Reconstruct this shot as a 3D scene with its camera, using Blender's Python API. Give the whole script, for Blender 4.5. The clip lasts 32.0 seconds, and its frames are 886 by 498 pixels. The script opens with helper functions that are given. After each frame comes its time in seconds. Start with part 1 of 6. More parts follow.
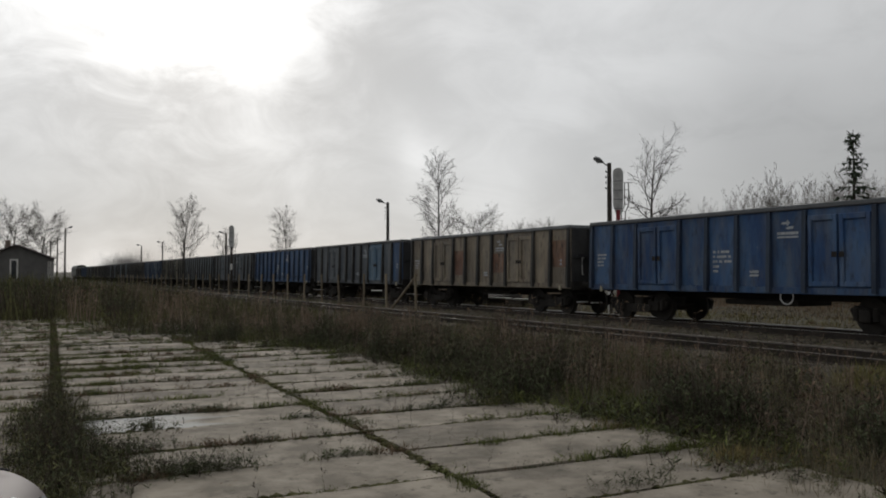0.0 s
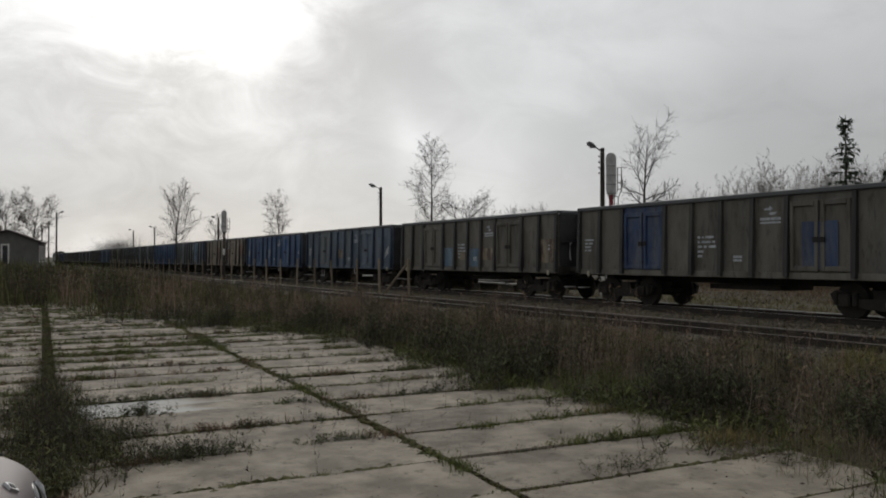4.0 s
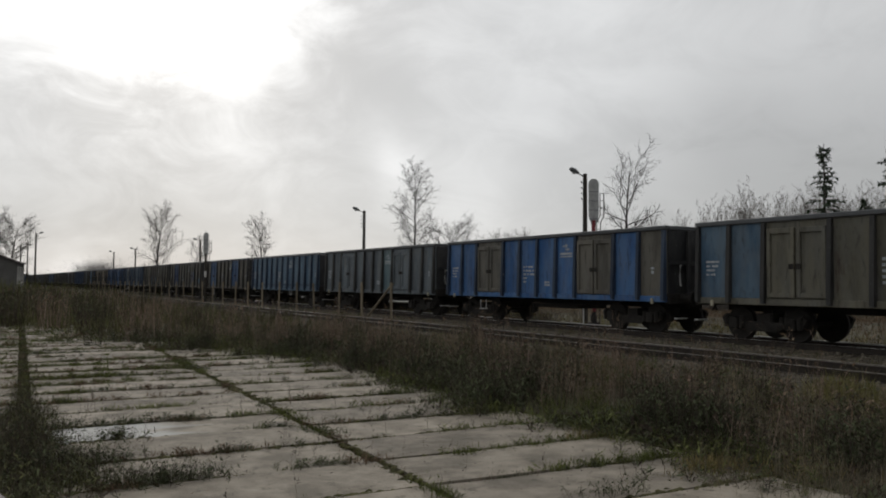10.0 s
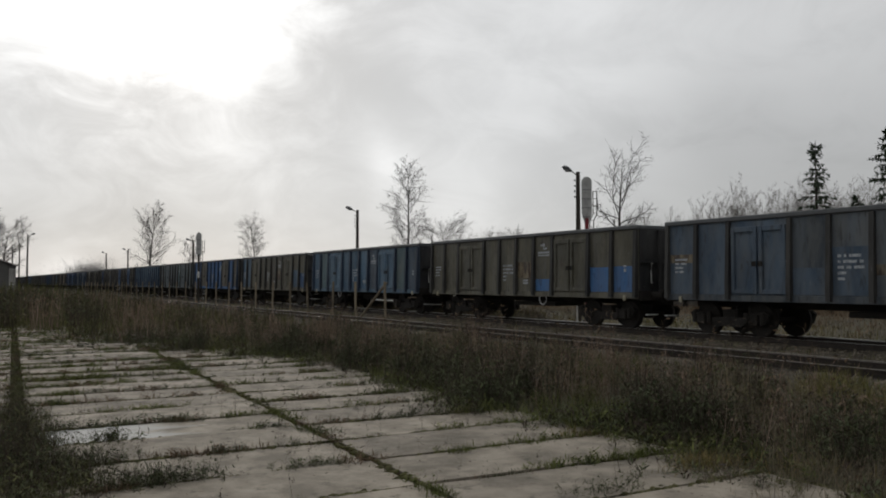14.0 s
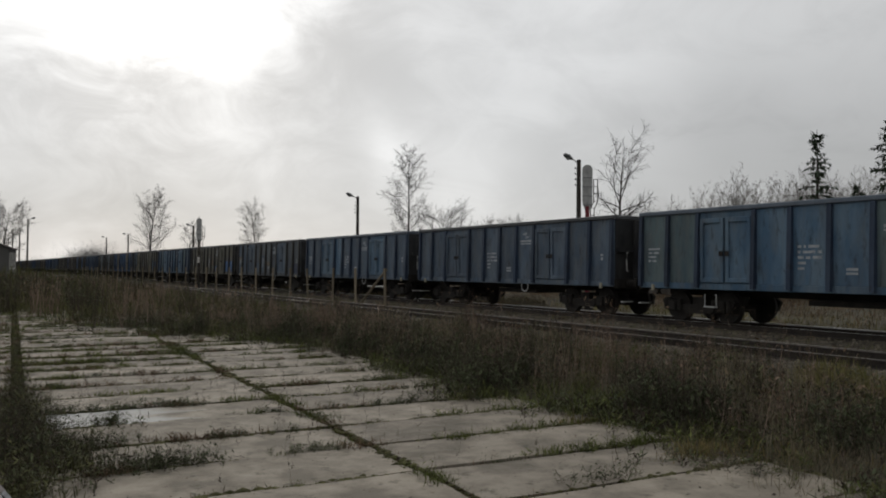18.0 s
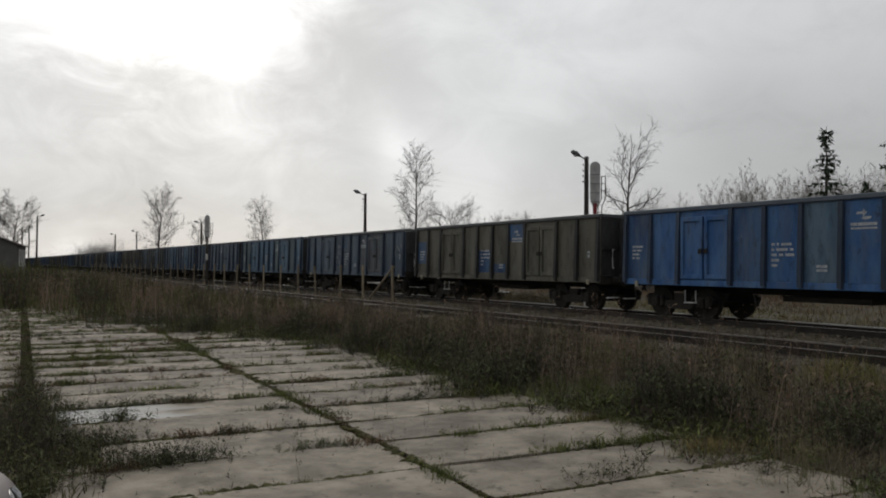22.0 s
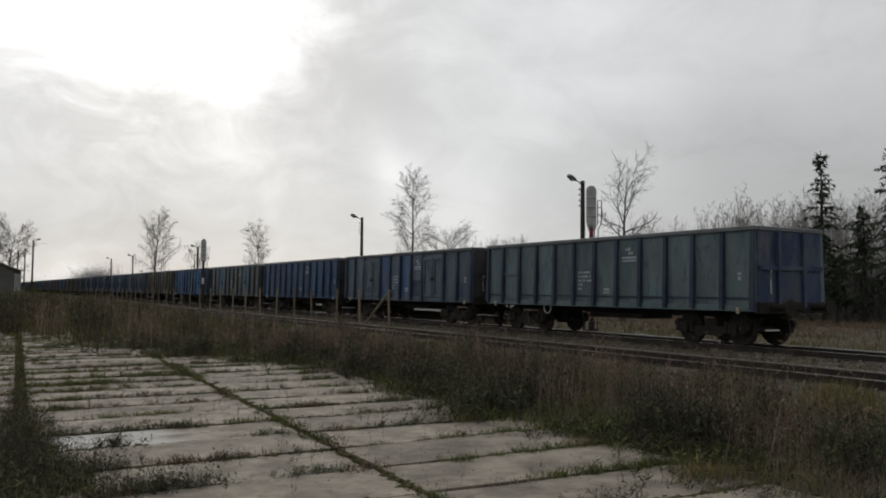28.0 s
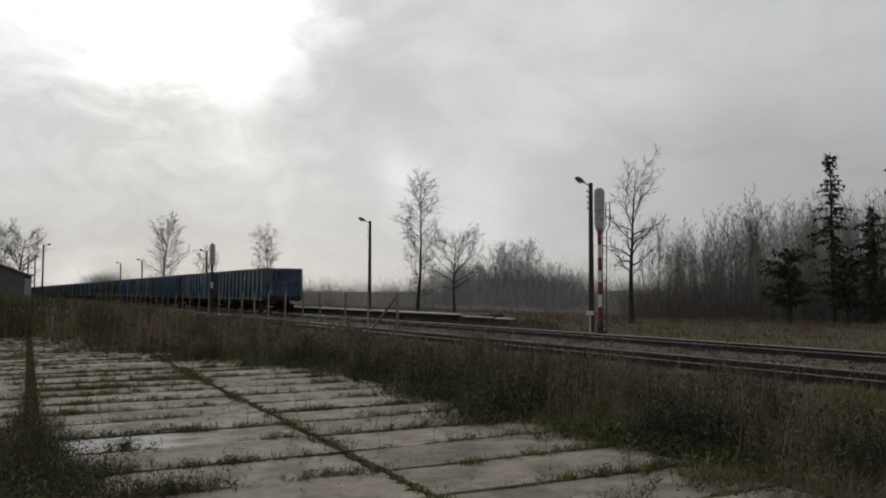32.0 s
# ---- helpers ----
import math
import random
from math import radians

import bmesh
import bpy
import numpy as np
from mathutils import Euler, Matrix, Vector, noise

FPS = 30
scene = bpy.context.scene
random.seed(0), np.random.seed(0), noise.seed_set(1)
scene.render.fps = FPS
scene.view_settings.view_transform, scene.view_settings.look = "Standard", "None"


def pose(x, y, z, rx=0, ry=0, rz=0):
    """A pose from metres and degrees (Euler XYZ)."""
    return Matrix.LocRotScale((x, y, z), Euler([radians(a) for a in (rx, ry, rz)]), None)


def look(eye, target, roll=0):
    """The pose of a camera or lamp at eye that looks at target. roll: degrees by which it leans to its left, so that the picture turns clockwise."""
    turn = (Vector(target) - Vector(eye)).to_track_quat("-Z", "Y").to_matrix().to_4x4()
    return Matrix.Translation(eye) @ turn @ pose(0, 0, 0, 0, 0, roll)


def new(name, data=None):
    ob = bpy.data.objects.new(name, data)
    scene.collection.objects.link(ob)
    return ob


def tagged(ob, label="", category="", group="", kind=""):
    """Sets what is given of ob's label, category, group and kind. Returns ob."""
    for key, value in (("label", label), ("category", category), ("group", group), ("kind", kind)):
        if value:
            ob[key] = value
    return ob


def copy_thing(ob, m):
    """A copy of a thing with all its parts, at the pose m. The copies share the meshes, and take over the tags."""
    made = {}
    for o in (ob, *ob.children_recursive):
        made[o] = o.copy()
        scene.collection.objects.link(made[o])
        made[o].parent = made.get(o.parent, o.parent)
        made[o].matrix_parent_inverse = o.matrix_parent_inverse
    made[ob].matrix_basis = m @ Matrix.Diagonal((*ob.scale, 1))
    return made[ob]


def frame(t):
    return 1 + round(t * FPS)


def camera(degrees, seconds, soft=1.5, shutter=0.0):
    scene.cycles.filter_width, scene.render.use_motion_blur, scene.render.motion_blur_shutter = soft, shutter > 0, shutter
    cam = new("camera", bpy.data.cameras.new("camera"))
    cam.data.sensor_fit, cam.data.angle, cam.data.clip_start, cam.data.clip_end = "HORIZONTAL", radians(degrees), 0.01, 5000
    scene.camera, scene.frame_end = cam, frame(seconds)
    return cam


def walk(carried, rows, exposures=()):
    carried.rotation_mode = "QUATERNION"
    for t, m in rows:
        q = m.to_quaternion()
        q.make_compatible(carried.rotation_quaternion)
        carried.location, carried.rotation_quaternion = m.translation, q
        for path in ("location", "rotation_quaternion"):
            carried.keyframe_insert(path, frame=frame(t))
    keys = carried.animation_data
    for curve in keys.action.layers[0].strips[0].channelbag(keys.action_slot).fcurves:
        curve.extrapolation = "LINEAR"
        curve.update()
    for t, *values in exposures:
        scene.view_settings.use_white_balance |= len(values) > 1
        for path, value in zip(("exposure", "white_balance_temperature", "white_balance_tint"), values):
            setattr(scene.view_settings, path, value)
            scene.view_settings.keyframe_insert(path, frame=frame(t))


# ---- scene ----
# World: the rails' top is z = 0, the tracks run along +y, x points away from the yard across the tracks.
EYE_Z = 1.43
cam = camera(57.6, 32.0, soft=1.9)
TURNS = (  # seconds, yaw, pitch, roll of the hand-held camera
    (0, -28.951, 1.804, 0.018),
    (0.5, -29.067, 1.690, -0.004),
    (1, -29.157, 1.747, -0.042),
    (1.5, -29.079, 1.740, -0.014),
    (2, -29.030, 1.475, -0.093),
    (2.5, -29.085, 1.229, 0.213),
    (3, -29.014, 0.893, 0.067),
    (3.5, -29.409, 0.760, 0.054),
    (5.5, -29.484, 0.703, -0.037),
    (6, -29.738, 0.936, -0.160),
    (6.5, -30.754, 1.362, -0.304),
    (7, -30.861, 1.533, -0.450),
    (7.5, -30.902, 1.959, -0.483),
    (8, -30.989, 2.052, -0.322),
    (8.5, -31.080, 2.177, -0.522),
    (9, -30.987, 2.258, -0.451),
    (9.5, -30.939, 2.437, -0.351),
    (10, -30.663, 2.450, -0.412),
    (10.5, -30.730, 2.824, -0.206),
    (11, -30.681, 3.011, -0.251),
    (11.5, -30.890, 2.781, -0.423),
    (12, -30.913, 2.786, -0.446),
    (12.5, -31.051, 2.705, -0.235),
    (13, -30.999, 2.535, -0.266),
    (13.5, -31.035, 2.411, -0.264),
    (14, -31.108, 2.369, -0.027),
    (14.5, -31.086, 2.261, -0.129),
    (16.5, -31.048, 1.892, -0.439),
    (17, -31.055, 1.716, -0.377),
    (17.5, -31.289, 1.648, -0.441),
    (18, -31.111, 1.449, -0.435),
    (18.5, -30.951, 1.304, -0.486),
    (19, -30.826, 1.097, -0.442),
    (19.5, -30.602, 0.920, -0.084),
    (20, -30.624, 0.890, -0.188),
    (20.5, -30.669, 1.144, -0.419),
    (21, -30.484, 0.914, -0.638),
    (21.5, -30.568, 0.953, -0.374),
    (22, -30.582, 1.234, -0.447),
    (22.5, -30.551, 1.589, -0.763),
    (23, -31.545, 1.733, -1.049),
    (23.5, -32.312, 1.959, -1.090),
    (24, -31.459, 2.530, -0.969),
    (24.5, -31.087, 2.736, -0.823),
    (25, -31.106, 2.948, -1.032),
    (25.5, -31.026, 2.930, -1.019),
    (27.5, -30.823, 3.204, -0.647),
    (28, -30.821, 2.938, -0.418),
    (28.5, -31.067, 2.879, -0.497),
    (29, -30.718, 2.938, -0.465),
    (29.5, -30.136, 3.039, -0.161),
    (30, -30.387, 3.515, -0.109),
    (30.5, -30.485, 3.496, -0.354),
    (31, -30.601, 3.371, -0.448),
    (31.5, -30.412, 2.984, -0.192),
    (32, -30.230, 3.149, -0.159),
)
walk(cam, [(t, pose(0, 0, EYE_Z, 90 + p, r, y)) for t, y, p, r in TURNS], exposures=[(0, 0.05), (3, 0.09), (6, 0.10), (9, 0.12), (12, 0.15), (18, 0.13), (21, 0.14), (24, 0.21), (29, 0.14), (32, 0.0)])

R = random.Random(7)
N = np.random.default_rng(11)

# ------------------------------------------------------------------ sky and sun
SUN_AZ, SUN_EL = radians(13), radians(20.5)      # from +y towards +x
SUN_DIR = Vector((math.sin(SUN_AZ) * math.cos(SUN_EL), math.cos(SUN_AZ) * math.cos(SUN_EL), math.sin(SUN_EL)))


def make_sky():
    w = bpy.data.worlds.new("overcast")
    scene.world = w
    w.use_nodes = True
    nt = w.node_tree
    nt.nodes.clear()
    nd, ln = nt.nodes.new, nt.links.new

    def math_node(op, a, b=None, clamp=False):
        n = nd("ShaderNodeMath")
        n.operation, n.use_clamp = op, clamp
        for i, v in enumerate((a, b)):
            if v is None:
                continue
            if isinstance(v, (int, float)):
                n.inputs[i].default_value = v
            else:
                ln(v, n.inputs[i])
        return n.outputs[0]

    def noise_node(scale, detail, rough, vec, warp=0.0):
        n = nd("ShaderNodeTexNoise")
        n.inputs["Scale"].default_value, n.inputs["Detail"].default_value = scale, detail
        n.inputs["Roughness"].default_value, n.inputs["Distortion"].default_value = rough, warp
        ln(vec, n.inputs["Vector"])
        return n.outputs["Fac"]

    def ranged(v, a, b, c, d):
        n = nd("ShaderNodeMapRange")
        n.interpolation_type = "SMOOTHSTEP"
        for i, x in enumerate((a, b, c, d)):
            n.inputs[i + 1].default_value = x
        ln(v, n.inputs[0])
        return n.outputs[0]

    tc = nd("ShaderNodeTexCoord")
    mp = nd("ShaderNodeMapping")
    mp.inputs["Scale"].default_value = (1.0, 1.0, 1.7)
    mp.inputs["Location"].default_value = (0.35, 0.8, 0.2)
    ln(tc.outputs["Generated"], mp.inputs[0])
    big = noise_node(2.6, 5, 0.5, mp.outputs[0], 0.4)
    small = noise_node(8.5, 8, 0.62, mp.outputs[0], 0.8)
    # directions, ruffled by the small clouds
    ruffle = nd("ShaderNodeTexNoise")
    ruffle.inputs["Scale"].default_value, ruffle.inputs["Detail"].default_value = 5.0, 5
    ln(mp.outputs[0], ruffle.inputs["Vector"])
    off = nd("ShaderNodeVectorMath")
    off.operation = "MULTIPLY_ADD"
    off.inputs[1].default_value = (0.11, 0.11, 0.11)
    ln(ruffle.outputs["Color"], off.inputs[0])
    ln(tc.outputs["Generated"], off.inputs[2])
    moved = nd("ShaderNodeVectorMath")
    moved.operation = "SUBTRACT"
    moved.inputs[1].default_value = (0.055, 0.055, 0.055)
    ln(off.outputs[0], moved.inputs[0])
    unit = nd("ShaderNodeVectorMath")
    unit.operation = "NORMALIZE"
    ln(moved.outputs[0], unit.inputs[0])

    def toward(az, el, vec=None):
        n = nd("ShaderNodeVectorMath")
        n.operation = "DOT_PRODUCT"
        az, el = radians(az), radians(el)
        n.inputs[1].default_value = (math.sin(az) * math.cos(el), math.cos(az) * math.cos(el), math.sin(el))
        ln(vec or unit.outputs[0], n.inputs[0])
        return n.outputs["Value"]

    def lobe(az, el, sharp, strength):
        return math_node("MULTIPLY", math_node("POWER", math_node("MAXIMUM", toward(az, el), 0.0), sharp), strength)

    # brightness of the sun behind the cloud
    to_sun = toward(math.degrees(SUN_AZ), math.degrees(SUN_EL), tc.outputs["Generated"])
    glow = math_node("POWER", math_node("MAXIMUM", toward(math.degrees(SUN_AZ) - 2.5, math.degrees(SUN_EL) + 1.0), 0.0), 55.0)
    wide = math_node("POWER", math_node("MAXIMUM", to_sun, 0.0), 4.0)
    edge = math_node("ADD", math_node("MULTIPLY", big, 0.55), math_node("MULTIPLY", small, 0.35))
    cloud_shade = ranged(edge, 0.34, 0.56, 0.875, 1.07)
    gap = ranged(math_node("ADD", edge, math_node("MULTIPLY", glow, 0.22)), 0.44, 0.62, 0.30, 1.0)
    side = ranged(to_sun, -0.2, 0.98, 0.66, 1.0)
    # the heavier bank of cloud low over the woods
    height = nd("ShaderNodeSeparateXYZ")
    ln(tc.outputs["Generated"], height.inputs[0])
    low = ranged(height.outputs[2], 0.08, 0.34, 0.36, 0.04)
    bank = math_node("SUBTRACT", 1.0, math_node("MULTIPLY", ranged(toward(66, 5, tc.outputs["Generated"]), 0.84, 1.0, 0.0, 1.0), low))
    level = math_node("MULTIPLY", math_node("MULTIPLY", math_node("MULTIPLY", cloud_shade, side), 0.585), bank)
    # thin places and folds of the cloud cover
    for az, el, sharp, strength in ((26.7, 8.6, 1300.0, 0.20), (33.3, 7.6, 500.0, 0.10), (5.5, 0.6, 2500.0, 0.26), (9.0, 5.5, 70.0, -0.10),
                                    (22.0, 13.5, 160.0, -0.06), (50.0, 11.0, 400.0, -0.05), (41.0, 17.0, 160.0, 0.06)):
        level = math_node("ADD", level, lobe(az, el, sharp, strength))
    level = math_node("ADD", level, math_node("ADD", math_node("MULTIPLY", math_node("MULTIPLY", glow, gap), 0.95), math_node("MULTIPLY", wide, 0.08)))
    grey = nd("ShaderNodeMix")
    grey.data_type = "RGBA"
    grey.inputs["A"].default_value = (0.985, 0.994, 1.0, 1)
    grey.inputs["B"].default_value = (1.0, 0.99, 0.975, 1)
    ln(glow, grey.inputs["Factor"])
    cloud = nd("ShaderNodeVectorMath")
    cloud.operation = "SCALE"
    ln(grey.outputs["Result"], cloud.inputs[0])
    ln(level, cloud.inputs["Scale"])
    bg = nd("ShaderNodeBackground")
    bg.inputs[1].default_value = 1.0
    ln(cloud.outputs[0], bg.inputs[0])
    # the clear sky above the cloud, which lends a little of its colour
    sky = nd("ShaderNodeTexSky")
    sky.sky_type, sky.sun_disc = "NISHITA", False
    sky.sun_elevation, sky.sun_rotation = SUN_EL, SUN_AZ
    bg2 = nd("ShaderNodeBackground")
    bg2.inputs[1].default_value = 0.05
    ln(sky.outputs[0], bg2.inputs[0])
    mix = nd("ShaderNodeMixShader")
    mix.inputs[0].default_value = 0.06
    ln(bg.outputs[0], mix.inputs[1])
    ln(bg2.outputs[0], mix.inputs[2])
    out = nd("ShaderNodeOutputWorld")
    ln(mix.outputs[0], out.inputs[0])


make_sky()
sun = new("sun", bpy.data.lights.new("sun", "SUN"))
sun.data.energy, sun.data.angle, sun.data.color = 0.5, radians(25), (1.0, 0.95, 0.88)
sun.matrix_world = look(SUN_DIR * 50, (0, 0, 0))


# ------------------------------------------------------------------ materials
def material(name, c1, c2, scale=3.0, rough=0.8, metal=0.0, bump=0.2, fine=40.0, stretch=(1, 1, 1), c3=None, spots=0.62,
             island=0.0, spec=0.4, per_object=0.0, contrast=1.0):
    """c1 and c2 mixed by large and fine noise, spots of c3; island: brightness spread between loose pieces."""
    m = bpy.data.materials.new(name)
    m.use_nodes = True
    nt = m.node_tree
    nd, ln = nt.nodes.new, nt.links.new
    b = nt.nodes["Principled BSDF"]
    tc, mp = nd("ShaderNodeTexCoord"), nd("ShaderNodeMapping")
    mp.inputs["Scale"].default_value = stretch
    info = nd("ShaderNodeObjectInfo")
    add = nd("ShaderNodeVectorMath")
    add.operation = "MULTIPLY_ADD"
    add.inputs[1].default_value = (37, 53, 71)
    ln(info.outputs["Random"], add.inputs[0])
    ln(tc.outputs["Object"], add.inputs[2])
    ln(add.outputs[0], mp.inputs[0])
    n1, n2 = nd("ShaderNodeTexNoise"), nd("ShaderNodeTexNoise")
    for n, s, d in ((n1, scale, 5), (n2, fine, 4)):
        n.inputs["Scale"].default_value, n.inputs["Detail"].default_value = s, d
        n.inputs["Roughness"].default_value = 0.6
        ln(mp.outputs[0], n.inputs["Vector"])
    fac = nd("ShaderNodeMath")
    fac.operation = "MULTIPLY_ADD"
    fac.inputs[1].default_value = 0.35
    ln(n2.outputs["Fac"], fac.inputs[0])
    sub = nd("ShaderNodeMapRange")
    sub.inputs[1].default_value, sub.inputs[2].default_value = 0.5 - 0.2 / contrast, 0.5 + 0.2 / contrast
    sub.inputs[3].default_value, sub.inputs[4].default_value = -0.15, 0.8
    ln(n1.outputs["Fac"], sub.inputs[0])
    ln(sub.outputs[0], fac.inputs[2])
    mix = nd("ShaderNodeMix")
    mix.data_type = "RGBA"
    mix.inputs["A"].default_value, mix.inputs["B"].default_value = (*c1, 1), (*c2, 1)
    ln(fac.outputs[0], mix.inputs["Factor"])
    col = mix.outputs["Result"]
    if c3:
        n3, r3, m3 = nd("ShaderNodeTexNoise"), nd("ShaderNodeMapRange"), nd("ShaderNodeMix")
        n3.inputs["Scale"].default_value, n3.inputs["Detail"].default_value = scale * 2.3, 8
        n3.inputs["Roughness"].default_value = 0.7
        ln(mp.outputs[0], n3.inputs["Vector"])
        r3.inputs[1].default_value, r3.inputs[2].default_value = spots, spots + 0.1
        ln(n3.outputs["Fac"], r3.inputs[0])
        m3.data_type = "RGBA"
        m3.inputs["B"].default_value = (*c3, 1)
        ln(r3.outputs[0], m3.inputs["Factor"])
        ln(col, m3.inputs["A"])
        col = m3.outputs["Result"]
    spread = island or per_object
    if spread:
        hsv, rng = nd("ShaderNodeHueSaturation"), nd("ShaderNodeMapRange")
        rng.inputs[3].default_value, rng.inputs[4].default_value = 1 - spread, 1 + spread
        if island:
            geo = nd("ShaderNodeNewGeometry")
            ln(geo.outputs["Random Per Island"], rng.inputs[0])
        else:
            ln(info.outputs["Random"], rng.inputs[0])
        ln(rng.outputs[0], hsv.inputs["Value"])
        ln(col, hsv.inputs["Color"])
        col = hsv.outputs["Color"]
    ln(col, b.inputs["Base Color"])
    b.inputs["Roughness"].default_value, b.inputs["Metallic"].default_value = rough, metal
    b.inputs["Specular IOR Level"].default_value = spec
    if bump:
        bp = nd("ShaderNodeBump")
        bp.inputs["Strength"].default_value, bp.inputs["Distance"].default_value = bump, 0.02
        ln(n2.outputs["Fac"], bp.inputs["Height"])
        ln(bp.outputs[0], b.inputs["Normal"])
    return m


M_SOIL = material("soil", (0.045, 0.036, 0.024), (0.085, 0.075, 0.04), 0.6, 0.95, bump=0.6, fine=9, c3=(0.05, 0.06, 0.02), spots=0.55)
M_CONCRETE = material("old_concrete", (0.170, 0.148, 0.117), (0.345, 0.303, 0.245), 2.2, 0.85, bump=0.4, fine=30, stretch=(3, 1.1, 1),
                      c3=(0.115, 0.102, 0.078), spots=0.57, per_object=0.16, contrast=1.5, spec=0.25)


def damp_concrete():
    """The slab concrete with a wet film's pale sky reflection painted over one half."""
    m = M_CONCRETE.copy()
    m.name = "damp_concrete"
    nt = m.node_tree
    nd, ln = nt.nodes.new, nt.links.new
    b = nt.nodes["Principled BSDF"]
    tc, sep, n, w, r, x, g = (nd(k) for k in ("ShaderNodeTexCoord", "ShaderNodeSeparateXYZ", "ShaderNodeTexNoise", "ShaderNodeMath", "ShaderNodeMapRange", "ShaderNodeMix", "ShaderNodeMapRange"))
    ln(tc.outputs["Object"], sep.inputs[0])
    n.inputs["Scale"].default_value, n.inputs["Detail"].default_value = 3.5, 6
    ln(tc.outputs["Object"], n.inputs["Vector"])
    w.operation = "MULTIPLY_ADD"
    w.inputs[1].default_value = 0.9
    ln(n.outputs["Fac"], w.inputs[0])
    ln(sep.outputs[0], w.inputs[2])
    r.inputs[1].default_value, r.inputs[2].default_value, r.inputs[3].default_value, r.inputs[4].default_value = 0.30, 0.56, 0.85, 0.0
    ln(w.outputs[0], r.inputs[0])
    x.data_type = "RGBA"
    x.inputs["B"].default_value = (0.42, 0.425, 0.41, 1)
    ln(b.inputs["Base Color"].links[0].from_socket, x.inputs["A"])
    ln(r.outputs[0], x.inputs["Factor"])
    ln(x.outputs["Result"], b.inputs["Base Color"])
    g.inputs[3].default_value, g.inputs[4].default_value = 0.85, 0.62
    ln(r.outputs[0], g.inputs[0])
    ln(g.outputs[0], b.inputs["Roughness"])
    return m


M_WET_SHEEN = damp_concrete()
M_BALLAST = material("ballast", (0.034, 0.028, 0.018), (0.150, 0.125, 0.088), 5.0, 0.95, bump=1.0, fine=30, c3=(0.035, 0.030, 0.022), spots=0.52, contrast=1.8)
M_STONE = material("ballast_stone", (0.07, 0.06, 0.045), (0.23, 0.20, 0.155), 4, 0.9, bump=0.3, island=0.65)
M_RAIL = material("rail_steel", (0.022, 0.018, 0.016), (0.05, 0.04, 0.032), 6, 0.7, 0.2, bump=0.1)
M_RAILTOP = material("rail_top_polished", (0.52, 0.51, 0.49), (0.66, 0.65, 0.62), 6, 0.33, 1.0, bump=0.02)
M_RAILWORN = material("rail_head_worn", (0.22, 0.20, 0.18), (0.36, 0.34, 0.31), 6, 0.4, 0.9, bump=0.02)
M_SLEEPER = material("sleeper_wood", (0.035, 0.028, 0.022), (0.075, 0.06, 0.045), 5, 0.9, bump=0.5, stretch=(1, 6, 6), per_object=0.3)
M_PLATFORM = material("platform_paving", (0.42, 0.41, 0.39), (0.60, 0.59, 0.56), 1.0, 0.85, bump=0.2, per_object=0.15)
M_POSTWOOD = material("post_wood", (0.17, 0.14, 0.095), (0.30, 0.25, 0.18), 4, 0.85, bump=0.4, stretch=(6, 6, 1), per_object=0.25)
M_POLE = material("dark_pole", (0.03, 0.025, 0.022), (0.065, 0.055, 0.045), 3, 0.8, bump=0.3, stretch=(4, 4, 1))
M_LAMP = material("lamp_housing", (0.10, 0.105, 0.11), (0.17, 0.175, 0.18), 5, 0.45, 0.3, bump=0.05)
M_GLASS = material("lamp_glass", (0.30, 0.31, 0.32), (0.38, 0.39, 0.40), 5, 0.2, 0, bump=0)
M_WHITE = material("white_paint", (0.52, 0.51, 0.48), (0.72, 0.71, 0.68), 4, 0.6, bump=0.1, c3=(0.35, 0.33, 0.29), spots=0.64)
M_RED = material("red_paint", (0.15, 0.018, 0.026), (0.25, 0.036, 0.045), 4, 0.6, bump=0.1)
M_SIGNAL = material("signal_back", (0.32, 0.32, 0.315), (0.54, 0.54, 0.53), 3, 0.6, 0.1, bump=0.1, c3=(0.16, 0.14, 0.12), spots=0.62)
M_BLACK = material("black_paint", (0.012, 0.012, 0.013), (0.03, 0.028, 0.027), 4, 0.6, bump=0.1)
M_BARK = material("bark", (0.022, 0.019, 0.016), (0.06, 0.052, 0.044), 5, 0.95, bump=0.6, stretch=(5, 5, 1))
M_TWIG = material("twig", (0.024, 0.021, 0.018), (0.055, 0.048, 0.042), 2, 0.95, bump=0)
# Lighter than bare twigs: thin haze is mixed into the colour.
M_WOODS = material("hazed_woods", (0.135, 0.123, 0.114), (0.235, 0.216, 0.200), 0.15, 0.95, bump=0, island=0.4)
M_BIRCH = material("birch_bark", (0.22, 0.21, 0.19), (0.36, 0.34, 0.31), 2, 0.85, bump=0.1, c3=(0.05, 0.045, 0.04), spots=0.55)
M_NEEDLE = material("fir_needles", (0.022, 0.036, 0.022), (0.055, 0.078, 0.044), 1.5, 0.8, bump=0, island=0.4)
M_WEED = material("dead_weed", (0.12, 0.103, 0.076), (0.25, 0.215, 0.155), 0.5, 0.95, bump=0, island=0.55, spec=0.1)
M_WEED_RED = material("russet_weed", (0.165, 0.118, 0.096), (0.32, 0.242, 0.190), 0.5, 0.95, bump=0, island=0.5, spec=0.1)
M_WEED_PALE = material("pale_dry_grass", (0.17, 0.14, 0.09), (0.30, 0.25, 0.16), 0.4, 0.95, bump=0, island=0.45, spec=0.1)
M_GRASS = material("autumn_grass", (0.070, 0.088, 0.026), (0.158, 0.175, 0.056), 0.6, 0.9, bump=0, island=0.5, spec=0.15)
M_LEAF = material("withered_leaf", (0.066, 0.073, 0.032), (0.165, 0.160, 0.072), 0.7, 0.9, bump=0, island=0.5, spec=0.15)
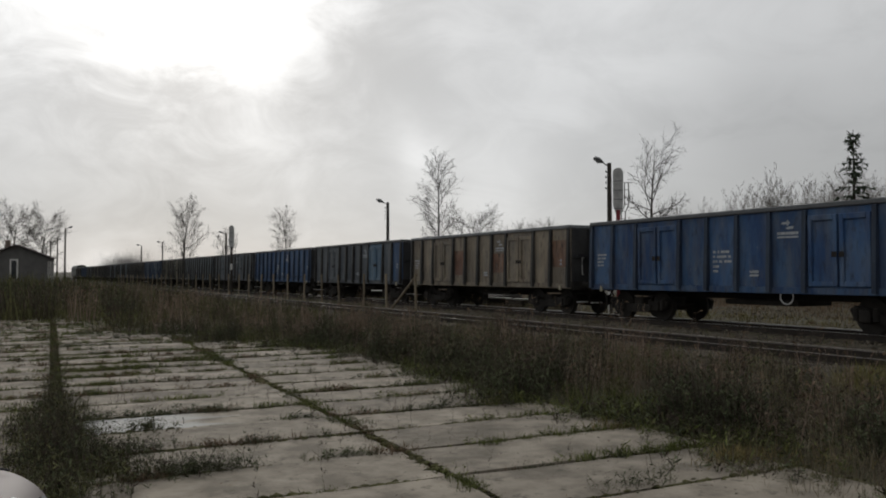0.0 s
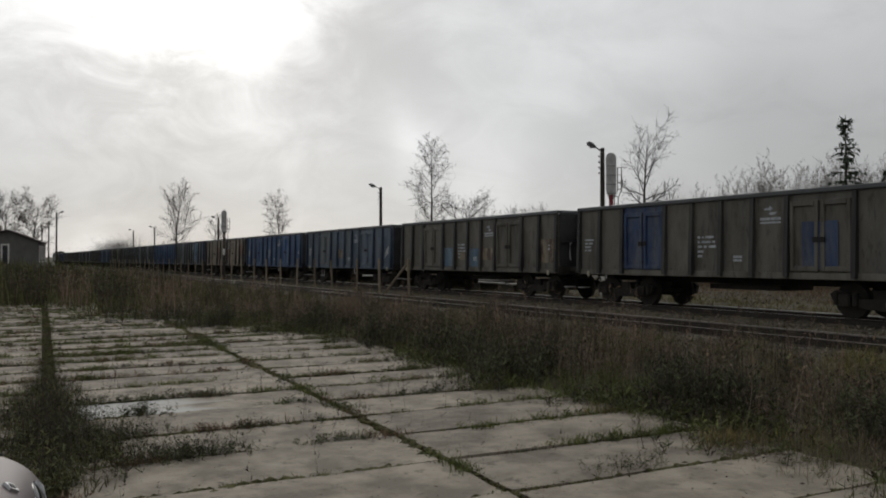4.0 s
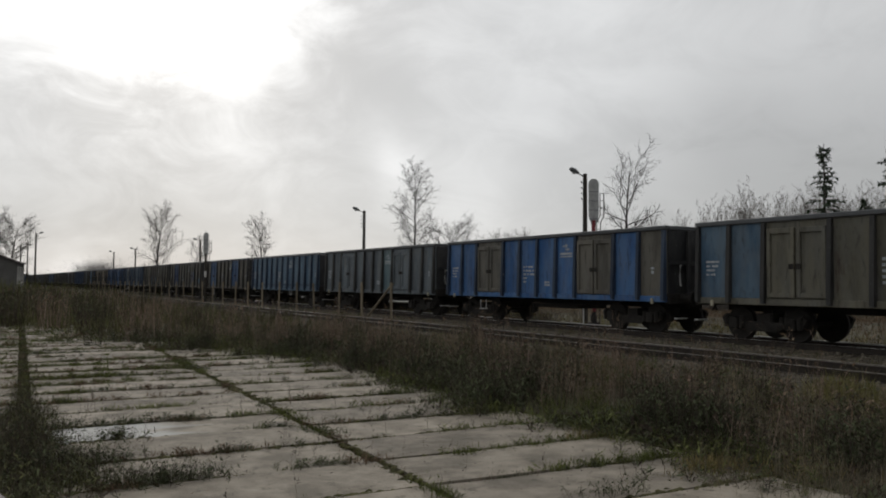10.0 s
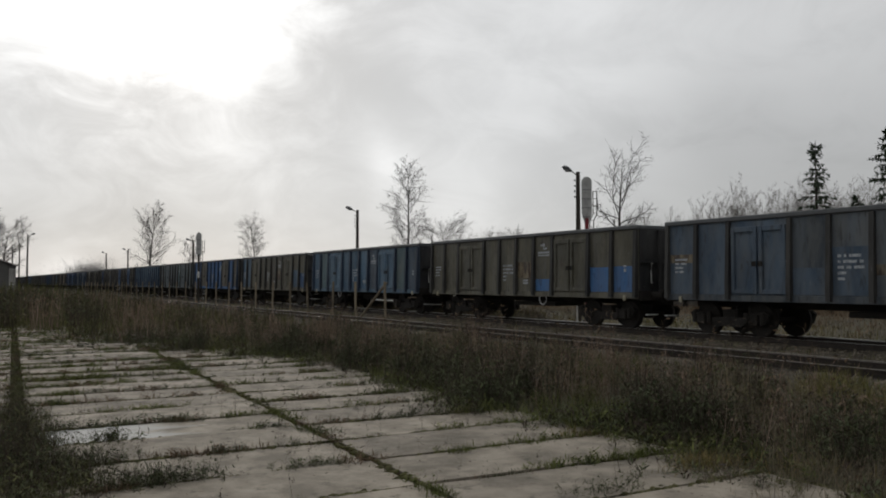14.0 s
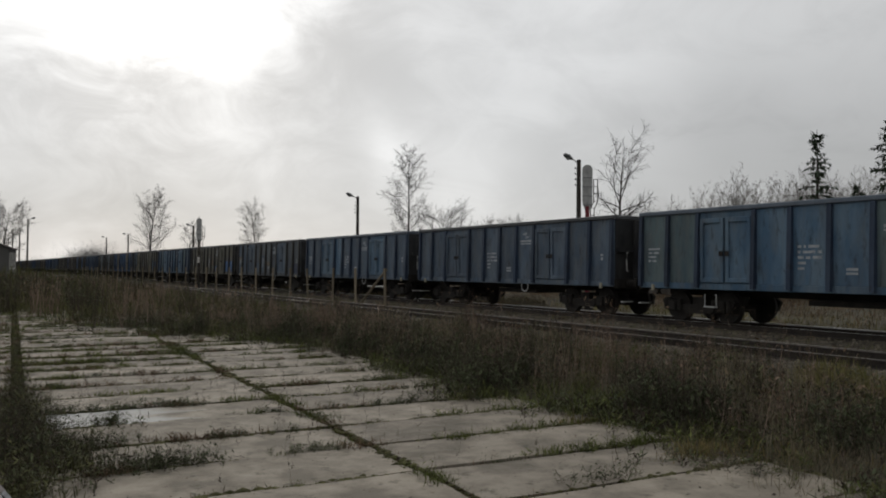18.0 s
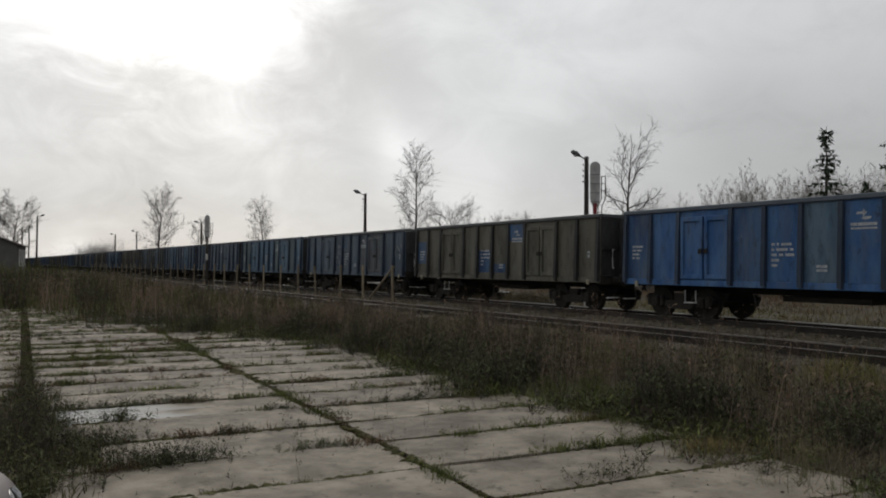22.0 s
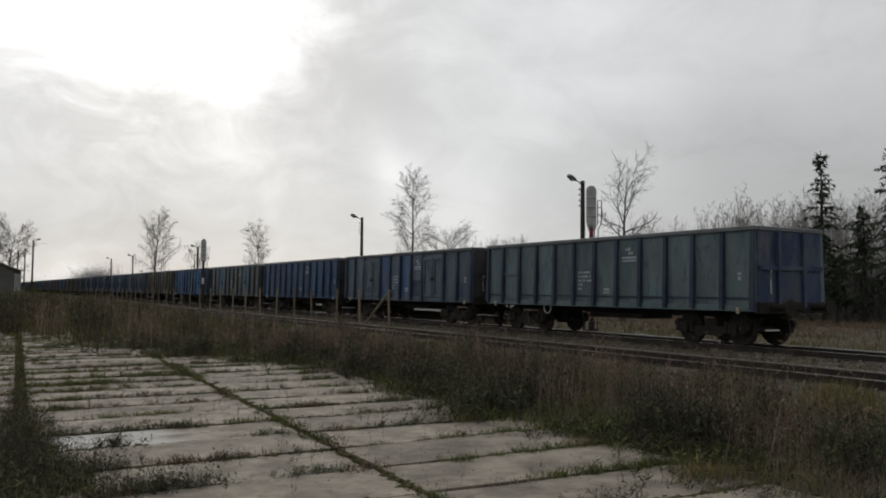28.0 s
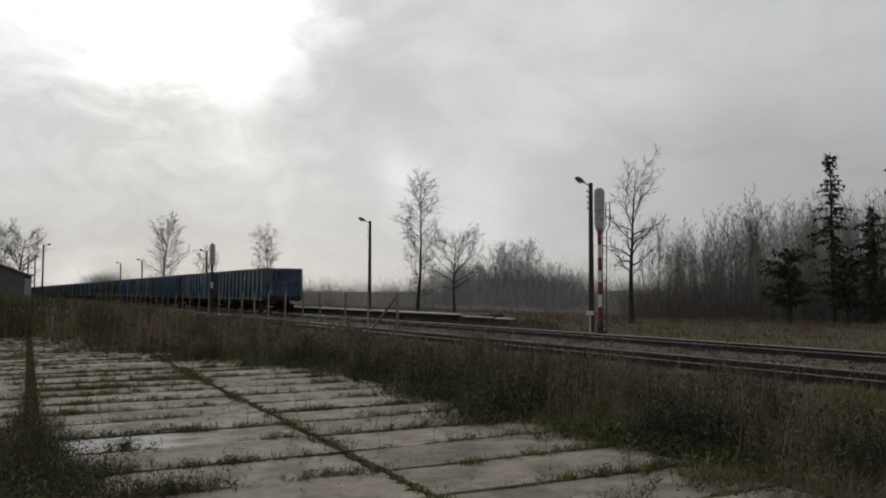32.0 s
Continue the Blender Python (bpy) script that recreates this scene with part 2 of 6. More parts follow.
M_LUSH = material("yellow_green_grass_blade", (0.115, 0.108, 0.042), (0.225, 0.20, 0.085), 0.6, 0.9, bump=0, island=0.45, spec=0.15)
M_BRUSH = material("leafless_brush", (0.115, 0.103, 0.094), (0.205, 0.187, 0.170), 0.15, 0.95, bump=0, island=0.4)
M_DARKLEAF = material("dark_withered_leaf", (0.044, 0.056, 0.030), (0.112, 0.124, 0.064), 0.9, 0.9, bump=0, island=0.5, spec=0.15)
M_FOX = material("russet_meadow_blade", (0.12, 0.085, 0.058), (0.23, 0.165, 0.11), 0.5, 0.95, bump=0, island=0.5, spec=0.1)
M_OCHRE = material("ochre_grass_blade", (0.13, 0.105, 0.04), (0.27, 0.215, 0.10), 0.6, 0.9, bump=0, island=0.5, spec=0.15)
M_MOSS = material("joint_moss", (0.055, 0.050, 0.026), (0.115, 0.112, 0.052), 0.9, 0.95, bump=0.3, island=0.45, spec=0.1)
# Distance haze painted into the bark colour of far trees and scrub.
M_HAZE_BARK = material("haze_grey_bark", (0.25, 0.242, 0.236), (0.38, 0.368, 0.356), 0.15, 0.95, bump=0, island=0.35)
# Bark of the distant trees, its colour lifted to carry haze.
M_FARBARK = material("haze_lifted_bark", (0.07, 0.064, 0.058), (0.13, 0.12, 0.11), 1.5, 0.95, bump=0)
M_SEED = material("seed_head", (0.045, 0.036, 0.029), (0.10, 0.08, 0.065), 2, 0.95, bump=0, island=0.5, spec=0.1)


# ------------------------------------------------------------------ mesh helpers
def add_box(bm, x0, x1, y0, y1, z0, z1, bevel=0.0):
    v = [bm.verts.new((x, y, z)) for x in (x0, x1) for y in (y0, y1) for z in (z0, z1)]
    fs = [bm.faces.new([v[i] for i in q]) for q in ((0, 1, 3, 2), (4, 6, 7, 5), (0, 4, 5, 1), (2, 3, 7, 6), (0, 2, 6, 4), (1, 5, 7, 3))]
    if bevel:
        bmesh.ops.bevel(bm, geom=list({e for f in fs for e in f.edges}), offset=bevel, segments=1, affect="EDGES", profile=0.5)
    return bm


def box(x0, x1, y0, y1, z0, z1, bevel=0.0):
    return add_box(bmesh.new(), x0, x1, y0, y1, z0, z1, bevel)


def add_tube(bm, pts, radii, sides=8, cap=True):
    """A tapered tube along pts."""
    rings = []
    pts = [Vector(p) for p in pts]
    for i, p in enumerate(pts):
        d = (pts[min(i + 1, len(pts) - 1)] - pts[max(i - 1, 0)]).normalized()
        a = d.cross(Vector((0, 0, 1)) if abs(d.z) < 0.95 else Vector((1, 0, 0))).normalized()
        b = d.cross(a)
        r = radii[i] if isinstance(radii, (list, tuple)) else radii
        rings.append([bm.verts.new(p + r * (math.cos(t) * a + math.sin(t) * b)) for t in (2 * math.pi * k / sides for k in range(sides))])
    for q, s in zip(rings, rings[1:]):
        for k in range(sides):
            bm.faces.new((q[k], q[(k + 1) % sides], s[(k + 1) % sides], s[k]))
    if cap:
        bm.faces.new(rings[0][::-1])
        bm.faces.new(rings[-1])
    return bm


def tube(pts, radii, sides=8):
    return add_tube(bmesh.new(), pts, radii, sides)


def add_prism(bm, outline, axis, a, b):
    """An outline of (u, v) pairs drawn along an axis from a to b."""
    def at(u, v, w):
        return {"x": (w, u, v), "y": (u, w, v), "z": (u, v, w)}[axis]
    lo = [bm.verts.new(at(u, v, a)) for u, v in outline]
    hi = [bm.verts.new(at(u, v, b)) for u, v in outline]
    n = len(outline)
    for i in range(n):
        bm.faces.new((lo[i], lo[(i + 1) % n], hi[(i + 1) % n], hi[i]))
    bm.faces.new(lo[::-1])
    bm.faces.new(hi)
    bmesh.ops.recalc_face_normals(bm, faces=bm.faces)
    return bm


def prism(outline, axis, a, b):
    return add_prism(bmesh.new(), outline, axis, a, b)


def to_mesh(name, bm, mat, smooth=False):
    me = bpy.data.meshes.new(name)
    bmesh.ops.recalc_face_normals(bm, faces=bm.faces)
    bm.to_mesh(me)
    bm.free()
    me.materials.append(mat)
    if smooth:
        me.polygons.foreach_set("use_smooth", [True] * len(me.polygons))
    return me


def part(name, bm, mat, parent=None, label="", at=None, smooth=False):
    """Links a bmesh or a mesh as one object under a thing or a part."""
    me = to_mesh(name, bm, mat, smooth) if isinstance(bm, bmesh.types.BMesh) else bm
    ob = new(name, me)
    if parent:
        ob.parent = parent
    if at is not None:
        ob.matrix_basis = at
    if mat and me.materials[0] != mat:
        ob.material_slots[0].link = "OBJECT"
        ob.material_slots[0].material = mat
    if label:
        ob["label"] = label
    return ob


def arrays_mesh(name, verts, faces, mat, mats=None, index=None):
    """One mesh from numpy arrays: verts (n, 3), faces (m, 3) or (m, 4)."""
    me = bpy.data.meshes.new(name)
    k = faces.shape[1]
    me.vertices.add(len(verts))
    me.vertices.foreach_set("co", np.ascontiguousarray(verts, dtype=np.float32).ravel())
    me.loops.add(faces.size)
    me.loops.foreach_set("vertex_index", np.ascontiguousarray(faces, dtype=np.int32).ravel())
    me.polygons.add(len(faces))
    me.polygons.foreach_set("loop_start", np.arange(0, faces.size, k, dtype=np.int32))
    for mm in (mats or [mat]):
        me.materials.append(mm)
    if index is not None:
        me.polygons.foreach_set("material_index", np.ascontiguousarray(index, dtype=np.int32))
    me.update(calc_edges=True)
    return me


# ------------------------------------------------------------------ ground
GROUND = -0.42
SLAB_Z = -0.33


def ground_height(x, y):
    """Yard, ballast bed of the two tracks, meadow behind."""
    bed = np.clip((x - 11.3) / 1.1, 0, 1) * np.clip((23.2 - x) / 1.4, 0, 1)
    h = GROUND + bed * 0.08
    h = h + 0.05 * np.sin(x * 0.9 + 1.3) * np.sin(y * 0.43) * np.clip((np.abs(x - 17) - 6) / 3, 0, 1) * (x > 8)
    far = np.clip((np.hypot(x, y) - 350) / 900, 0, 1)
    return h + far * 9.0 * (0.6 + 0.4 * np.sin(x * 0.004) * np.cos(y * 0.003))


def make_ground():
    near_x = np.arange(-14, 48, 0.5)
    near_y = np.arange(-12, 70, 0.7)
    far = np.array([60, 80, 110, 160, 240, 340, 480, 700, 1000, 1500, 2200, 3200, 4500])
    xs = np.concatenate([-far[::-1], [-40, -25], near_x, far])
    ys = np.concatenate([-far[::-1], [-40, -25], near_y, far[1:]])
    gx, gy = np.meshgrid(xs, ys)
    gz = ground_height(gx, gy) + N.normal(0, 0.012, gx.shape)
    verts = np.stack([gx, gy, gz], -1).reshape(-1, 3)
    w = len(xs)
    i = (np.arange(len(ys) - 1)[:, None] * w + np.arange(w - 1)).ravel()
    faces = np.stack([i, i + 1, i + 1 + w, i + w], -1)
    cx, cy = verts[faces].mean(1)[:, 0], verts[faces].mean(1)[:, 1]
    me = arrays_mesh("ground", verts, faces, M_SOIL)
    tagged(new("ground", me), "dark earth of an overgrown railway yard", "ground", kind="structure")
    bed = arrays_mesh("ballast_bed", *bed_arrays(), M_BALLAST)
    tagged(new("ballast_bed", bed), "grey-brown gravel bed under the two tracks", "ballast", kind="structure")


def bed_arrays():
    xs = np.array([12.1, 12.9, 13.2, 15.6, 15.9, 16.8, 18.2, 18.6, 21.0, 21.6, 22.4])
    zs = np.array([-0.44, -0.28, -0.24, -0.24, -0.25, -0.26, -0.25, -0.24, -0.24, -0.27, -0.44])
    ys = np.concatenate([np.arange(-30, 60, 0.5), np.arange(60, 520, 10.0)])
    gx, gy = np.meshgrid(xs, ys)
    gz = np.repeat(zs[None], len(ys), 0) + N.normal(0, 0.018, gx.shape)
    w = len(xs)
    i = (np.arange(len(ys) - 1)[:, None] * w + np.arange(w - 1)).ravel()
    return np.stack([gx, gy, gz], -1).reshape(-1, 3), np.stack([i, i + 1, i + 1 + w, i + w], -1)


make_ground()

# ------------------------------------------------------------------ concrete slabs of the yard
SLAB_W = 1.1045
YARD_TURN = radians(-3.0)                 # the yard lies askew to the tracks
SHIFTS = (0.30, 0.30, 0.284, 0.310)
COLUMNS = ((-5.95, -3.00), (-2.95, 0.0), (0.20, 3.15), (3.245, 6.2))


def in_yard(p):
    """Points (n, 3) given along the slabs, turned into the world."""
    p = np.asarray(p, float)
    c, k = math.cos(YARD_TURN), math.sin(YARD_TURN)
    return np.column_stack([p[:, 0] * c - p[:, 1] * k, p[:, 0] * k + p[:, 1] * c, p[:, 2]])



def make_slabs():
    yard = tagged(new("pavement"), "weathered concrete slab paving with grassy joints", "pavement", kind="structure")
    shapes = []
    for k in range(4):
        bm = box(-0.5, 0.5, -0.5, 0.5, -0.16, 0)
        bmesh.ops.subdivide_edges(bm, edges=[e for e in bm.edges if abs(e.verts[0].co.z - e.verts[1].co.z) < 0.01], cuts=3, use_grid_fill=True)
        for v in bm.verts:
            edge = max(abs(v.co.x), abs(v.co.y)) > 0.49
            if edge:
                v.co.x += R.uniform(-0.004, 0.004)
                v.co.y += R.uniform(-0.016, 0.004) * (1 if v.co.y > 0 else -1)
                v.co.z -= R.uniform(0.0, 0.014) if v.co.z > -0.01 else 0
        shapes.append(to_mesh("slab", bm, M_CONCRETE))
    yard.matrix_basis = pose(0, 0, 0, 0, 0, math.degrees(YARD_TURN))
    for c, (x0, x1) in enumerate(COLUMNS):
        for i in range(-4, 32):
            y = i * SLAB_W + SHIFTS[c]
            m = pose((x0 + x1) / 2, y, SLAB_Z + R.uniform(-0.010, 0.010), R.gauss(0, 0.3), R.gauss(0, 0.15), R.gauss(0, 0.3))
            m = m @ Matrix.Diagonal((x1 - x0, SLAB_W - R.uniform(0.03, 0.06), 1, 1))
            part("slab", R.choice(shapes), M_WET_SHEEN if (c, i) == (2, 9) else M_CONCRETE, yard, at=m)


make_slabs()

# ------------------------------------------------------------------ tracks
TRACK_A, TRACK_B = 19.80, 14.40          # centre lines
RAIL_Z = -0.075


def make_tracks():
    prof = [(-0.075, -0.172), (0.075, -0.172), (0.075, -0.16), (0.012, -0.14), (0.010, -0.045), (0.036, -0.032), (0.036, -0.002), (-0.036, -0.002),
            (-0.036, -0.032), (-0.010, -0.045), (-0.012, -0.14), (-0.075, -0.16)]
    for c, label in ((TRACK_A, "main railway track on gravel ballast"), (TRACK_B, "rusty siding track half hidden by weeds")):
        track = tagged(new("railway_track"), label, "track", kind="structure")
        for s in (-0.7525, 0.7525):
            rail = part("rail", prism([(u + c + s, v + RAIL_Z) for u, v in prof], "y", -60, 520), M_RAIL, track)
            inner = -1 if s > 0 else 1            # the flanges rub the inner side of the head bright
            xs = sorted((c + s + inner * 0.038, c + s - inner * 0.026))
            part("rail_head", box(*xs, -60, 520, RAIL_Z - 0.030, RAIL_Z), M_RAILTOP if c == TRACK_A else M_RAILWORN, rail)
        me = to_mesh("sleeper", box(-1.3, 1.3, -0.125, 0.125, -0.32, -0.165, 0.012), M_SLEEPER)
        for i in range(150):
            part("sleeper", me, M_SLEEPER, track, at=pose(c + R.gauss(0, 0.015), -10 + i * 0.62, RAIL_Z + R.gauss(0, 0.006), 0, 0, R.gauss(0, 0.5)))


make_tracks()

# ------------------------------------------------------------------ wagons
PITCH = 14.04
HALF, SIDE = 6.40, 1.42
Z_SILL, Z_TOP = 0.94, 3.25


def wagon_paint(name, c1, c2, rust=0.66, dust=(0.15, 0.15, 0.14), amount=0.55):
    """Old paint: streaky colour, blotches of dust, rust and small pale chips."""
    m = material(name, c1, c2, 1.0, 0.62, 0.0, bump=0.12, fine=11, stretch=(1, 1.5, 0.42), c3=(0.07, 0.045, 0.032), spots=rust, contrast=1.9, spec=0.3, per_object=0.17)
    nt = m.node_tree
    nd, ln = nt.nodes.new, nt.links.new
    b = nt.nodes["Principled BSDF"]
    src = b.inputs["Base Color"].links[0].from_socket
    vec = [n for n in nt.nodes if n.bl_idname == "ShaderNodeMapping"][0].outputs[0]
    for scale, detail, lo, hi, top, colour in ((1.7, 9, 0.42, 0.68, amount, dust), (5.0, 8, 0.54, 0.70, 0.65, (0.03, 0.028, 0.026)), (16.0, 3, 0.69, 0.73, 0.55, (0.26, 0.265, 0.26))):
        n, r, x = nd("ShaderNodeTexNoise"), nd("ShaderNodeMapRange"), nd("ShaderNodeMix")
        n.inputs["Scale"].default_value, n.inputs["Detail"].default_value, n.inputs["Roughness"].default_value = scale, detail, 0.65
        n.inputs["Distortion"].default_value = 0.4
        ln(vec, n.inputs["Vector"])
        r.inputs[1].default_value, r.inputs[2].default_value, r.inputs[4].default_value = lo, hi, top
        ln(n.outputs["Fac"], r.inputs[0])
        x.data_type = "RGBA"
        x.inputs["B"].default_value = (*colour, 1)
        ln(r.outputs[0], x.inputs["Factor"])
        ln(src, x.inputs["A"])
        src = x.outputs["Result"]
    ln(src, b.inputs["Base Color"])
    return m


P = {
    "blue": wagon_paint("bright_blue_paint", (0.024, 0.062, 0.160), (0.062, 0.128, 0.250), amount=0.45),
    "deep": wagon_paint("deep_blue_paint", (0.020, 0.037, 0.091), (0.041, 0.068, 0.140)),
    "sky": wagon_paint("faded_blue_paint", (0.060, 0.118, 0.190), (0.125, 0.195, 0.265), amount=0.4),
    "teal": wagon_paint("faded_teal_paint", (0.079, 0.128, 0.152), (0.140, 0.195, 0.207)),
    "slate": wagon_paint("slate_grey_paint", (0.055, 0.068, 0.085), (0.122, 0.140, 0.159)),
    "brown": wagon_paint("grimy_brown_paint", (0.078, 0.071, 0.059), (0.148, 0.137, 0.113)),
    "tan": wagon_paint("worn_tan_paint", (0.183, 0.152, 0.116), (0.305, 0.256, 0.189), 0.58),
    "olive": wagon_paint("grimy_olive_paint", (0.085, 0.080, 0.060), (0.152, 0.142, 0.107), 0.6),
    "slateblue": wagon_paint("slate_blue_paint", (0.060, 0.090, 0.132), (0.112, 0.150, 0.198), amount=0.45),
    "blue2": wagon_paint("clear_blue_paint", (0.030, 0.100, 0.265), (0.073, 0.170, 0.360), amount=0.35),
    # Post paints are darker copies: the shade on the posts' sides is painted in.
    "post_blue": wagon_paint("shaded_blue_post_paint", (0.021, 0.034, 0.064), (0.044, 0.066, 0.105), amount=0.15),
    "post_grey": wagon_paint("shaded_grey_post_paint", (0.027, 0.027, 0.028), (0.056, 0.054, 0.051), amount=0.15),
    "paleslate": wagon_paint("pale_slate_paint", (0.085, 0.106, 0.124), (0.148, 0.175, 0.195)),
    # Near-black paint of the end walls, darker than the sides.
    "end_dark": wagon_paint("near_black_end_paint", (0.020, 0.021, 0.024), (0.046, 0.045, 0.046), amount=0.2),
    "tanp": wagon_paint("tan_smear", (0.207, 0.171, 0.110), (0.293, 0.244, 0.171), 0.45),
    "rust": wagon_paint("rust_smear", (0.183, 0.091, 0.061), (0.293, 0.183, 0.122), 0.5),
}
M_GRIME = material("underframe_grime", (0.014, 0.0125, 0.011), (0.034, 0.030, 0.026), 3, 0.9, bump=0.3)
M_WHEEL = material("wheel_steel", (0.016, 0.014, 0.0125), (0.036, 0.031, 0.027), 4, 0.75, 0.2, bump=0.1)
M_MARK = material("faded_white_marking", (0.26, 0.285, 0.31), (0.52, 0.54, 0.56), 7, 0.7, bump=0, c3=(0.11, 0.14, 0.18), spots=0.54)
M_SMEAR = material("pale_paint_smear", (0.050, 0.075, 0.110), (0.17, 0.19, 0.205), 5.0, 0.7, bump=0, contrast=3.0)
M_HOOK = material("yellowish_hook_paint", (0.30, 0.27, 0.19), (0.45, 0.42, 0.33), 8, 0.7, bump=0)
M_COAL = material("wagon_inside", (0.02, 0.018, 0.016), (0.05, 0.042, 0.036), 2, 0.95, bump=0.4)

# Dusty rims; the sky's reflection on them is painted as a paler tone.
M_RIM = [material("dusty_sky_rim_%s" % n, tuple(v * 0.75 for v in c), c, 2.0, 0.5, bump=0.1, contrast=1.6, spec=0.5, per_object=0.25) for n, c in (("grey", (0.17, 0.18, 0.19)), ("dark", (0.085, 0.09, 0.095)), ("blue", (0.12, 0.15, 0.19)))]
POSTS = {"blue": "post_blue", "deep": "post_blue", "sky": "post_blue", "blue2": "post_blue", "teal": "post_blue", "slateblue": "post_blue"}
BAYS = [HALF * 2 / 12] * 12
DOOR_BAYS = [1.14, 1.14, 1.92, 1.10, 1.10, 1.10, 1.10, 1.92, 1.14, 1.14]
WM = {}


def wagon_mesh(key, make, mat):
    if key not in WM:
        WM[key] = to_mesh(key.split("/")[0], make(), mat)
    return WM[key]


def rim_bm():
    bm = bmesh.new()
    for s in (-1, 1):
        add_box(bm, s * SIDE - 0.075, s * SIDE + 0.075, -HALF - 0.05, HALF + 0.05, Z_TOP - 0.13, Z_TOP, 0.02)
        add_box(bm, -SIDE + 0.076, SIDE - 0.076, s * HALF - 0.06, s * HALF + 0.06, Z_TOP - 0.13, Z_TOP - 0.003, 0.02)
    return bm


def post_bm():
    prof = [(0.0, Z_SILL), (-0.15, Z_SILL + 0.02), (-0.155, Z_SILL + 0.35), (-0.085, Z_TOP - 0.14), (0.0, Z_TOP - 0.14)]
    return prism(prof, "y", -0.06, 0.06)


def bogie_frame_bm():
    bm = bmesh.new()
    for s in (-1, 1):
        prof = [(-1.35, 0.62), (-1.2, 0.72), (-0.5, 0.52), (0.5, 0.52), (1.2, 0.72), (1.35, 0.62), (1.25, 0.40), (0.65, 0.38), (0.45, 0.26), (-0.45, 0.26), (-0.65, 0.38), (-1.25, 0.40)]
        add_prism(bm, [(u, v) for u, v in prof], "x", s * 1.0 - 0.06, s * 1.0 + 0.06)
    add_box(bm, -1.0, 1.0, -0.22, 0.22, 0.42, 0.74)
    return bm


def wheel_bm():
    bm = bmesh.new()
    for s in (-1, 1):
        add_tube(bm, [(s * 0.68, 0, 0), (s * 0.71, 0, 0), (s * 0.712, 0, 0), (s * 0.82, 0, 0)], [0.49, 0.49, 0.465, 0.455], 24)
    add_tube(bm, [(-1.08, 0, 0), (1.08, 0, 0)], 0.075, 10)
    return bm


def axlebox_bm():
    bm = box(-0.10, 0.10, -0.15, 0.15, -0.16, 0.16, 0.03)
    for d in (-0.26, 0.26):
        add_tube(bm, [(0, d, -0.12), (0, d, 0.2)], 0.075, 8)
    return bm


def buffer_bm():
    bm = tube([(0, 0, 0), (0, 0.42, 0)], [0.11, 0.10], 12)
    return add_tube(bm, [(0, 0.40, 0), (0, 0.52, 0), (0, 0.57, 0)], [0.07, 0.07, 0.07], 12)


def disc_bm():
    return tube([(0, 0, 0), (0, 0.04, 0)], [0.225, 0.225], 20)


def side_rail_bm():
    return tube([(0, 0, 0), (-0.09, 0, 0.02), (-0.09, 0, 1.28), (0, 0, 1.3)], 0.016, 6)


def step_bm():
    bm = tube([(0, -0.2, 0.36), (0, -0.2, 0), (0, 0.2, 0), (0, 0.2, 0.36)], 0.02, 6)
    return add_box(bm, -0.08, 0.08, -0.19, 0.19, -0.02, 0.01)


def bar_bm(w, h):
    return box(-0.006, 0.0, -w / 2, w / 2, -h / 2, h / 2)


def bay_middle(bays, i):
    return -HALF + sum(bays[:i]) + bays[i] / 2


def wagon_marks(doors, k):
    """Bars of faded lettering: y, z, width, height."""
    bays = DOOR_BAYS if doors else BAYS
    rr = random.Random(k)
    a, b, c, d = (bay_middle(bays, i) for i in ((3, 5, 9, 4) if doors else (4, 6, 11, 5)))
    m = [(a, 2.52, 0.66, 0.075), (a, 2.42, 0.66, 0.05)]
    # short words with gaps between them, line by line, as on the plates
    if rr.random() < 0.85:
        for z, runs in ((2.08, (0.10, 0.06, 0.30)), (1.94, (0.08, 0.34, 0.10)), (1.80, (0.16, 0.12, 0.26)), (1.66, (0.22,)), (1.52, (0.18,))):
            y = b + 0.36
            for wd in runs:
                m.append((y - wd / 2, z, wd, 0.07))
                y -= wd + 0.07
    if rr.random() < 0.75:
        for z, runs in ((2.10, (0.46,)), (1.98, (0.14, 0.22)), (1.86, (0.30,)), (1.74, (0.10, 0.16))):
            y = c + 0.26
            for wd in runs:
                m.append((y - wd / 2, z, wd, 0.06))
                y -= wd + 0.06
    return m + [(d, 1.50, 0.30, 0.07), (d, 1.40, 0.30, 0.06), (bay_middle(bays, 0), 1.95, 0.12, 0.07), (bay_middle(bays, 0), 1.82, 0.10, 0.10)]


def emblem_bm():
    """Two opposed arrow-like wedges."""
    bm = bmesh.new()
    add_prism(bm, [(0.20, 2.76), (0.02, 2.76), (0.02, 2.70), (-0.08, 2.80), (0.02, 2.88), (0.02, 2.82), (0.16, 2.82)], "x", -0.006, 0.0)
    add_prism(bm, [(-0.20, 2.70), (-0.02, 2.70), (0.06, 2.66), (-0.02, 2.62), (-0.16, 2.64)], "x", -0.006, 0.0)
    return bm


def scrawl_bm():
    """Loose strokes of sprayed paint."""
    bm = bmesh.new()
    for pts in (((-0.4, 0.0), (-0.15, 0.55)), ((-0.1, 0.5), (-0.25, 0.1)), ((-0.2, 0.12), (0.1, 0.62)), ((0.1, 0.6), (0.0, 0.2)), ((0.0, 0.2), (0.3, 0.45)), ((0.1, 0.42), (0.34, 0.1)), ((0.3, 0.4), (0.5, 0.36)), ((0.3, 0.26), (0.5, 0.22))):
        add_tube(bm, [(0.0, -u, v) for u, v in pts], 0.016, 5)
    for v in bm.verts:
        v.co.x *= 0.3
    return bm


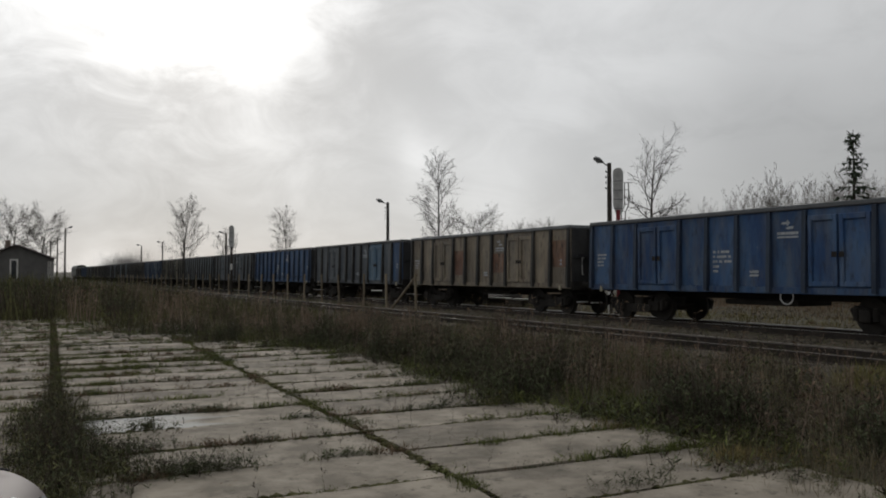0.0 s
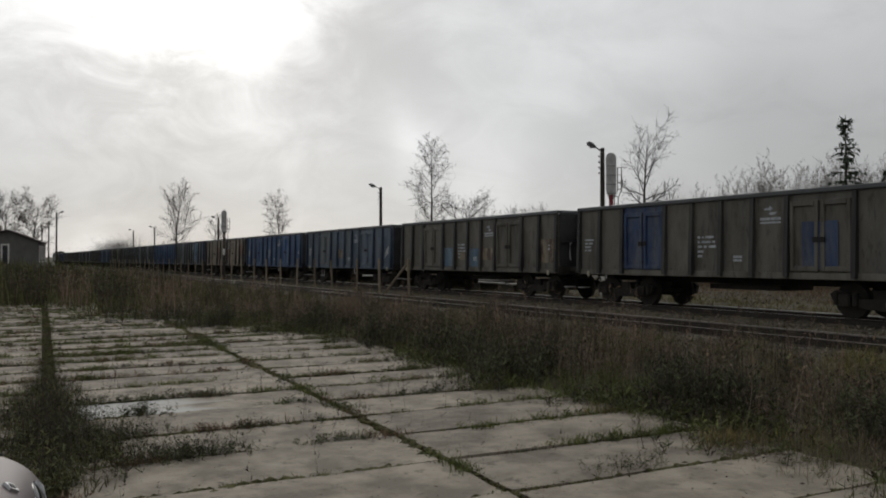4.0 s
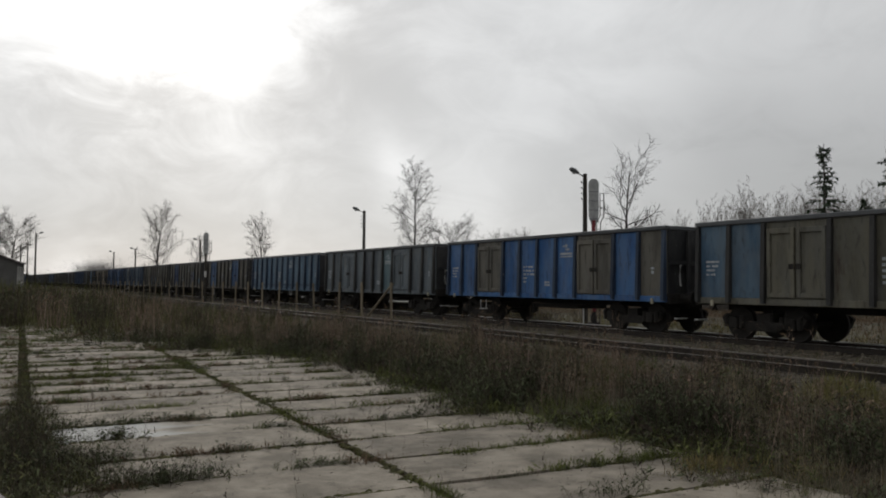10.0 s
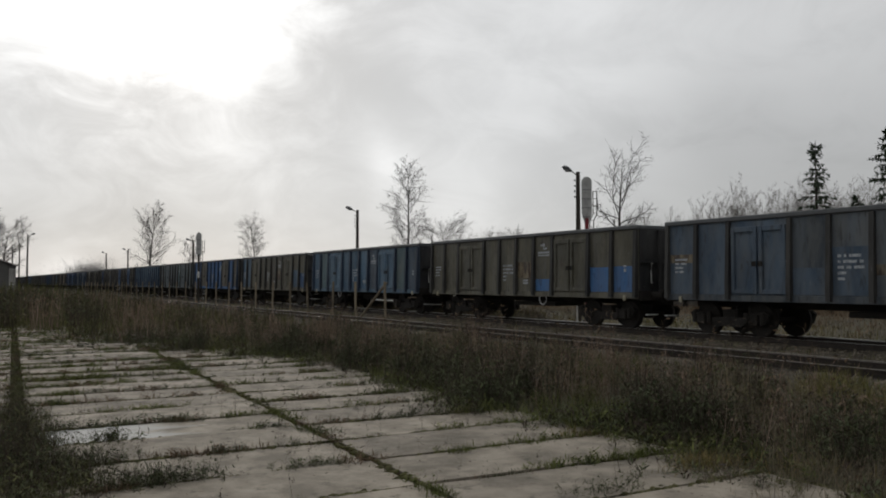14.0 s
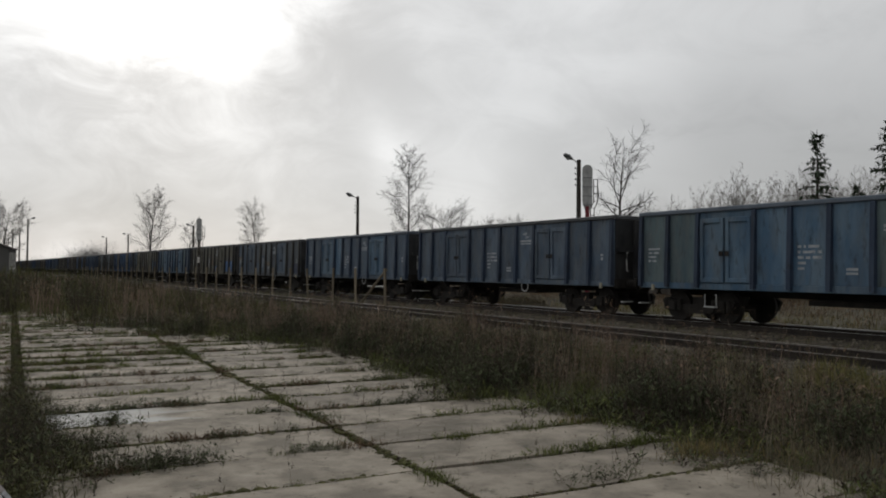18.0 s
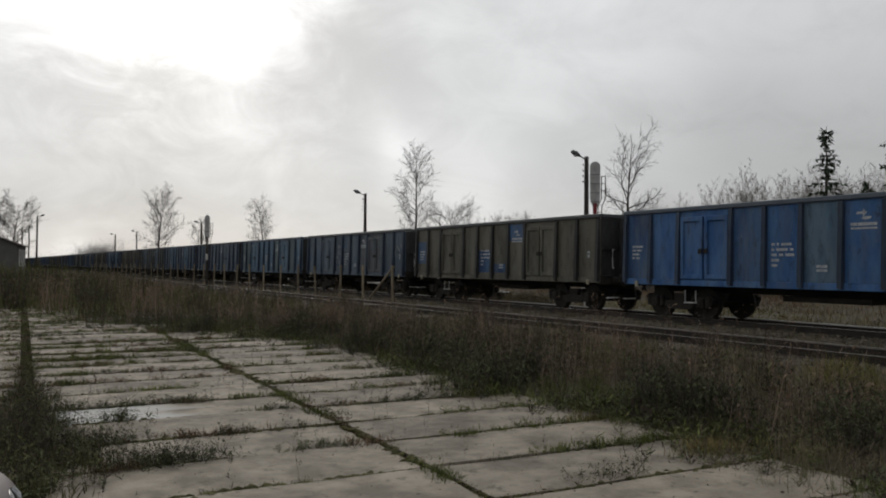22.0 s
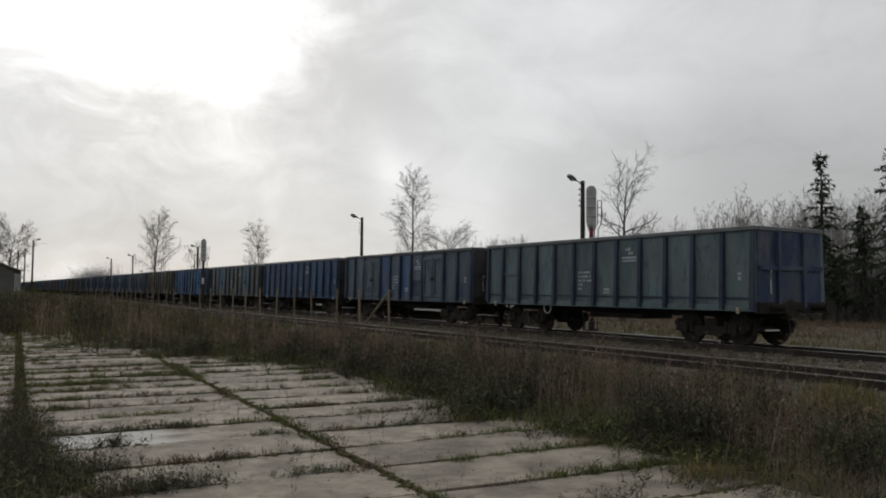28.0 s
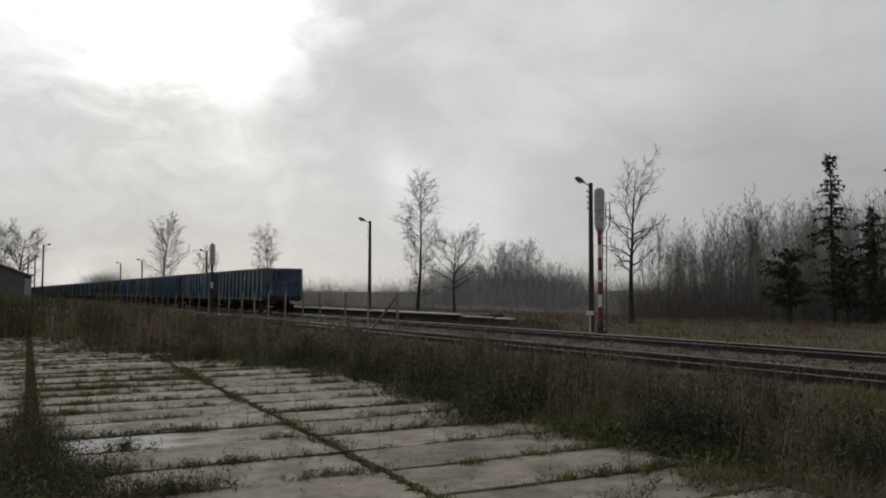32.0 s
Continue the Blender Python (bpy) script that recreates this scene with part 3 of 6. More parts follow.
def make_wagon(k, body, doors, odd, end, label, patches):
    w = tagged(new("freight_wagon"), label, "freight wagon", group="wagons of the freight train")
    bays = DOOR_BAYS if doors else BAYS
    me = wagon_mesh("underframe", lambda: add_box(add_box(box(-1.25, 1.25, -6.38, 6.38, 0.97, 1.12), -0.25, 0.25, -6.3, 6.3, 0.70, 0.968), -0.7, 0.7, -1.4, 1.1, 0.55, 0.698), M_GRIME)
    part("underframe", me, M_GRIME, w)
    part("floor", wagon_mesh("floor", lambda: box(-1.36, 1.36, -6.34, 6.34, 1.125, 1.16), M_COAL), M_COAL, w)
    part("top_rim", wagon_mesh("top_rim", rim_bm, P["slate"]), M_RIM[0 if k in (0, 2, 3, 16, 22) else 2 if k in (4, 7, 9) else 1], w)
    part("side_wall", wagon_mesh("side_wall", lambda: box(SIDE - 0.05, SIDE, -HALF, HALF, Z_SILL, Z_TOP - 0.13), P["slate"]), P[body], w)
    for s in (-1, 1):
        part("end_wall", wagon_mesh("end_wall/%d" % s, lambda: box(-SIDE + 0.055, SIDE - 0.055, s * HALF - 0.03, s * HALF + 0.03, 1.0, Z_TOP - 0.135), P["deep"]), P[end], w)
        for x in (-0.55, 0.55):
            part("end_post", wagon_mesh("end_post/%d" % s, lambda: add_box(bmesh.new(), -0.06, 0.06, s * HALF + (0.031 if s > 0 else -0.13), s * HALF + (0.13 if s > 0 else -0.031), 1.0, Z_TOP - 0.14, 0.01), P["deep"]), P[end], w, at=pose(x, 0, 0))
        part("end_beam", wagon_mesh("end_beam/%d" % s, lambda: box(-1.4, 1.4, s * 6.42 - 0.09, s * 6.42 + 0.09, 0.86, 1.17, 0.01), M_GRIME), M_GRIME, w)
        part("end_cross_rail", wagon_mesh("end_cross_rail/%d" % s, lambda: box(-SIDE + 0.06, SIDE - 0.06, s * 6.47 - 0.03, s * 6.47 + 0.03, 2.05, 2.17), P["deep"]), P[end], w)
        for x in (-0.875, 0.875):
            bf = part("buffer", wagon_mesh("buffer", buffer_bm, M_GRIME), M_GRIME, w, at=pose(x, s * 6.5, 1.03, 0, 0, 0 if s > 0 else 180))
            part("buffer_plate", wagon_mesh("buffer_plate", disc_bm, M_GRIME), M_GRIME, bf, at=pose(0, 0.53, 0))
        part("coupling", wagon_mesh("coupling", lambda: tube([(0, 0, 0), (0, 0.3, -0.02), (0, 0.5, -0.16), (0, 0.6, -0.3)], 0.035, 8), M_GRIME), M_GRIME, w, at=pose(0, s * 6.5, 0.98, 0, 0, 0 if s > 0 else 180))
        part("hand_rail", wagon_mesh("hand_rail", side_rail_bm, M_MARK), P["slate"], w, at=pose(-SIDE - 0.0, s * 6.36, 1.25))
        part("tie_hook", wagon_mesh("tie_hook", lambda: box(-0.05, 0.03, -0.05, 0.05, -0.09, 0.09, 0.02), M_HOOK), M_HOOK, w, at=pose(-SIDE - 0.05, s * 5.85, 0.93))
        part("shunter_step", wagon_mesh("shunter_step", lambda: box(-0.22, 0.22, -0.06, 0.06, -0.02, 0.02), M_HOOK), M_SIGNAL, w, at=pose(-1.05, s * 6.62, 0.42))
        part("end_hand_rail", wagon_mesh("end_hand_rail/%d" % s, lambda: tube([(0.16, 0, 0.62), (0, s * 0.1, 0.62), (-0.02, s * 0.1, 0.3), (0, s * 0.1, 0), (0.14, 0, 0)], 0.022, 6), M_SIGNAL), M_SIGNAL, w, at=pose(-0.98, s * 6.45, 1.42))
        bg = part("bogie", wagon_mesh("bogie", bogie_frame_bm, M_GRIME), M_GRIME, w, at=pose(0, s * 4.5, RAIL_Z))
        for a in (-0.9, 0.9):
            part("wheelset", wagon_mesh("wheelset", wheel_bm, M_WHEEL), M_WHEEL, bg, at=pose(0, a, 0.46))
            for x in (-1.08, 1.08):
                part("axle_box", wagon_mesh("axle_box", axlebox_bm, M_GRIME), M_GRIME, bg, at=pose(x, a, 0.47))
        part("sill", wagon_mesh("sill/%d" % s, lambda: add_box(bmesh.new(), s * SIDE - 0.1, s * SIDE + (0.045 if s > 0 else 0.1), -HALF, HALF, Z_SILL - 0.03, Z_SILL + 0.15, 0.012) if s > 0 else add_box(bmesh.new(), -SIDE - 0.045, -SIDE + 0.1, -HALF, HALF, Z_SILL - 0.03, Z_SILL + 0.15, 0.012), P["slate"]), P[body], w)
    part("step", wagon_mesh("step", step_bm, M_GRIME), M_SIGNAL if k in (4, 5, 7, 14, 17, 20) else M_GRIME, w, at=pose(-1.36, 3.75, 0.42))
    if k in (0, 8, 9, 10, 11, 12, 16, 20, 21):
        ring = [(0, 0.2 * math.cos(a), 0.2 * math.sin(a)) for a in (2 * math.pi * j / 16 for j in range(17))]
        part("brake_wheel", wagon_mesh("brake_wheel", lambda: tube(ring, 0.02, 6), M_SIGNAL), M_SIGNAL, w, at=pose(-1.43, 2.6 if k in (0, 12) else -1.6, 0.83))
    if not doors:
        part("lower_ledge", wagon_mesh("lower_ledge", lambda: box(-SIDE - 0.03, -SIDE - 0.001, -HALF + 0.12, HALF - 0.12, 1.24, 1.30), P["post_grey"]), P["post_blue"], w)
    y = -HALF
    for i, b in enumerate(bays):
        m = P[odd.get(i, body)]
        wide = b > 1.5
        pn = part("panel", wagon_mesh("panel/%.2f" % b, lambda: box(-SIDE, -SIDE + 0.05, -b / 2 + 0.001, b / 2 - 0.001, Z_SILL + 0.155, Z_TOP - 0.135), P["slate"]), m, w, at=pose(0, y + b / 2, 0))
        if wide:
            for s in (-1, 1):
                dr = part("door", wagon_mesh("door/%d" % s, lambda: door_bm(s), P["slate"]), m, pn)
                part("door_bar", wagon_mesh("door_bar", lambda: box(-SIDE - 0.105, -SIDE - 0.083, -0.07, 0.07, 1.86, 2.0), M_GRIME), M_GRIME, dr, at=pose(0, s * 0.10, 0))
        if not doors and i == 10:
            part("hatch", wagon_mesh("hatch", hatch_bm, P["slate"]), m, pn)
        y += b
    y = -HALF
    for i in range(len(bays) + 1):
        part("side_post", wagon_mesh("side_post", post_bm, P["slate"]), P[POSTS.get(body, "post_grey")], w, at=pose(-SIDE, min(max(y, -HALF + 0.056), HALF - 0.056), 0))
        if i % 2 == 0:
            part("side_post", wagon_mesh("side_post", post_bm, P["slate"]), P[body], w, at=pose(SIDE, min(max(y, -HALF + 0.056), HALF - 0.056), 0, 0, 0, 180))
        if i < len(bays):
            y += bays[i]
    for colour, bay, z0, z1 in patches:
        yy, wd = bay_middle(bays, bay), min(bays[bay], 1.14) - 0.12
        if colour == "scrawl":
            part("sprayed_strokes", wagon_mesh("sprayed_strokes", scrawl_bm, M_WHITE), M_WHITE, w, at=pose(-SIDE - 0.002, yy, z0))
            continue
        x0 = -SIDE - (0.049 if bays[bay] > 1.5 else 0.004)
        part("repainted_patch", wagon_mesh("repainted_patch/%.2f/%.2f" % (wd, z1 - z0), lambda: box(-0.004, 0.0, -wd / 2, wd / 2, 0, z1 - z0), P["sky"]), M_SMEAR if colour == "smear" else P[colour], w, at=pose(x0 + 0.002, yy, z0))
    part("emblem", wagon_mesh("emblem", emblem_bm, M_MARK), M_MARK, w, at=pose(-SIDE - 0.003, bay_middle(bays, 3 if doors else 4), 0))
    for (my, mz, mw, mh) in wagon_marks(doors, k):
        part("marking", wagon_mesh("marking/%.2f/%.2f" % (mw, mh), lambda: bar_bm(mw, mh), M_MARK), M_MARK, w, at=pose(-SIDE - 0.003, my, mz))
    return w


def hatch_bm():
    bm = add_box(bmesh.new(), -SIDE - 0.035, -SIDE - 0.001, -0.36, 0.36, 1.12, 2.05, 0.01)
    return add_box(bm, -SIDE - 0.08, -SIDE - 0.036, -0.42, 0.42, 2.06, 2.14)


def door_bm(s):
    y0, y1 = (0.035, 0.86) if s > 0 else (-0.86, -0.035)
    bm = add_box(bmesh.new(), -SIDE - 0.02, -SIDE - 0.001, y0 + 0.10, y1 - 0.10, 1.22, 2.82)
    for a, b, c, d in ((y0, y0 + 0.11, 1.12, 2.94), (y1 - 0.11, y1, 1.12, 2.94), (y0 + 0.111, y1 - 0.111, 2.80, 2.94), (y0 + 0.111, y1 - 0.111, 1.12, 1.25)):
        add_box(bm, -SIDE - 0.08, -SIDE - 0.001, a, b, c, d, 0.012)
    return bm


TRAIN = (  # from the last wagon forward: side colour, doors, odd bays, end colour, label, patches (colour, bay, from z, to z)
    ('teal', False, {}, 'deep', 'open freight wagon with faded teal ribbed sides, last of the train', ()),
    ('slateblue', True, {4: 'blue', 6: 'blue'}, 'end_dark', 'open freight wagon, dull blue with brighter repainted patches', (('deep', 0, 1.15, 1.75), ('deep', 3, 1.15, 1.9), ('sky', 5, 1.5, 2.2), ('deep', 7, 1.2, 1.6), ('sky', 9, 2.2, 2.9))),
    ('blue', False, {}, 'end_dark', 'open freight wagon with blue ribbed sides', ()),
    ('paleslate', True, {2: 'sky', 7: 'sky'}, 'end_dark', 'open freight wagon with faded blue-grey sides and doors', ()),
    ('blue2', True, {0: 'blue', 1: 'sky', 4: 'sky', 6: 'blue', 9: 'blue'}, 'end_dark', 'open freight wagon with bright blue sides and doors', ()),
    ('olive', True, {}, 'end_dark', 'open freight wagon, grimy olive with bright blue patches', (('blue', 9, 1.55, 2.55), ('blue', 5, 1.2, 2.1), ('blue', 4, 1.2, 1.55), ('blue', 3, 2.45, 3.08))),
    ('slateblue', True, {2: 'slate', 3: 'slate'}, 'end_dark', 'open freight wagon, grey-blue with pale paint smears', (('smear', 6, 1.3, 2.6), ('smear', 5, 1.3, 2.3), ('smear', 0, 1.9, 2.5))),
    ('sky', True, {1: 'teal', 8: 'teal', 9: 'teal', 3: 'teal'}, 'end_dark', 'open freight wagon with faded sky-blue and teal sides', ()),
    ('slateblue', True, {}, 'end_dark', 'open freight wagon with dull slate-blue sides', ()),
    ('slateblue', True, {7: 'sky', 6: 'sky', 2: 'sky'}, 'end_dark', 'open freight wagon with dull blue sides and doors', ()),
    ('slate', True, {9: 'slateblue', 8: 'slateblue', 7: 'slateblue', 2: 'slateblue'}, 'end_dark', 'open freight wagon, grimy grey with dull blue patches', (('slateblue', 6, 1.12, 1.8), ('deep', 0, 1.12, 1.7), ('slateblue', 5, 1.12, 2.3), ('tanp', 4, 1.6, 1.85), ('tanp', 9, 2.0, 2.25))),
    ('olive', True, {}, 'end_dark', 'open freight wagon, grimy olive with blue lower patches', (('blue2', 0, 1.12, 1.95), ('blue2', 1, 1.12, 1.93), ('blue2', 3, 1.12, 1.55), ('tanp', 4, 1.6, 2.2))),
    ('sky', True, {3: 'slateblue', 0: 'slateblue', 1: 'teal', 8: 'teal'}, 'end_dark', 'open freight wagon with weathered blue-grey sides', ()),
    ('olive', True, {9: 'sky', 8: 'sky'}, 'end_dark', 'open freight wagon, olive-brown with some blue panels', (('sky', 1, 1.12, 2.2), ('blue', 0, 1.12, 2.0), ('tanp', 3, 1.6, 2.2))),
    ('blue2', True, {2: 'brown', 7: 'brown', 0: 'brown'}, 'end_dark', 'open freight wagon, bright blue with brown doors', ()),
    ('paleslate', True, {5: 'slate', 3: 'teal'}, 'end_dark', 'open freight wagon with grey weathered sides', ()),
    ('sky', False, {}, 'end_dark', 'open freight wagon with faded blue ribbed sides', ()),
    ('brown', True, {2: 'blue', 7: 'blue'}, 'end_dark', 'open freight wagon, grimy brown with blue doors', (('tanp', 5, 1.3, 1.8),)),
    ('brown', True, {7: 'deep'}, 'end_dark', 'open freight wagon with grimy brown sides', (('deep', 2, 1.2, 2.4), ('sky', 0, 1.3, 1.7))),
    ('brown', True, {}, 'end_dark', 'open freight wagon, brown with two blue patches', (('sky', 6, 1.12, 1.95), ('sky', 4, 1.12, 1.9), ('tanp', 3, 1.4, 1.9), ('tanp', 5, 1.4, 1.8), ('tanp', 0, 1.3, 2.2))),
    ('slateblue', True, {4: 'paleslate', 7: 'paleslate'}, 'end_dark', 'open freight wagon, slate blue with white scrawled paint', (('scrawl', 0, 1.5, 2.4), ('tanp', 5, 1.5, 2.0))),
    ('blue', True, {}, 'end_dark', 'open freight wagon with blue sides and double doors', ()),
    ('tan', True, {}, 'end_dark', 'open freight wagon, worn tan with rust patches', (('rust', 0, 1.7, 2.7), ('rust', 3, 1.5, 2.3), ('rust', 6, 1.4, 2.5))),
    ('slate', True, {0: 'blue', 2: 'sky'}, 'end_dark', 'open freight wagon, grey with a blue end panel', ()),
    ('blue', False, {}, 'end_dark', 'open freight wagon with blue ribbed sides', ()),
    # Front wagons stay far off: haze is put into their greyer paints.
    ('slate', True, {}, 'end_dark', 'open freight wagon far ahead, its greyed paint standing in for haze', ()),
    ('paleslate', False, {}, 'end_dark', 'open freight wagon far ahead, its greyed paint standing in for haze', ()),
    ('olive', True, {}, 'end_dark', 'open freight wagon far ahead, its greyed paint standing in for haze', ()),
    ('slateblue', True, {}, 'end_dark', 'open freight wagon far ahead, its greyed paint standing in for haze', ()),
    ('brown', False, {}, 'end_dark', 'open freight wagon far ahead, its greyed paint standing in for haze', ()),
    ('paleslate', True, {}, 'end_dark', 'open freight wagon far ahead, its greyed paint standing in for haze', ()),
    ('slate', True, {}, 'end_dark', 'open freight wagon far ahead, its greyed paint standing in for haze', ()),
    ('slate', False, {}, 'end_dark', 'open freight wagon far ahead, its greyed paint standing in for haze', ()),
    ('olive', True, {}, 'end_dark', 'open freight wagon far ahead, its greyed paint standing in for haze', ()),
    ('paleslate', True, {}, 'end_dark', 'open freight wagon far ahead, its greyed paint standing in for haze', ()),
    ('slateblue', False, {}, 'end_dark', 'open freight wagon far ahead, its greyed paint standing in for haze', ()),
    ('brown', True, {}, 'end_dark', 'open freight wagon far ahead, its greyed paint standing in for haze', ()),
)
wagons = []
for k, (body, doors, odd, end, label, patches) in enumerate(TRAIN):
    wagons.append(make_wagon(k, body, doors, odd, end, label, patches))

# ------------------------------------------------------------------ plants: tools
def ribbons(spines, widths, rng):
    """Quads along spines (n, 3, 3), tapering to the tip: verts, faces."""
    n = len(spines)
    a = rng.uniform(0, 2 * np.pi, n)
    side = np.stack([np.cos(a), np.sin(a), np.zeros(n)], -1)
    taper = np.array([1.0, 0.8, 0.2])
    off = side[:, None] * (widths[:, None] * taper)[..., None] * 0.5
    v = np.stack([spines - off, spines + off], 2).reshape(n, 6, 3)
    f = np.array([[0, 1, 3, 2], [2, 3, 5, 4]])
    return v.reshape(-1, 3), (f[None] + 6 * np.arange(n)[:, None, None]).reshape(-1, 4)


def sticks(p0, p1, r0, r1, sides=3):
    """Tapered sticks between two arrays of points: verts, faces."""
    d = p1 - p0
    d = d / np.maximum(np.linalg.norm(d, axis=1, keepdims=True), 1e-6)
    ref = np.where(np.abs(d[:, 2:3]) < 0.9, np.array([[0, 0, 1.0]]), np.array([[1.0, 0, 0]]))
    a = np.cross(d, ref)
    a /= np.linalg.norm(a, axis=1, keepdims=True)
    b = np.cross(d, a)
    t = 2 * np.pi * np.arange(sides) / sides
    ring = np.cos(t)[None, :, None] * a[:, None] + np.sin(t)[None, :, None] * b[:, None]
    v = np.concatenate([p0[:, None] + ring * r0[:, None, None], p1[:, None] + ring * r1[:, None, None]], 1)
    k = np.arange(sides)
    f = np.stack([k, (k + 1) % sides, (k + 1) % sides + sides, k + sides], -1)
    return v.reshape(-1, 3), (f[None] + 2 * sides * np.arange(len(p0))[:, None, None]).reshape(-1, 4)


def joined(pieces):
    """Pieces of (verts, faces, material index) as one."""
    vs, fs, ms, n = [], [], [], 0
    for v, f, m in pieces:
        vs.append(v), fs.append(f + n), ms.append(np.full(len(f), m) if np.isscalar(m) else m)
        n += len(v)
    return np.concatenate(vs), np.concatenate(fs), np.concatenate(ms)


def scattered(templates, spots, rng, low=0.8, high=1.25, tilt=0.08, size=None):
    """Copies of the templates at spots (n, 3), turned and sized at random, as one set of arrays."""
    pieces = []
    pick = rng.integers(0, len(templates), len(spots))
    for i, (v, f, m) in enumerate(templates):
        s = spots[pick == i]
        n = len(s)
        if not n:
            continue
        a, k = rng.uniform(0, 2 * np.pi, n), rng.uniform(low, high, n)
        if size is not None:
            k = k * size[pick == i]
        w = v[None] * k[:, None, None]
        x = w[..., 0] * np.cos(a)[:, None] - w[..., 1] * np.sin(a)[:, None]
        y = w[..., 0] * np.sin(a)[:, None] + w[..., 1] * np.cos(a)[:, None]
        lean = rng.normal(0, tilt, (n, 2))
        z = w[..., 2]
        out = np.stack([x + z * lean[:, :1], y + z * lean[:, 1:], z], -1) + s[:, None]
        pieces.append((out.reshape(-1, 3), (f[None] + len(v) * np.arange(n)[:, None, None]).reshape(-1, 4), np.tile(m, n)))
    return joined(pieces)


def stuff(name, arrays, mats, label, category):
    v, f, m = arrays
    return tagged(new(name, arrays_mesh(name, v, f, None, mats, m)), label, category, kind="stuff")


def curve3(base, d, length, droop, rng):
    mid = base + d * length * 0.55
    tip = base + d * length + np.array([0, 0, -droop * length])
    return np.array([base, mid + rng.normal(0, 0.015, 3) * length, tip])


def weed_template(seed, h, stems, branches, leaves, seeds, stem=0.008, spread=0.06):
    """A clump of dead stalks: stems, upright side twigs with seed heads (material 1), withered leaves (material 2)."""
    rng = np.random.default_rng(seed)
    sp, wd, ma = [], [], []
    tops, feet = [], []
    for _ in range(stems):
        foot = np.append(rng.normal(0, spread, 2), 0)
        hh = h * rng.uniform(0.55, 1.05)
        top = foot + np.append(rng.normal(0, 0.09, 2) * hh, hh)
        sp.append(np.array([foot, (foot + top) / 2 + np.append(rng.normal(0, 0.02, 2), 0), top])), wd.append(stem * rng.uniform(0.7, 1.3)), ma.append(0)
        tops.append(top), feet.append(foot)
    for _ in range(branches):
        i, t = rng.integers(stems), rng.uniform(0.45, 0.97)
        a, l = rng.uniform(0, 2 * np.pi), h * rng.uniform(0.08, 0.2)
        d = np.array([np.cos(a) * 0.42, np.sin(a) * 0.42, 0.9])
        c = curve3(feet[i] + (tops[i] - feet[i]) * t, d, l, 0.03, rng)
        sp.append(c), wd.append(stem * 0.7), ma.append(0)
        if rng.random() < seeds:
            q = c[2]
            sp.append(np.array([q - d * 0.02, q, q + d * 0.035])), wd.append(rng.uniform(0.012, 0.022)), ma.append(1)
    for _ in range(leaves):
        i, t = rng.integers(stems), rng.uniform(0.02, 0.75)
        a = rng.uniform(0, 2 * np.pi)
        d = np.array([np.cos(a), np.sin(a), rng.uniform(0.0, 0.9)])
        sp.append(curve3(feet[i] + (tops[i] - feet[i]) * t, d, rng.uniform(0.05, 0.13), 0.4, rng)), wd.append(rng.uniform(0.012, 0.026)), ma.append(2)
    v, f = ribbons(np.array(sp), np.array(wd), rng)
    return v, f, np.repeat(np.array(ma), 2)


def sprigs(p0, p1, width, rng):
    """Slim diamonds from p0 to p1: verts, faces."""
    n = len(p0)
    a = rng.uniform(0, 2 * np.pi, n)
    side = np.stack([np.cos(a), np.sin(a), rng.normal(0, 0.3, n)], -1) * (width * 0.5)[:, None]
    mid = p0 * 0.45 + p1 * 0.55
    v = np.stack([p0, mid + side, p1, mid - side], 1)
    return v.reshape(-1, 3), np.arange(4 * n).reshape(-1, 4)


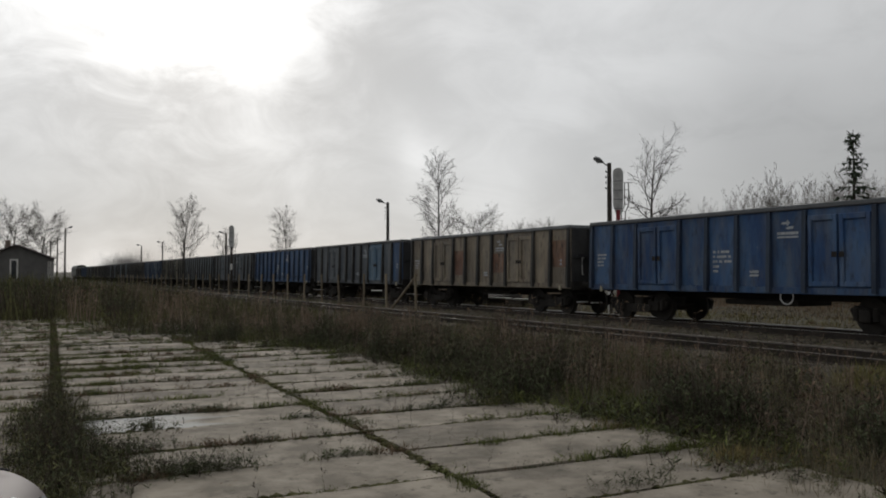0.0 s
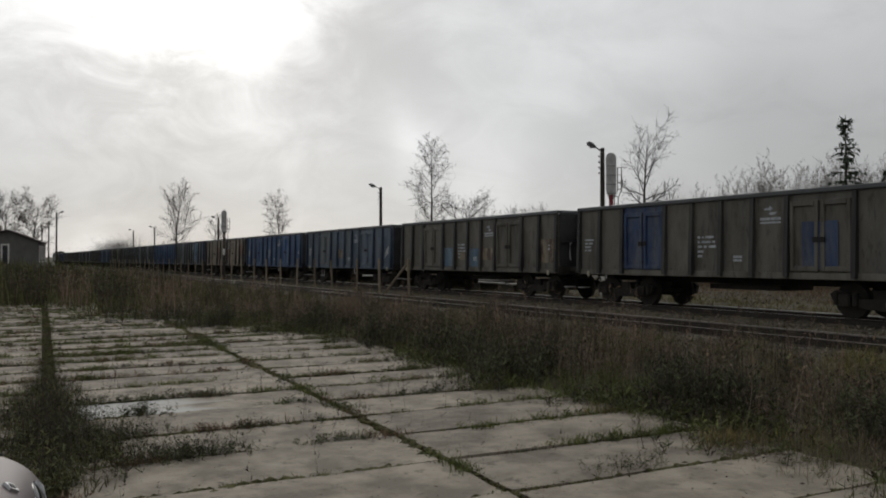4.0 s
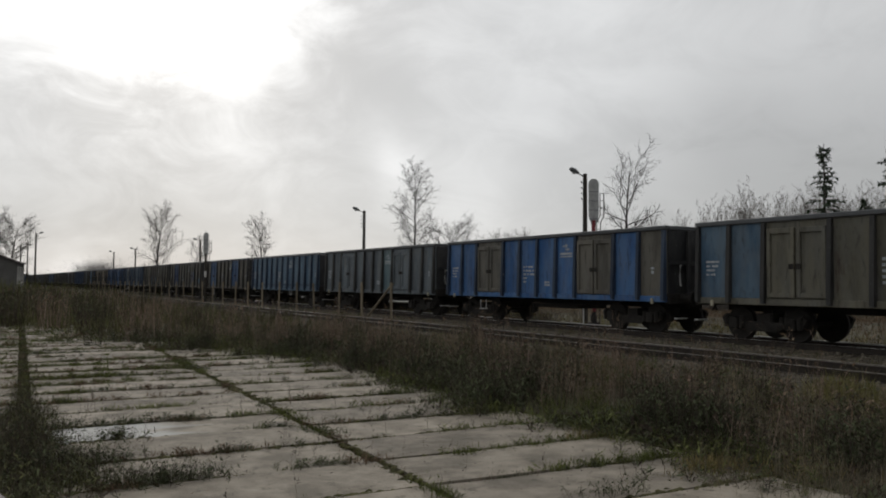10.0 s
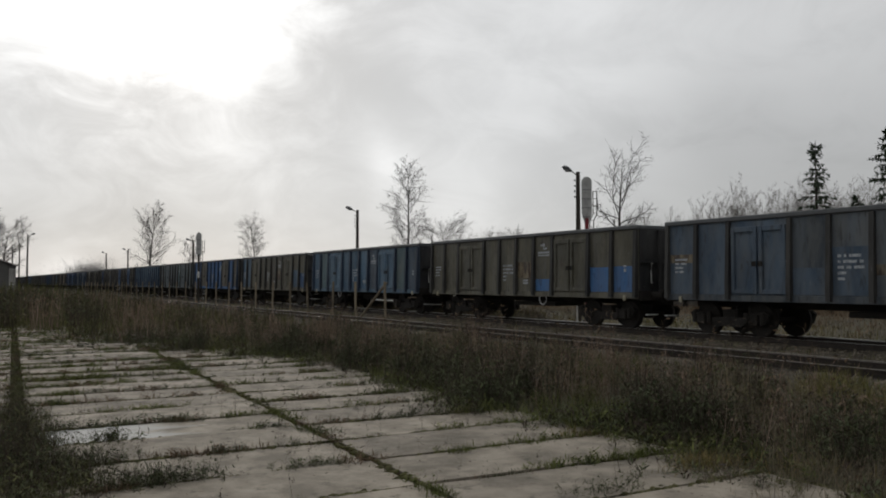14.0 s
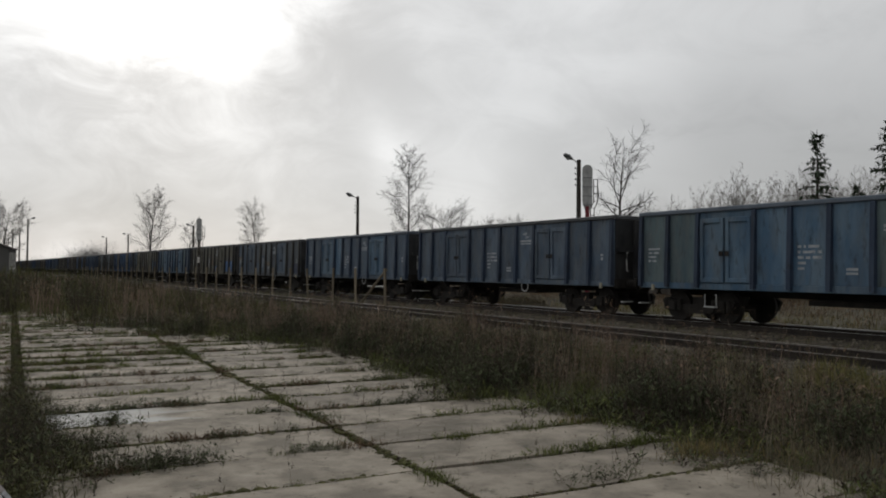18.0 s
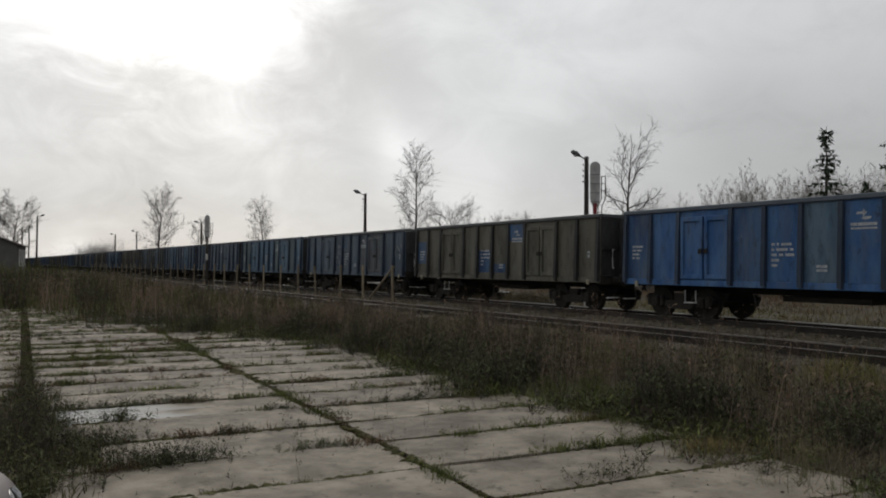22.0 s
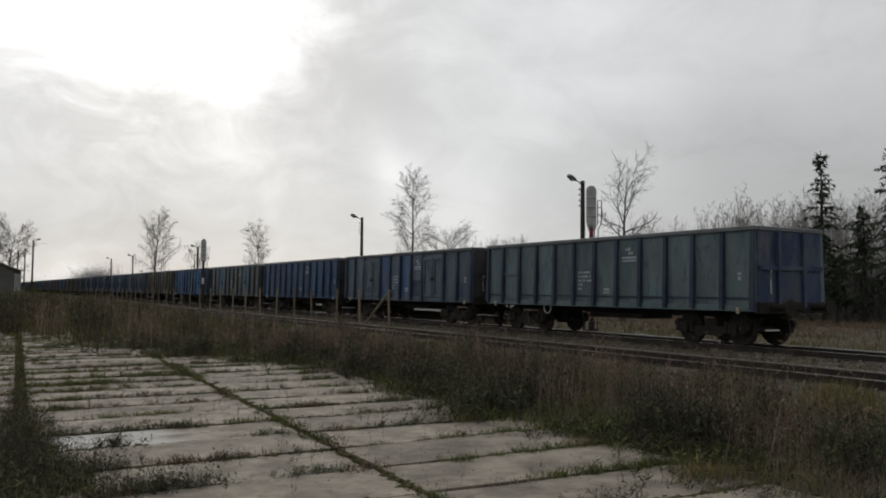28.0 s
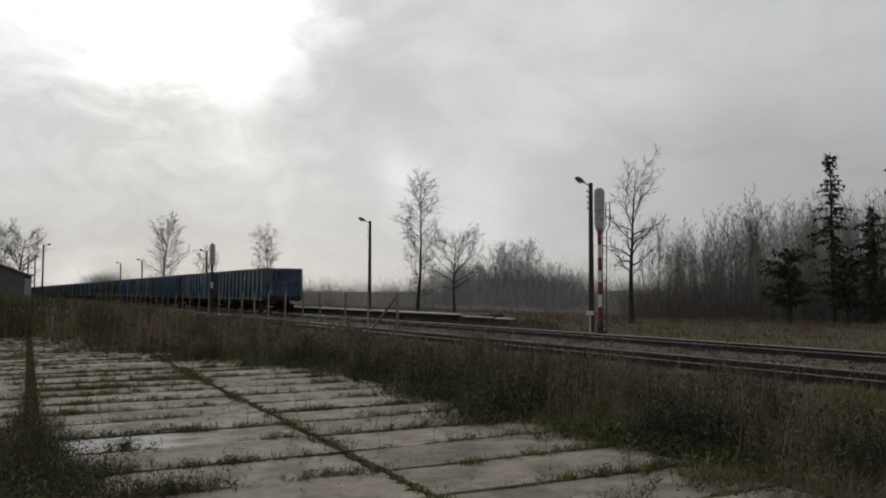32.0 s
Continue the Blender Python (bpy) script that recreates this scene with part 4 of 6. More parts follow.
def bush_template(seed, h, stems, twigs, dots, leaves, stem=0.006, spread=0.05, splay=0.16, dot=0.014, low=0.35, leaf=1.0):
    """A branched weed: stems, slanting twigs (material 0), small heads on them (material 1), withered leaves below (material 2)."""
    rng = np.random.default_rng(seed)
    foot = np.column_stack([rng.normal(0, spread, (stems, 2)), np.zeros(stems)])
    hh = h * rng.uniform(0.55, 1.05, stems)
    top = foot + np.column_stack([rng.normal(0, splay, (stems, 2)) * hh[:, None], hh])
    mid = (foot + top) / 2 + np.column_stack([rng.normal(0, 0.02, (stems, 2)), np.zeros(stems)])
    v0, f0 = ribbons(np.stack([foot, mid, top], 1), stem * rng.uniform(0.7, 1.3, stems), rng)
    i, t = rng.integers(0, stems, twigs), rng.uniform(low, 0.98, twigs)
    a = rng.uniform(0, 2 * np.pi, twigs)
    ln = h * rng.uniform(0.07, 0.24, twigs) * (1.15 - 0.6 * t)
    p0 = foot[i] + (top - foot)[i] * t[:, None]
    d = np.stack([np.cos(a) * 0.6, np.sin(a) * 0.6, rng.uniform(0.4, 1.0, twigs)], -1)
    p1 = p0 + d * ln[:, None]
    v1, f1 = sprigs(p0, p1, np.full(twigs, stem * 0.9), rng)
    j = rng.integers(0, twigs, dots)
    q = p0[j] + (p1 - p0)[j] * rng.uniform(0.4, 1.05, dots)[:, None] + rng.normal(0, 0.008, (dots, 3))
    e = rng.normal(0, 1, (dots, 3)) + np.array([0, 0, 0.7])
    v2, f2 = sprigs(q, q + e * (dot * 1.1), dot * rng.uniform(0.6, 1.4, dots), rng)
    k, u = rng.integers(0, stems, leaves), rng.uniform(0.0, 0.7, leaves)
    a = rng.uniform(0, 2 * np.pi, leaves)
    q = foot[k] + (top - foot)[k] * u[:, None]
    e = np.stack([np.cos(a), np.sin(a), rng.uniform(-0.5, 0.9, leaves)], -1) * rng.uniform(0.035, 0.10, leaves)[:, None] * (0.5 + 0.5 * leaf)
    v3, f3 = sprigs(q, q + e, rng.uniform(0.008, 0.018, leaves) * leaf, rng)
    return joined([(v0, f0, 0), (v1, f1, 0), (v2, f2, 1), (v3, f3, 2)])


def tuft_template(seed, n, h, spread, width=0.007):
    """A tuft of bent grass blades."""
    rng = np.random.default_rng(seed)
    a, l = rng.uniform(0, 2 * np.pi, n), h * rng.uniform(0.5, 1.15, n)
    out = np.abs(rng.normal(0, 0.45, n))
    b = np.stack([rng.normal(0, spread, n), rng.normal(0, spread, n), np.zeros(n)], -1)
    d = np.stack([np.cos(a) * out, np.sin(a) * out, np.ones(n)], -1)
    d /= np.linalg.norm(d, axis=1, keepdims=True)
    tip = b + d * l[:, None] + np.stack([np.cos(a) * out * l * 0.5, np.sin(a) * out * l * 0.5, -out * l * 0.35], -1)
    v, f = sprigs(b, tip, np.full(n, width * 1.25), rng)
    return v, f, np.zeros(len(f), int)


def spread_spots(n, x0, x1, y0, y1, keep, rng):
    p = np.stack([rng.uniform(x0, x1, n), rng.uniform(y0, y1, n)], -1)
    p = p[keep(p[:, 0], p[:, 1])]
    return np.column_stack([p, ground_height(p[:, 0], p[:, 1]) - 0.01])


def clumpy(x, y, s=1.0):
    return (np.sin(x * 1.7 * s + 2.1 * np.sin(y * 0.9 * s)) + np.sin(y * 1.3 * s + 1.7 * np.sin(x * 1.1 * s + 0.7))) * 0.25 + 0.5


def yard_edge(y):
    """The x at which the weeds begin, along the yard."""
    e = np.interp(y, [2, 4.5, 5.5, 6.6, 8.3, 9.2, 10.3, 11.2, 14, 17.5, 19.5, 21.5, 25, 30, 34, 36], [5.7, 5.85, 6.15, 6.75, 6.7, 6.0, 6.0, 6.6, 6.9, 6.85, 5.9, 4.8, 3.6, 3.0, 2.4, -20])
    return e + 0.12 * np.sin(y * 2.3) + 0.09 * np.sin(y * 5.1 + 1)


def make_weeds():
    rng = np.random.default_rng(5)
    tall = [bush_template(k, h, 4, 15, 18, 12, 0.009, 0.07, splay=0.14, dot=0.023, leaf=1.3) for k, h in ((1, 0.95), (2, 1.05), (3, 0.80), (4, 1.1), (5, 0.7))]
    bushy = [bush_template(k, h, 5, 16, 26, 34, 0.007, splay=0.22, dot=0.024, low=0.2, leaf=1.2) for k, h in ((31, 0.6), (32, 0.5), (33, 0.72))]
    dense = [bush_template(k, h, 6, 18, 30, 46, 0.008, 0.08, 0.26, 0.026, 0.15, leaf=1.5) for k, h in ((44, 0.65), (45, 0.5), (46, 0.8), (47, 0.42))]
    far = [bush_template(k, h, 4, 7, 9, 8, 0.014, 0.12, 0.16, 0.04, 0.3) for k, h in ((41, 1.05), (42, 1.2), (43, 0.9))]
    low = [tuft_template(k, 14, 0.34, 0.09, 0.006) for k in (51, 52, 53)]
    belt = lambda x, y: (x > yard_edge(y)) & (x < 12.7 + 0.3 * np.sin(y)) & ~((x > 9.2) & (y < 9.0) & (clumpy(x, y) < 0.6))
    near = spread_spots(9500, 5.5, 13.0, 3.0, 27, lambda x, y: belt(x, y) & (clumpy(x, y, 1.5) > rng.uniform(0.1, 0.85, len(x))), rng)
    # clumps of one kind each, of uneven height
    hubs = np.column_stack([rng.uniform(5.3, 13, 420), 3 + 24 * rng.random(420) ** 1.25])
    kinds, tallness = rng.choice(5, 420, p=(0.22, 0.27, 0.21, 0.10, 0.20)), rng.uniform(0.35, 1.35, 420)
    gap = np.linalg.norm(near[:, None, :2] - hubs[None], axis=2)
    own = gap.argmin(1)
    kind = np.where(rng.random(len(near)) < 0.86, kinds[own], rng.integers(0, 5, len(near)))
    size = tallness[own] * np.clip(1.25 - gap.min(1) * 1.2, 0.45, 1.1)
    size = np.minimum(size, 1.02)
    size *= np.clip((near[:, 0] - yard_edge(near[:, 1])) / 0.7, 0.5, 1.0) * np.where(near[:, 1] > 15, 1.12, 1.0)
    for i, name, forms, mats, words in (
            (0, "dark_green_weeds", bushy, [M_SEED, M_DARKLEAF, M_DARKLEAF], "dark green bushy weeds among the dead stalks"),
            (1, "russet_weeds", tall, [M_WEED_RED, M_FOX, M_WEED_RED], "russet dry weed stalks"),
            (2, "dead_weeds", tall + bushy, [M_WEED, M_SEED, M_LEAF], "tall dead brown weeds with dark seed heads"),
            (3, "pale_stalks", [bush_template(k, h, 4, 6, 6, 5, 0.007, 0.10, 0.12) for k, h in ((35, 0.9), (36, 0.75), (34, 0.6))], [M_WEED_PALE, M_WEED, M_WEED], "bleached dry stalks standing among the weeds"),
            (4, "green_weeds", bushy, [M_WEED, M_LEAF, M_GRASS], "half-green leafy weeds among the dead stalks")):
        q = kind == i
        stuff(name, scattered(forms, near[q], rng, 0.7, 1.1, size=size[q]), mats, words, "weeds")
    # tall single stalks that stand above the rest
    own_rng = np.random.default_rng(57)
    slim = [bush_template(k, h, 2, 14, 20, 16, 0.008, 0.04, splay=0.07, dot=0.026, low=0.25, leaf=1.2) for k, h in ((61, 1.15), (62, 1.3), (63, 1.0))]
    spires = spread_spots(420, 6.8, 11.5, 5.0, 17, lambda x, y: (x > yard_edge(y) + 0.5) & (clumpy(x, y, 1.2) > own_rng.uniform(0.15, 0.9, len(x))), own_rng)
    ruddy = clumpy(spires[:, 0] * 0.8, spires[:, 1]) + own_rng.normal(0, 0.15, len(spires)) > 0.5
    stuff("russet_spires", scattered(slim, spires[ruddy], own_rng, 0.7, 1.05), [M_WEED_RED, M_FOX, M_WEED_RED], "tall reddish dry stalks above the weeds", "weeds")
    stuff("dark_spires", scattered(slim, spires[~ruddy], own_rng, 0.7, 1.1), [M_SEED, M_SEED, M_DARKLEAF], "tall dark withered stalks above the weeds", "weeds")
    herb = [bush_template(k, 0.22, 5, 8, 14, 34, 0.005, 0.08, 0.5, 0.018, 0.1, leaf=0.95) for k in (37, 38, 39)]
    hy = rng.uniform(3.2, 24, 1500)
    hy = hy[clumpy(hy * 1.9, hy * 0.7 + 2) > rng.uniform(0.3, 0.85, len(hy))]
    hx = yard_edge(hy) + rng.normal(0.25, 0.42, len(hy))
    for cx, cy, w, n in ((6.75, 7.7, 0.28, 46), (6.8, 6.95, 0.22, 40), (6.9, 6.5, 0.25, 30), (7.3, 5.7, 0.4, 40), (9.2, 5.6, 0.7, 60), (10.5, 6.2, 0.7, 60), (6.9, 12.2, 0.3, 30)):
        hx, hy = np.append(hx, rng.normal(cx, w, n)), np.append(hy, rng.normal(cy, w, n))
    hs = np.column_stack([hx, hy, ground_height(hx, hy) + 0.04])
    mossy = rng.random(len(hs)) < 0.45
    stuff("leafy_herbs", scattered(herb, hs[mossy], rng, 0.5, 1.5), [M_LEAF, M_LEAF, M_GRASS], "low green leafy herbs along the edge of the paving", "herbs")
    stuff("withered_herbs", scattered(herb, hs[~mossy], rng, 0.5, 1.6), [M_SEED, M_SEED, M_DARKLEAF], "low withered herbs along the edge of the paving", "herbs")
    dark = []
    for cx, cy, w, n in ((6.45, 9.6, 0.22, 46), (6.8, 10.3, 0.3, 60), (7.2, 11.6, 0.3, 40), (7.35, 6.35, 0.2, 60), (7.7, 7.1, 0.25, 40), (7.15, 6.9, 0.18, 24), (8.6, 8.4, 0.4, 40), (7.4, 13.2, 0.4, 60), (7.3, 15.4, 0.4, 70), (9.0, 11.5, 0.6, 70), (7.2, 18.6, 0.5, 90), (5.6, 21.6, 0.6, 90), (4.4, 25, 0.8, 80), (8, 16, 0.7, 70), (8.4, 5.2, 0.3, 30), (7.6, 5.0, 0.2, 20)):
        dark += [(cx + rng.normal(0, w), cy + rng.normal(0, w), 0) for _ in range(n)]
    for _ in range(14):
        cy = rng.uniform(5, 24)
        cx = yard_edge(cy) + abs(rng.normal(0, 1.6)) + 0.3
        if cx < 12:
            dark += [(cx + rng.normal(0, 0.2), cy + rng.normal(0, 0.2), 0) for _ in range(20)]
    dark = np.array(dark)
    dark[:, 2] = ground_height(dark[:, 0], dark[:, 1]) - 0.01
    stuff("dark_weeds", scattered(dense + tall[:2], dark, rng, 0.5, 1.15), [M_SEED, M_DARKLEAF, M_DARKLEAF], "blackish bushy withered weeds", "weeds")
    mid = spread_spots(6500, -4, 12.0, 20, 75, lambda x, y: (x > yard_edge(y)) & (y > 24) & (clumpy(x, y, 0.6) > rng.uniform(0.0, 0.9, len(x))), rng)
    tone = clumpy(mid[:, 0] * 0.9 + 5, mid[:, 1] * 0.45) + rng.normal(0, 0.11, len(mid))
    along = np.degrees(np.arctan2(mid[:, 0], mid[:, 1]))
    size_by_bearing = np.interp(along, [4, 13], [1.45, 1.02])          # lower towards the tracks; set by camera bearing to fit its view
    tone -= 0.25 * np.clip((7 - mid[:, 0]) / 4, 0, 1)
    for name, q, mats, words in (
            ("field_weeds", (tone >= 0.46) & (tone < 0.62), [M_LEAF, M_WEED, M_LEAF], "tall dead weeds covering the field"),
            ("dark_field_weeds", tone < 0.46, [M_SEED, M_DARKLEAF, M_DARKLEAF], "dark greenish weeds covering the field"),
            ("russet_field_weeds", tone >= 0.62, [M_WEED_RED, M_FOX, M_WEED_RED], "russet dead weeds covering the field")):
        stuff(name, scattered(far, mid[q], rng, 0.6, 1.1, size=size_by_bearing[q]), mats, words, "weeds")
    back = spread_spots(3600, -45, 11.5, 34, 150, lambda x, y: (x > -0.35 * y) & (clumpy(x, y, 0.3) > rng.uniform(0.0, 0.9, len(x))), rng)
    wide = [weed_template(k, h, 4, 4, 4, 0.2, 0.05, 0.4) for k, h in ((61, 1.3), (62, 1.45), (63, 1.15))]
    # Heights again follow the camera bearing, so the tops fit its view.
    stuff("distant_weeds", scattered(wide, back, rng, 0.9, 1.6, size=np.interp(np.degrees(np.arctan2(back[:, 0], back[:, 1])), [4, 12], [1.0, 0.38])), [M_LEAF, M_DARKLEAF, M_LEAF], "dead weeds in the distance of the field", "weeds")

    turf = spread_spots(4800, 5.0, 12.9, 2.0, 27, lambda x, y: (x > yard_edge(y) - 0.25) & (x < 12.8), rng)
    g = clumpy(turf[:, 0] + 3, turf[:, 1], 0.8) + 0.15 * ((turf[:, 0] > 9.4) & (turf[:, 1] < 9)) + 0.3 * (turf[:, 0] < yard_edge(turf[:, 1]) + 0.6)
    green = g > 0.70
    stuff("green_grass", scattered(low, turf[green], rng, 0.5, 1.15), [M_GRASS], "olive-green autumn grass between the weeds", "grass")
    stuff("dry_grass", scattered(low, turf[~green], rng, 0.4, 1.1), [M_WEED], "dull dry grass between the weeds", "grass")
    lush = spread_spots(900, 10.3, 12.8, 3.5, 8.3, lambda x, y: clumpy(x, y, 1.3) > 0.45, rng)
    stuff("yellow_green_grass", scattered(low, lush, rng, 0.8, 1.5), [M_LUSH], "yellow-green grass on the slope to the siding", "grass")
    turf2 = spread_spots(3500, -6, 12.0, 28, 80, lambda x, y: (x > yard_edge(y)), rng)
    stuff("field_grass", scattered([tuft_template(71, 8, 0.6, 0.2, 0.03)], turf2, rng, 0.6, 1.2), [M_LEAF], "brownish-green withered grass of the field", "grass")

    # meadow behind the main track, and the verge between the tracks
    mead = spread_spots(9000, 22.4, 46, 2, 110, lambda x, y: ~((x < 25.2) & (y > 28)) & (rng.random(len(x)) < np.clip(1.6 - y / 70, 0.3, 1)), rng)
    blades = [tuft_template(k, 10, 0.36, 0.2, 0.018) for k in (81, 82, 83)]
    tone = (mead[:, 0] - 26.5) / 7 + 1.0 * (clumpy(mead[:, 0] * 0.5, mead[:, 1] * 0.35) - 0.5) + rng.normal(0, 0.22, len(mead))
    for name, q, mat, words in (
            ("meadow_grass", (tone >= 0.25) & (tone < 0.8), M_WEED, "dry meadow grass behind the track"),
            ("straw_meadow_grass", (tone >= -0.1) & (tone < 0.25), M_OCHRE, "straw-yellow grass along the far side of the track"),
            ("green_meadow_grass", tone < -0.1, M_LUSH, "yellowish-green grass along the far side of the track"),
            ("russet_meadow_grass", tone >= 0.8, M_FOX, "reddish-brown meadow grass behind the track")):
        stuff(name, scattered(blades, mead[q], rng, 0.4, 1.25), [mat], words, "grass")
    verge = spread_spots(6500, 12.4, 18.2, 2, 60, lambda x, y: (clumpy(x, y, 2) > 0.62) & (np.abs(np.abs(x - TRACK_B) - 0.7525) > 0.12), rng)
    verge[:, 2] = -0.29
    stuff("verge_grass", scattered([tuft_template(91, 9, 0.15, 0.06), tuft_template(92, 9, 0.10, 0.09)], verge, rng, 0.5, 1.5), [M_LEAF], "sparse dry grass in the gravel", "grass")


def make_joint_plants():
    """Grass and weeds in the joints of the slabs."""
    rng = np.random.default_rng(9)
    short = [tuft_template(k, 12, 0.07, 0.05, 0.006) for k in (1, 2, 3)]
    tuft = [tuft_template(k, 22, 0.13, 0.06, 0.007) for k in (4, 5, 6)]
    herb = [bush_template(k, h, 5, 10, 18, 26, 0.004, 0.05, 0.45, 0.013, 0.1, leaf=0.8) for k, h in ((7, 0.13), (8, 0.17), (9, 0.10))]
    lines = [(c, (i + 0.5) * SLAB_W + SHIFTS[c]) for c in (1, 2, 3) for i in range(2, 31)]
    # moss and soil swelling out of the joints
    lump = []
    for c, y in lines:
        x0, x1 = COLUMNS[c]
        xs = rng.uniform(x0, x1, 80)
        fat = clumpy(xs * 0.9 + y * 5.3, np.full(80, y * 3.0))
        lump += [(x, y + rng.normal(0, 0.012 + 0.026 * f_), 0.3 + 1.2 * f_) for x, f_ in zip(xs, fat) if f_ > 0.3]
    for c in (2, 3):
        ys = rng.uniform(3.2, 33, 900)
        fat = clumpy(ys * 1.1 + c, ys * 0.8)
        lump += [(COLUMNS[c][1] + 0.045 + rng.normal(0, 0.025 + 0.025 * f_), y, 0.5 + 1.3 * f_) for y, f_ in zip(ys, fat)]
    lump = np.array(lump)
    octa = np.array([[1, 0, 0], [-1, 0, 0], [0, 1, 0], [0, -1, 0], [0, 0, 1], [0, 0, -1.0]])
    tri = np.array([[0, 2, 4], [2, 1, 4], [1, 3, 4], [3, 0, 4], [2, 0, 5], [1, 2, 5], [3, 1, 5], [0, 3, 5]])
    n = len(lump)
    at = in_yard(np.column_stack([lump[:, :2], np.full(n, SLAB_Z - 0.014)]))
    v = octa[None] * rng.uniform(0.6, 1.3, (n, 6, 3)) * np.array([0.055, 0.036, 0.018]) * lump[:, 2][:, None, None] + at[:, None]
    me = arrays_mesh("joint_moss", v.reshape(-1, 3), (tri[None] + 6 * np.arange(n)[:, None, None]).reshape(-1, 3), M_MOSS)
    tagged(new("joint_moss", me), "moss and soil swelling out of the slab joints", "moss", kind="stuff")
    # low growth along the joints: green, russet and blackish stretches that come and go
    grown = {0: [], 1: [], 2: []}
    tufts = {0: [], 1: [], 2: []}
    for c, y in lines:
        x0, x1 = COLUMNS[c]
        far = min(max((y - 10) / 7, 0.0), 1.0) * (1.15 if c < 3 else 0.6)
        xs = rng.uniform(x0, x1, 130)
        wave = clumpy(xs * 1.5 + y * 3.1, np.full(130, y * 7.0))
        keep = wave > 0.66 - 0.36 * far
        hue = clumpy(xs * 0.8 + y * 1.7, np.full(130, y * 2.3 + 4)) + rng.normal(0, 0.12, 130)
        for x, h_ in zip(xs[keep], hue[keep]):
            grown[0 if h_ > 0.55 else 1 if h_ > 0.36 else 2].append((x, y + rng.normal(0, 0.025 + 0.05 * far), SLAB_Z - 0.04))
        for _ in range(rng.poisson(1.4 + 6.5 * far)):
            cx, w, h_ = rng.uniform(x0, x1), rng.uniform(0.05, 0.22 + 0.25 * far), rng.choice(3, p=(0.55, 0.23, 0.22))
            tufts[h_] += [(cx + rng.normal(0, w), y + rng.normal(0, 0.03 + 0.09 * far), SLAB_Z - 0.035) for _ in range(int(4 + 36 * w))]
    # clumps that stand out: along, across, spread, number, hue
    for cx, cy, w, n_, h_ in ((1.15, 10.80, 0.45, 60, 2), (2.0, 10.74, 0.25, 14, 2), (2.75, 9.68, 0.2, 16, 2), (1.7, 8.58, 0.36, 40, 1), (2.2, 8.55, 0.3, 26, 2), (2.6, 7.5, 0.25, 22, 2), (3.1, 7.5, 0.2, 14, 1),
                              (0.7, 13.0, 0.16, 22, 2), (1.75, 11.9, 0.24, 26, 0), (1.1, 11.95, 0.2, 14, 0), (2.5, 13.05, 0.3, 26, 1), (1.65, 15.3, 0.2, 22, 0), (2.85, 17.6, 0.4, 80, 0), (2.5, 17.2, 0.3, 40, 0), (1.2, 18.6, 0.3, 50, 0), (1.1, 16.3, 0.25, 36, 0), (0.8, 17.5, 0.3, 30, 1),
                              (4.6, 7.45, 0.4, 44, 0), (5.6, 7.47, 0.4, 36, 0), (5.2, 6.42, 0.45, 60, 0), (6.0, 6.4, 0.3, 36, 0), (5.0, 8.6, 0.5, 30, 0), (5.8, 8.62, 0.3, 40, 0), (4.3, 9.7, 0.3, 22, 2), (4.6, 10.8, 0.22, 18, 0), (5.4, 10.85, 0.25, 18, 2), (5.3, 11.9, 0.2, 22, 2), (3.9, 12.0, 0.25, 16, 0)):
        tufts[h_] += [(cx + rng.normal(0, w), cy + rng.normal(0, 0.045 + 0.08 * (cy > 15)), SLAB_Z - 0.035) for _ in range(int(n_ * 0.75))]
    # the long joint between the columns of slabs
    for y in rng.uniform(3.5, 33, 1500):
        grown[0 if rng.random() < 0.62 else 1].append((3.197 + rng.normal(0, 0.04), y, SLAB_Z - 0.05))
    for _ in range(34):
        y, h_ = rng.uniform(5, 30), rng.choice(3, p=(0.6, 0.25, 0.15))
        tufts[h_] += [(3.197 + rng.normal(0, 0.07), y + rng.normal(0, 0.16), SLAB_Z - 0.045) for _ in range(14)]
    for h_, mat, words in ((0, M_GRASS, "green"), (1, M_FOX, "russet withered"), (2, M_DARKLEAF, "blackish")):
        name = ("joint_grass", "withered_joint_grass", "dark_joint_grass")[h_]
        stuff(name, scattered(short, in_yard(grown[h_]), rng, 0.4, 1.15), [mat], "short %s grass growing in the slab joints" % words, "grass")
        p = in_yard(tufts[h_])
        leafy = rng.random(len(p)) < (0.25, 0.6, 0.7)[h_]
        name = ("joint_tufts", "withered_tufts", "dark_tufts")[h_]
        stuff(name, scattered(tuft, p[~leafy], rng, 0.35, 1.05), [mat], "%s grass tufts on the slab joints" % words, "grass")
        name = ("joint_herbs", "withered_joint_herbs", "dark_joint_herbs")[h_]
        stuff(name, scattered(herb, p[leafy], rng, 0.4, 1.2), [M_SEED, mat, mat], "%s leafy herbs on the slab joints" % words, "herbs")
    # bushy clumps between the slabs
    bush = [bush_template(k, h, 6, 22, 26, 34, 0.004, 0.07, 0.35, 0.014, 0.15, leaf=1.0) for k, h in ((21, 0.30), (22, 0.24), (23, 0.36))]
    black, ochre = [], []
    for cx, cy, wx, n in ((1.17, 7.52, 0.17, 40), (0.85, 7.5, 0.2, 22), (1.45, 7.5, 0.15, 16), (0.70, 8.62, 0.24, 40), (0.25, 8.5, 0.25, 40), (0.98, 9.72, 0.08, 22), (0.3, 9.7, 0.18, 26), (0.35, 10.75, 0.2, 22), (4.42, 5.45, 0.18, 12)):
        black += [(cx + rng.normal(0, wx), cy + rng.normal(0, 0.07), SLAB_Z - 0.05) for _ in range(n)]
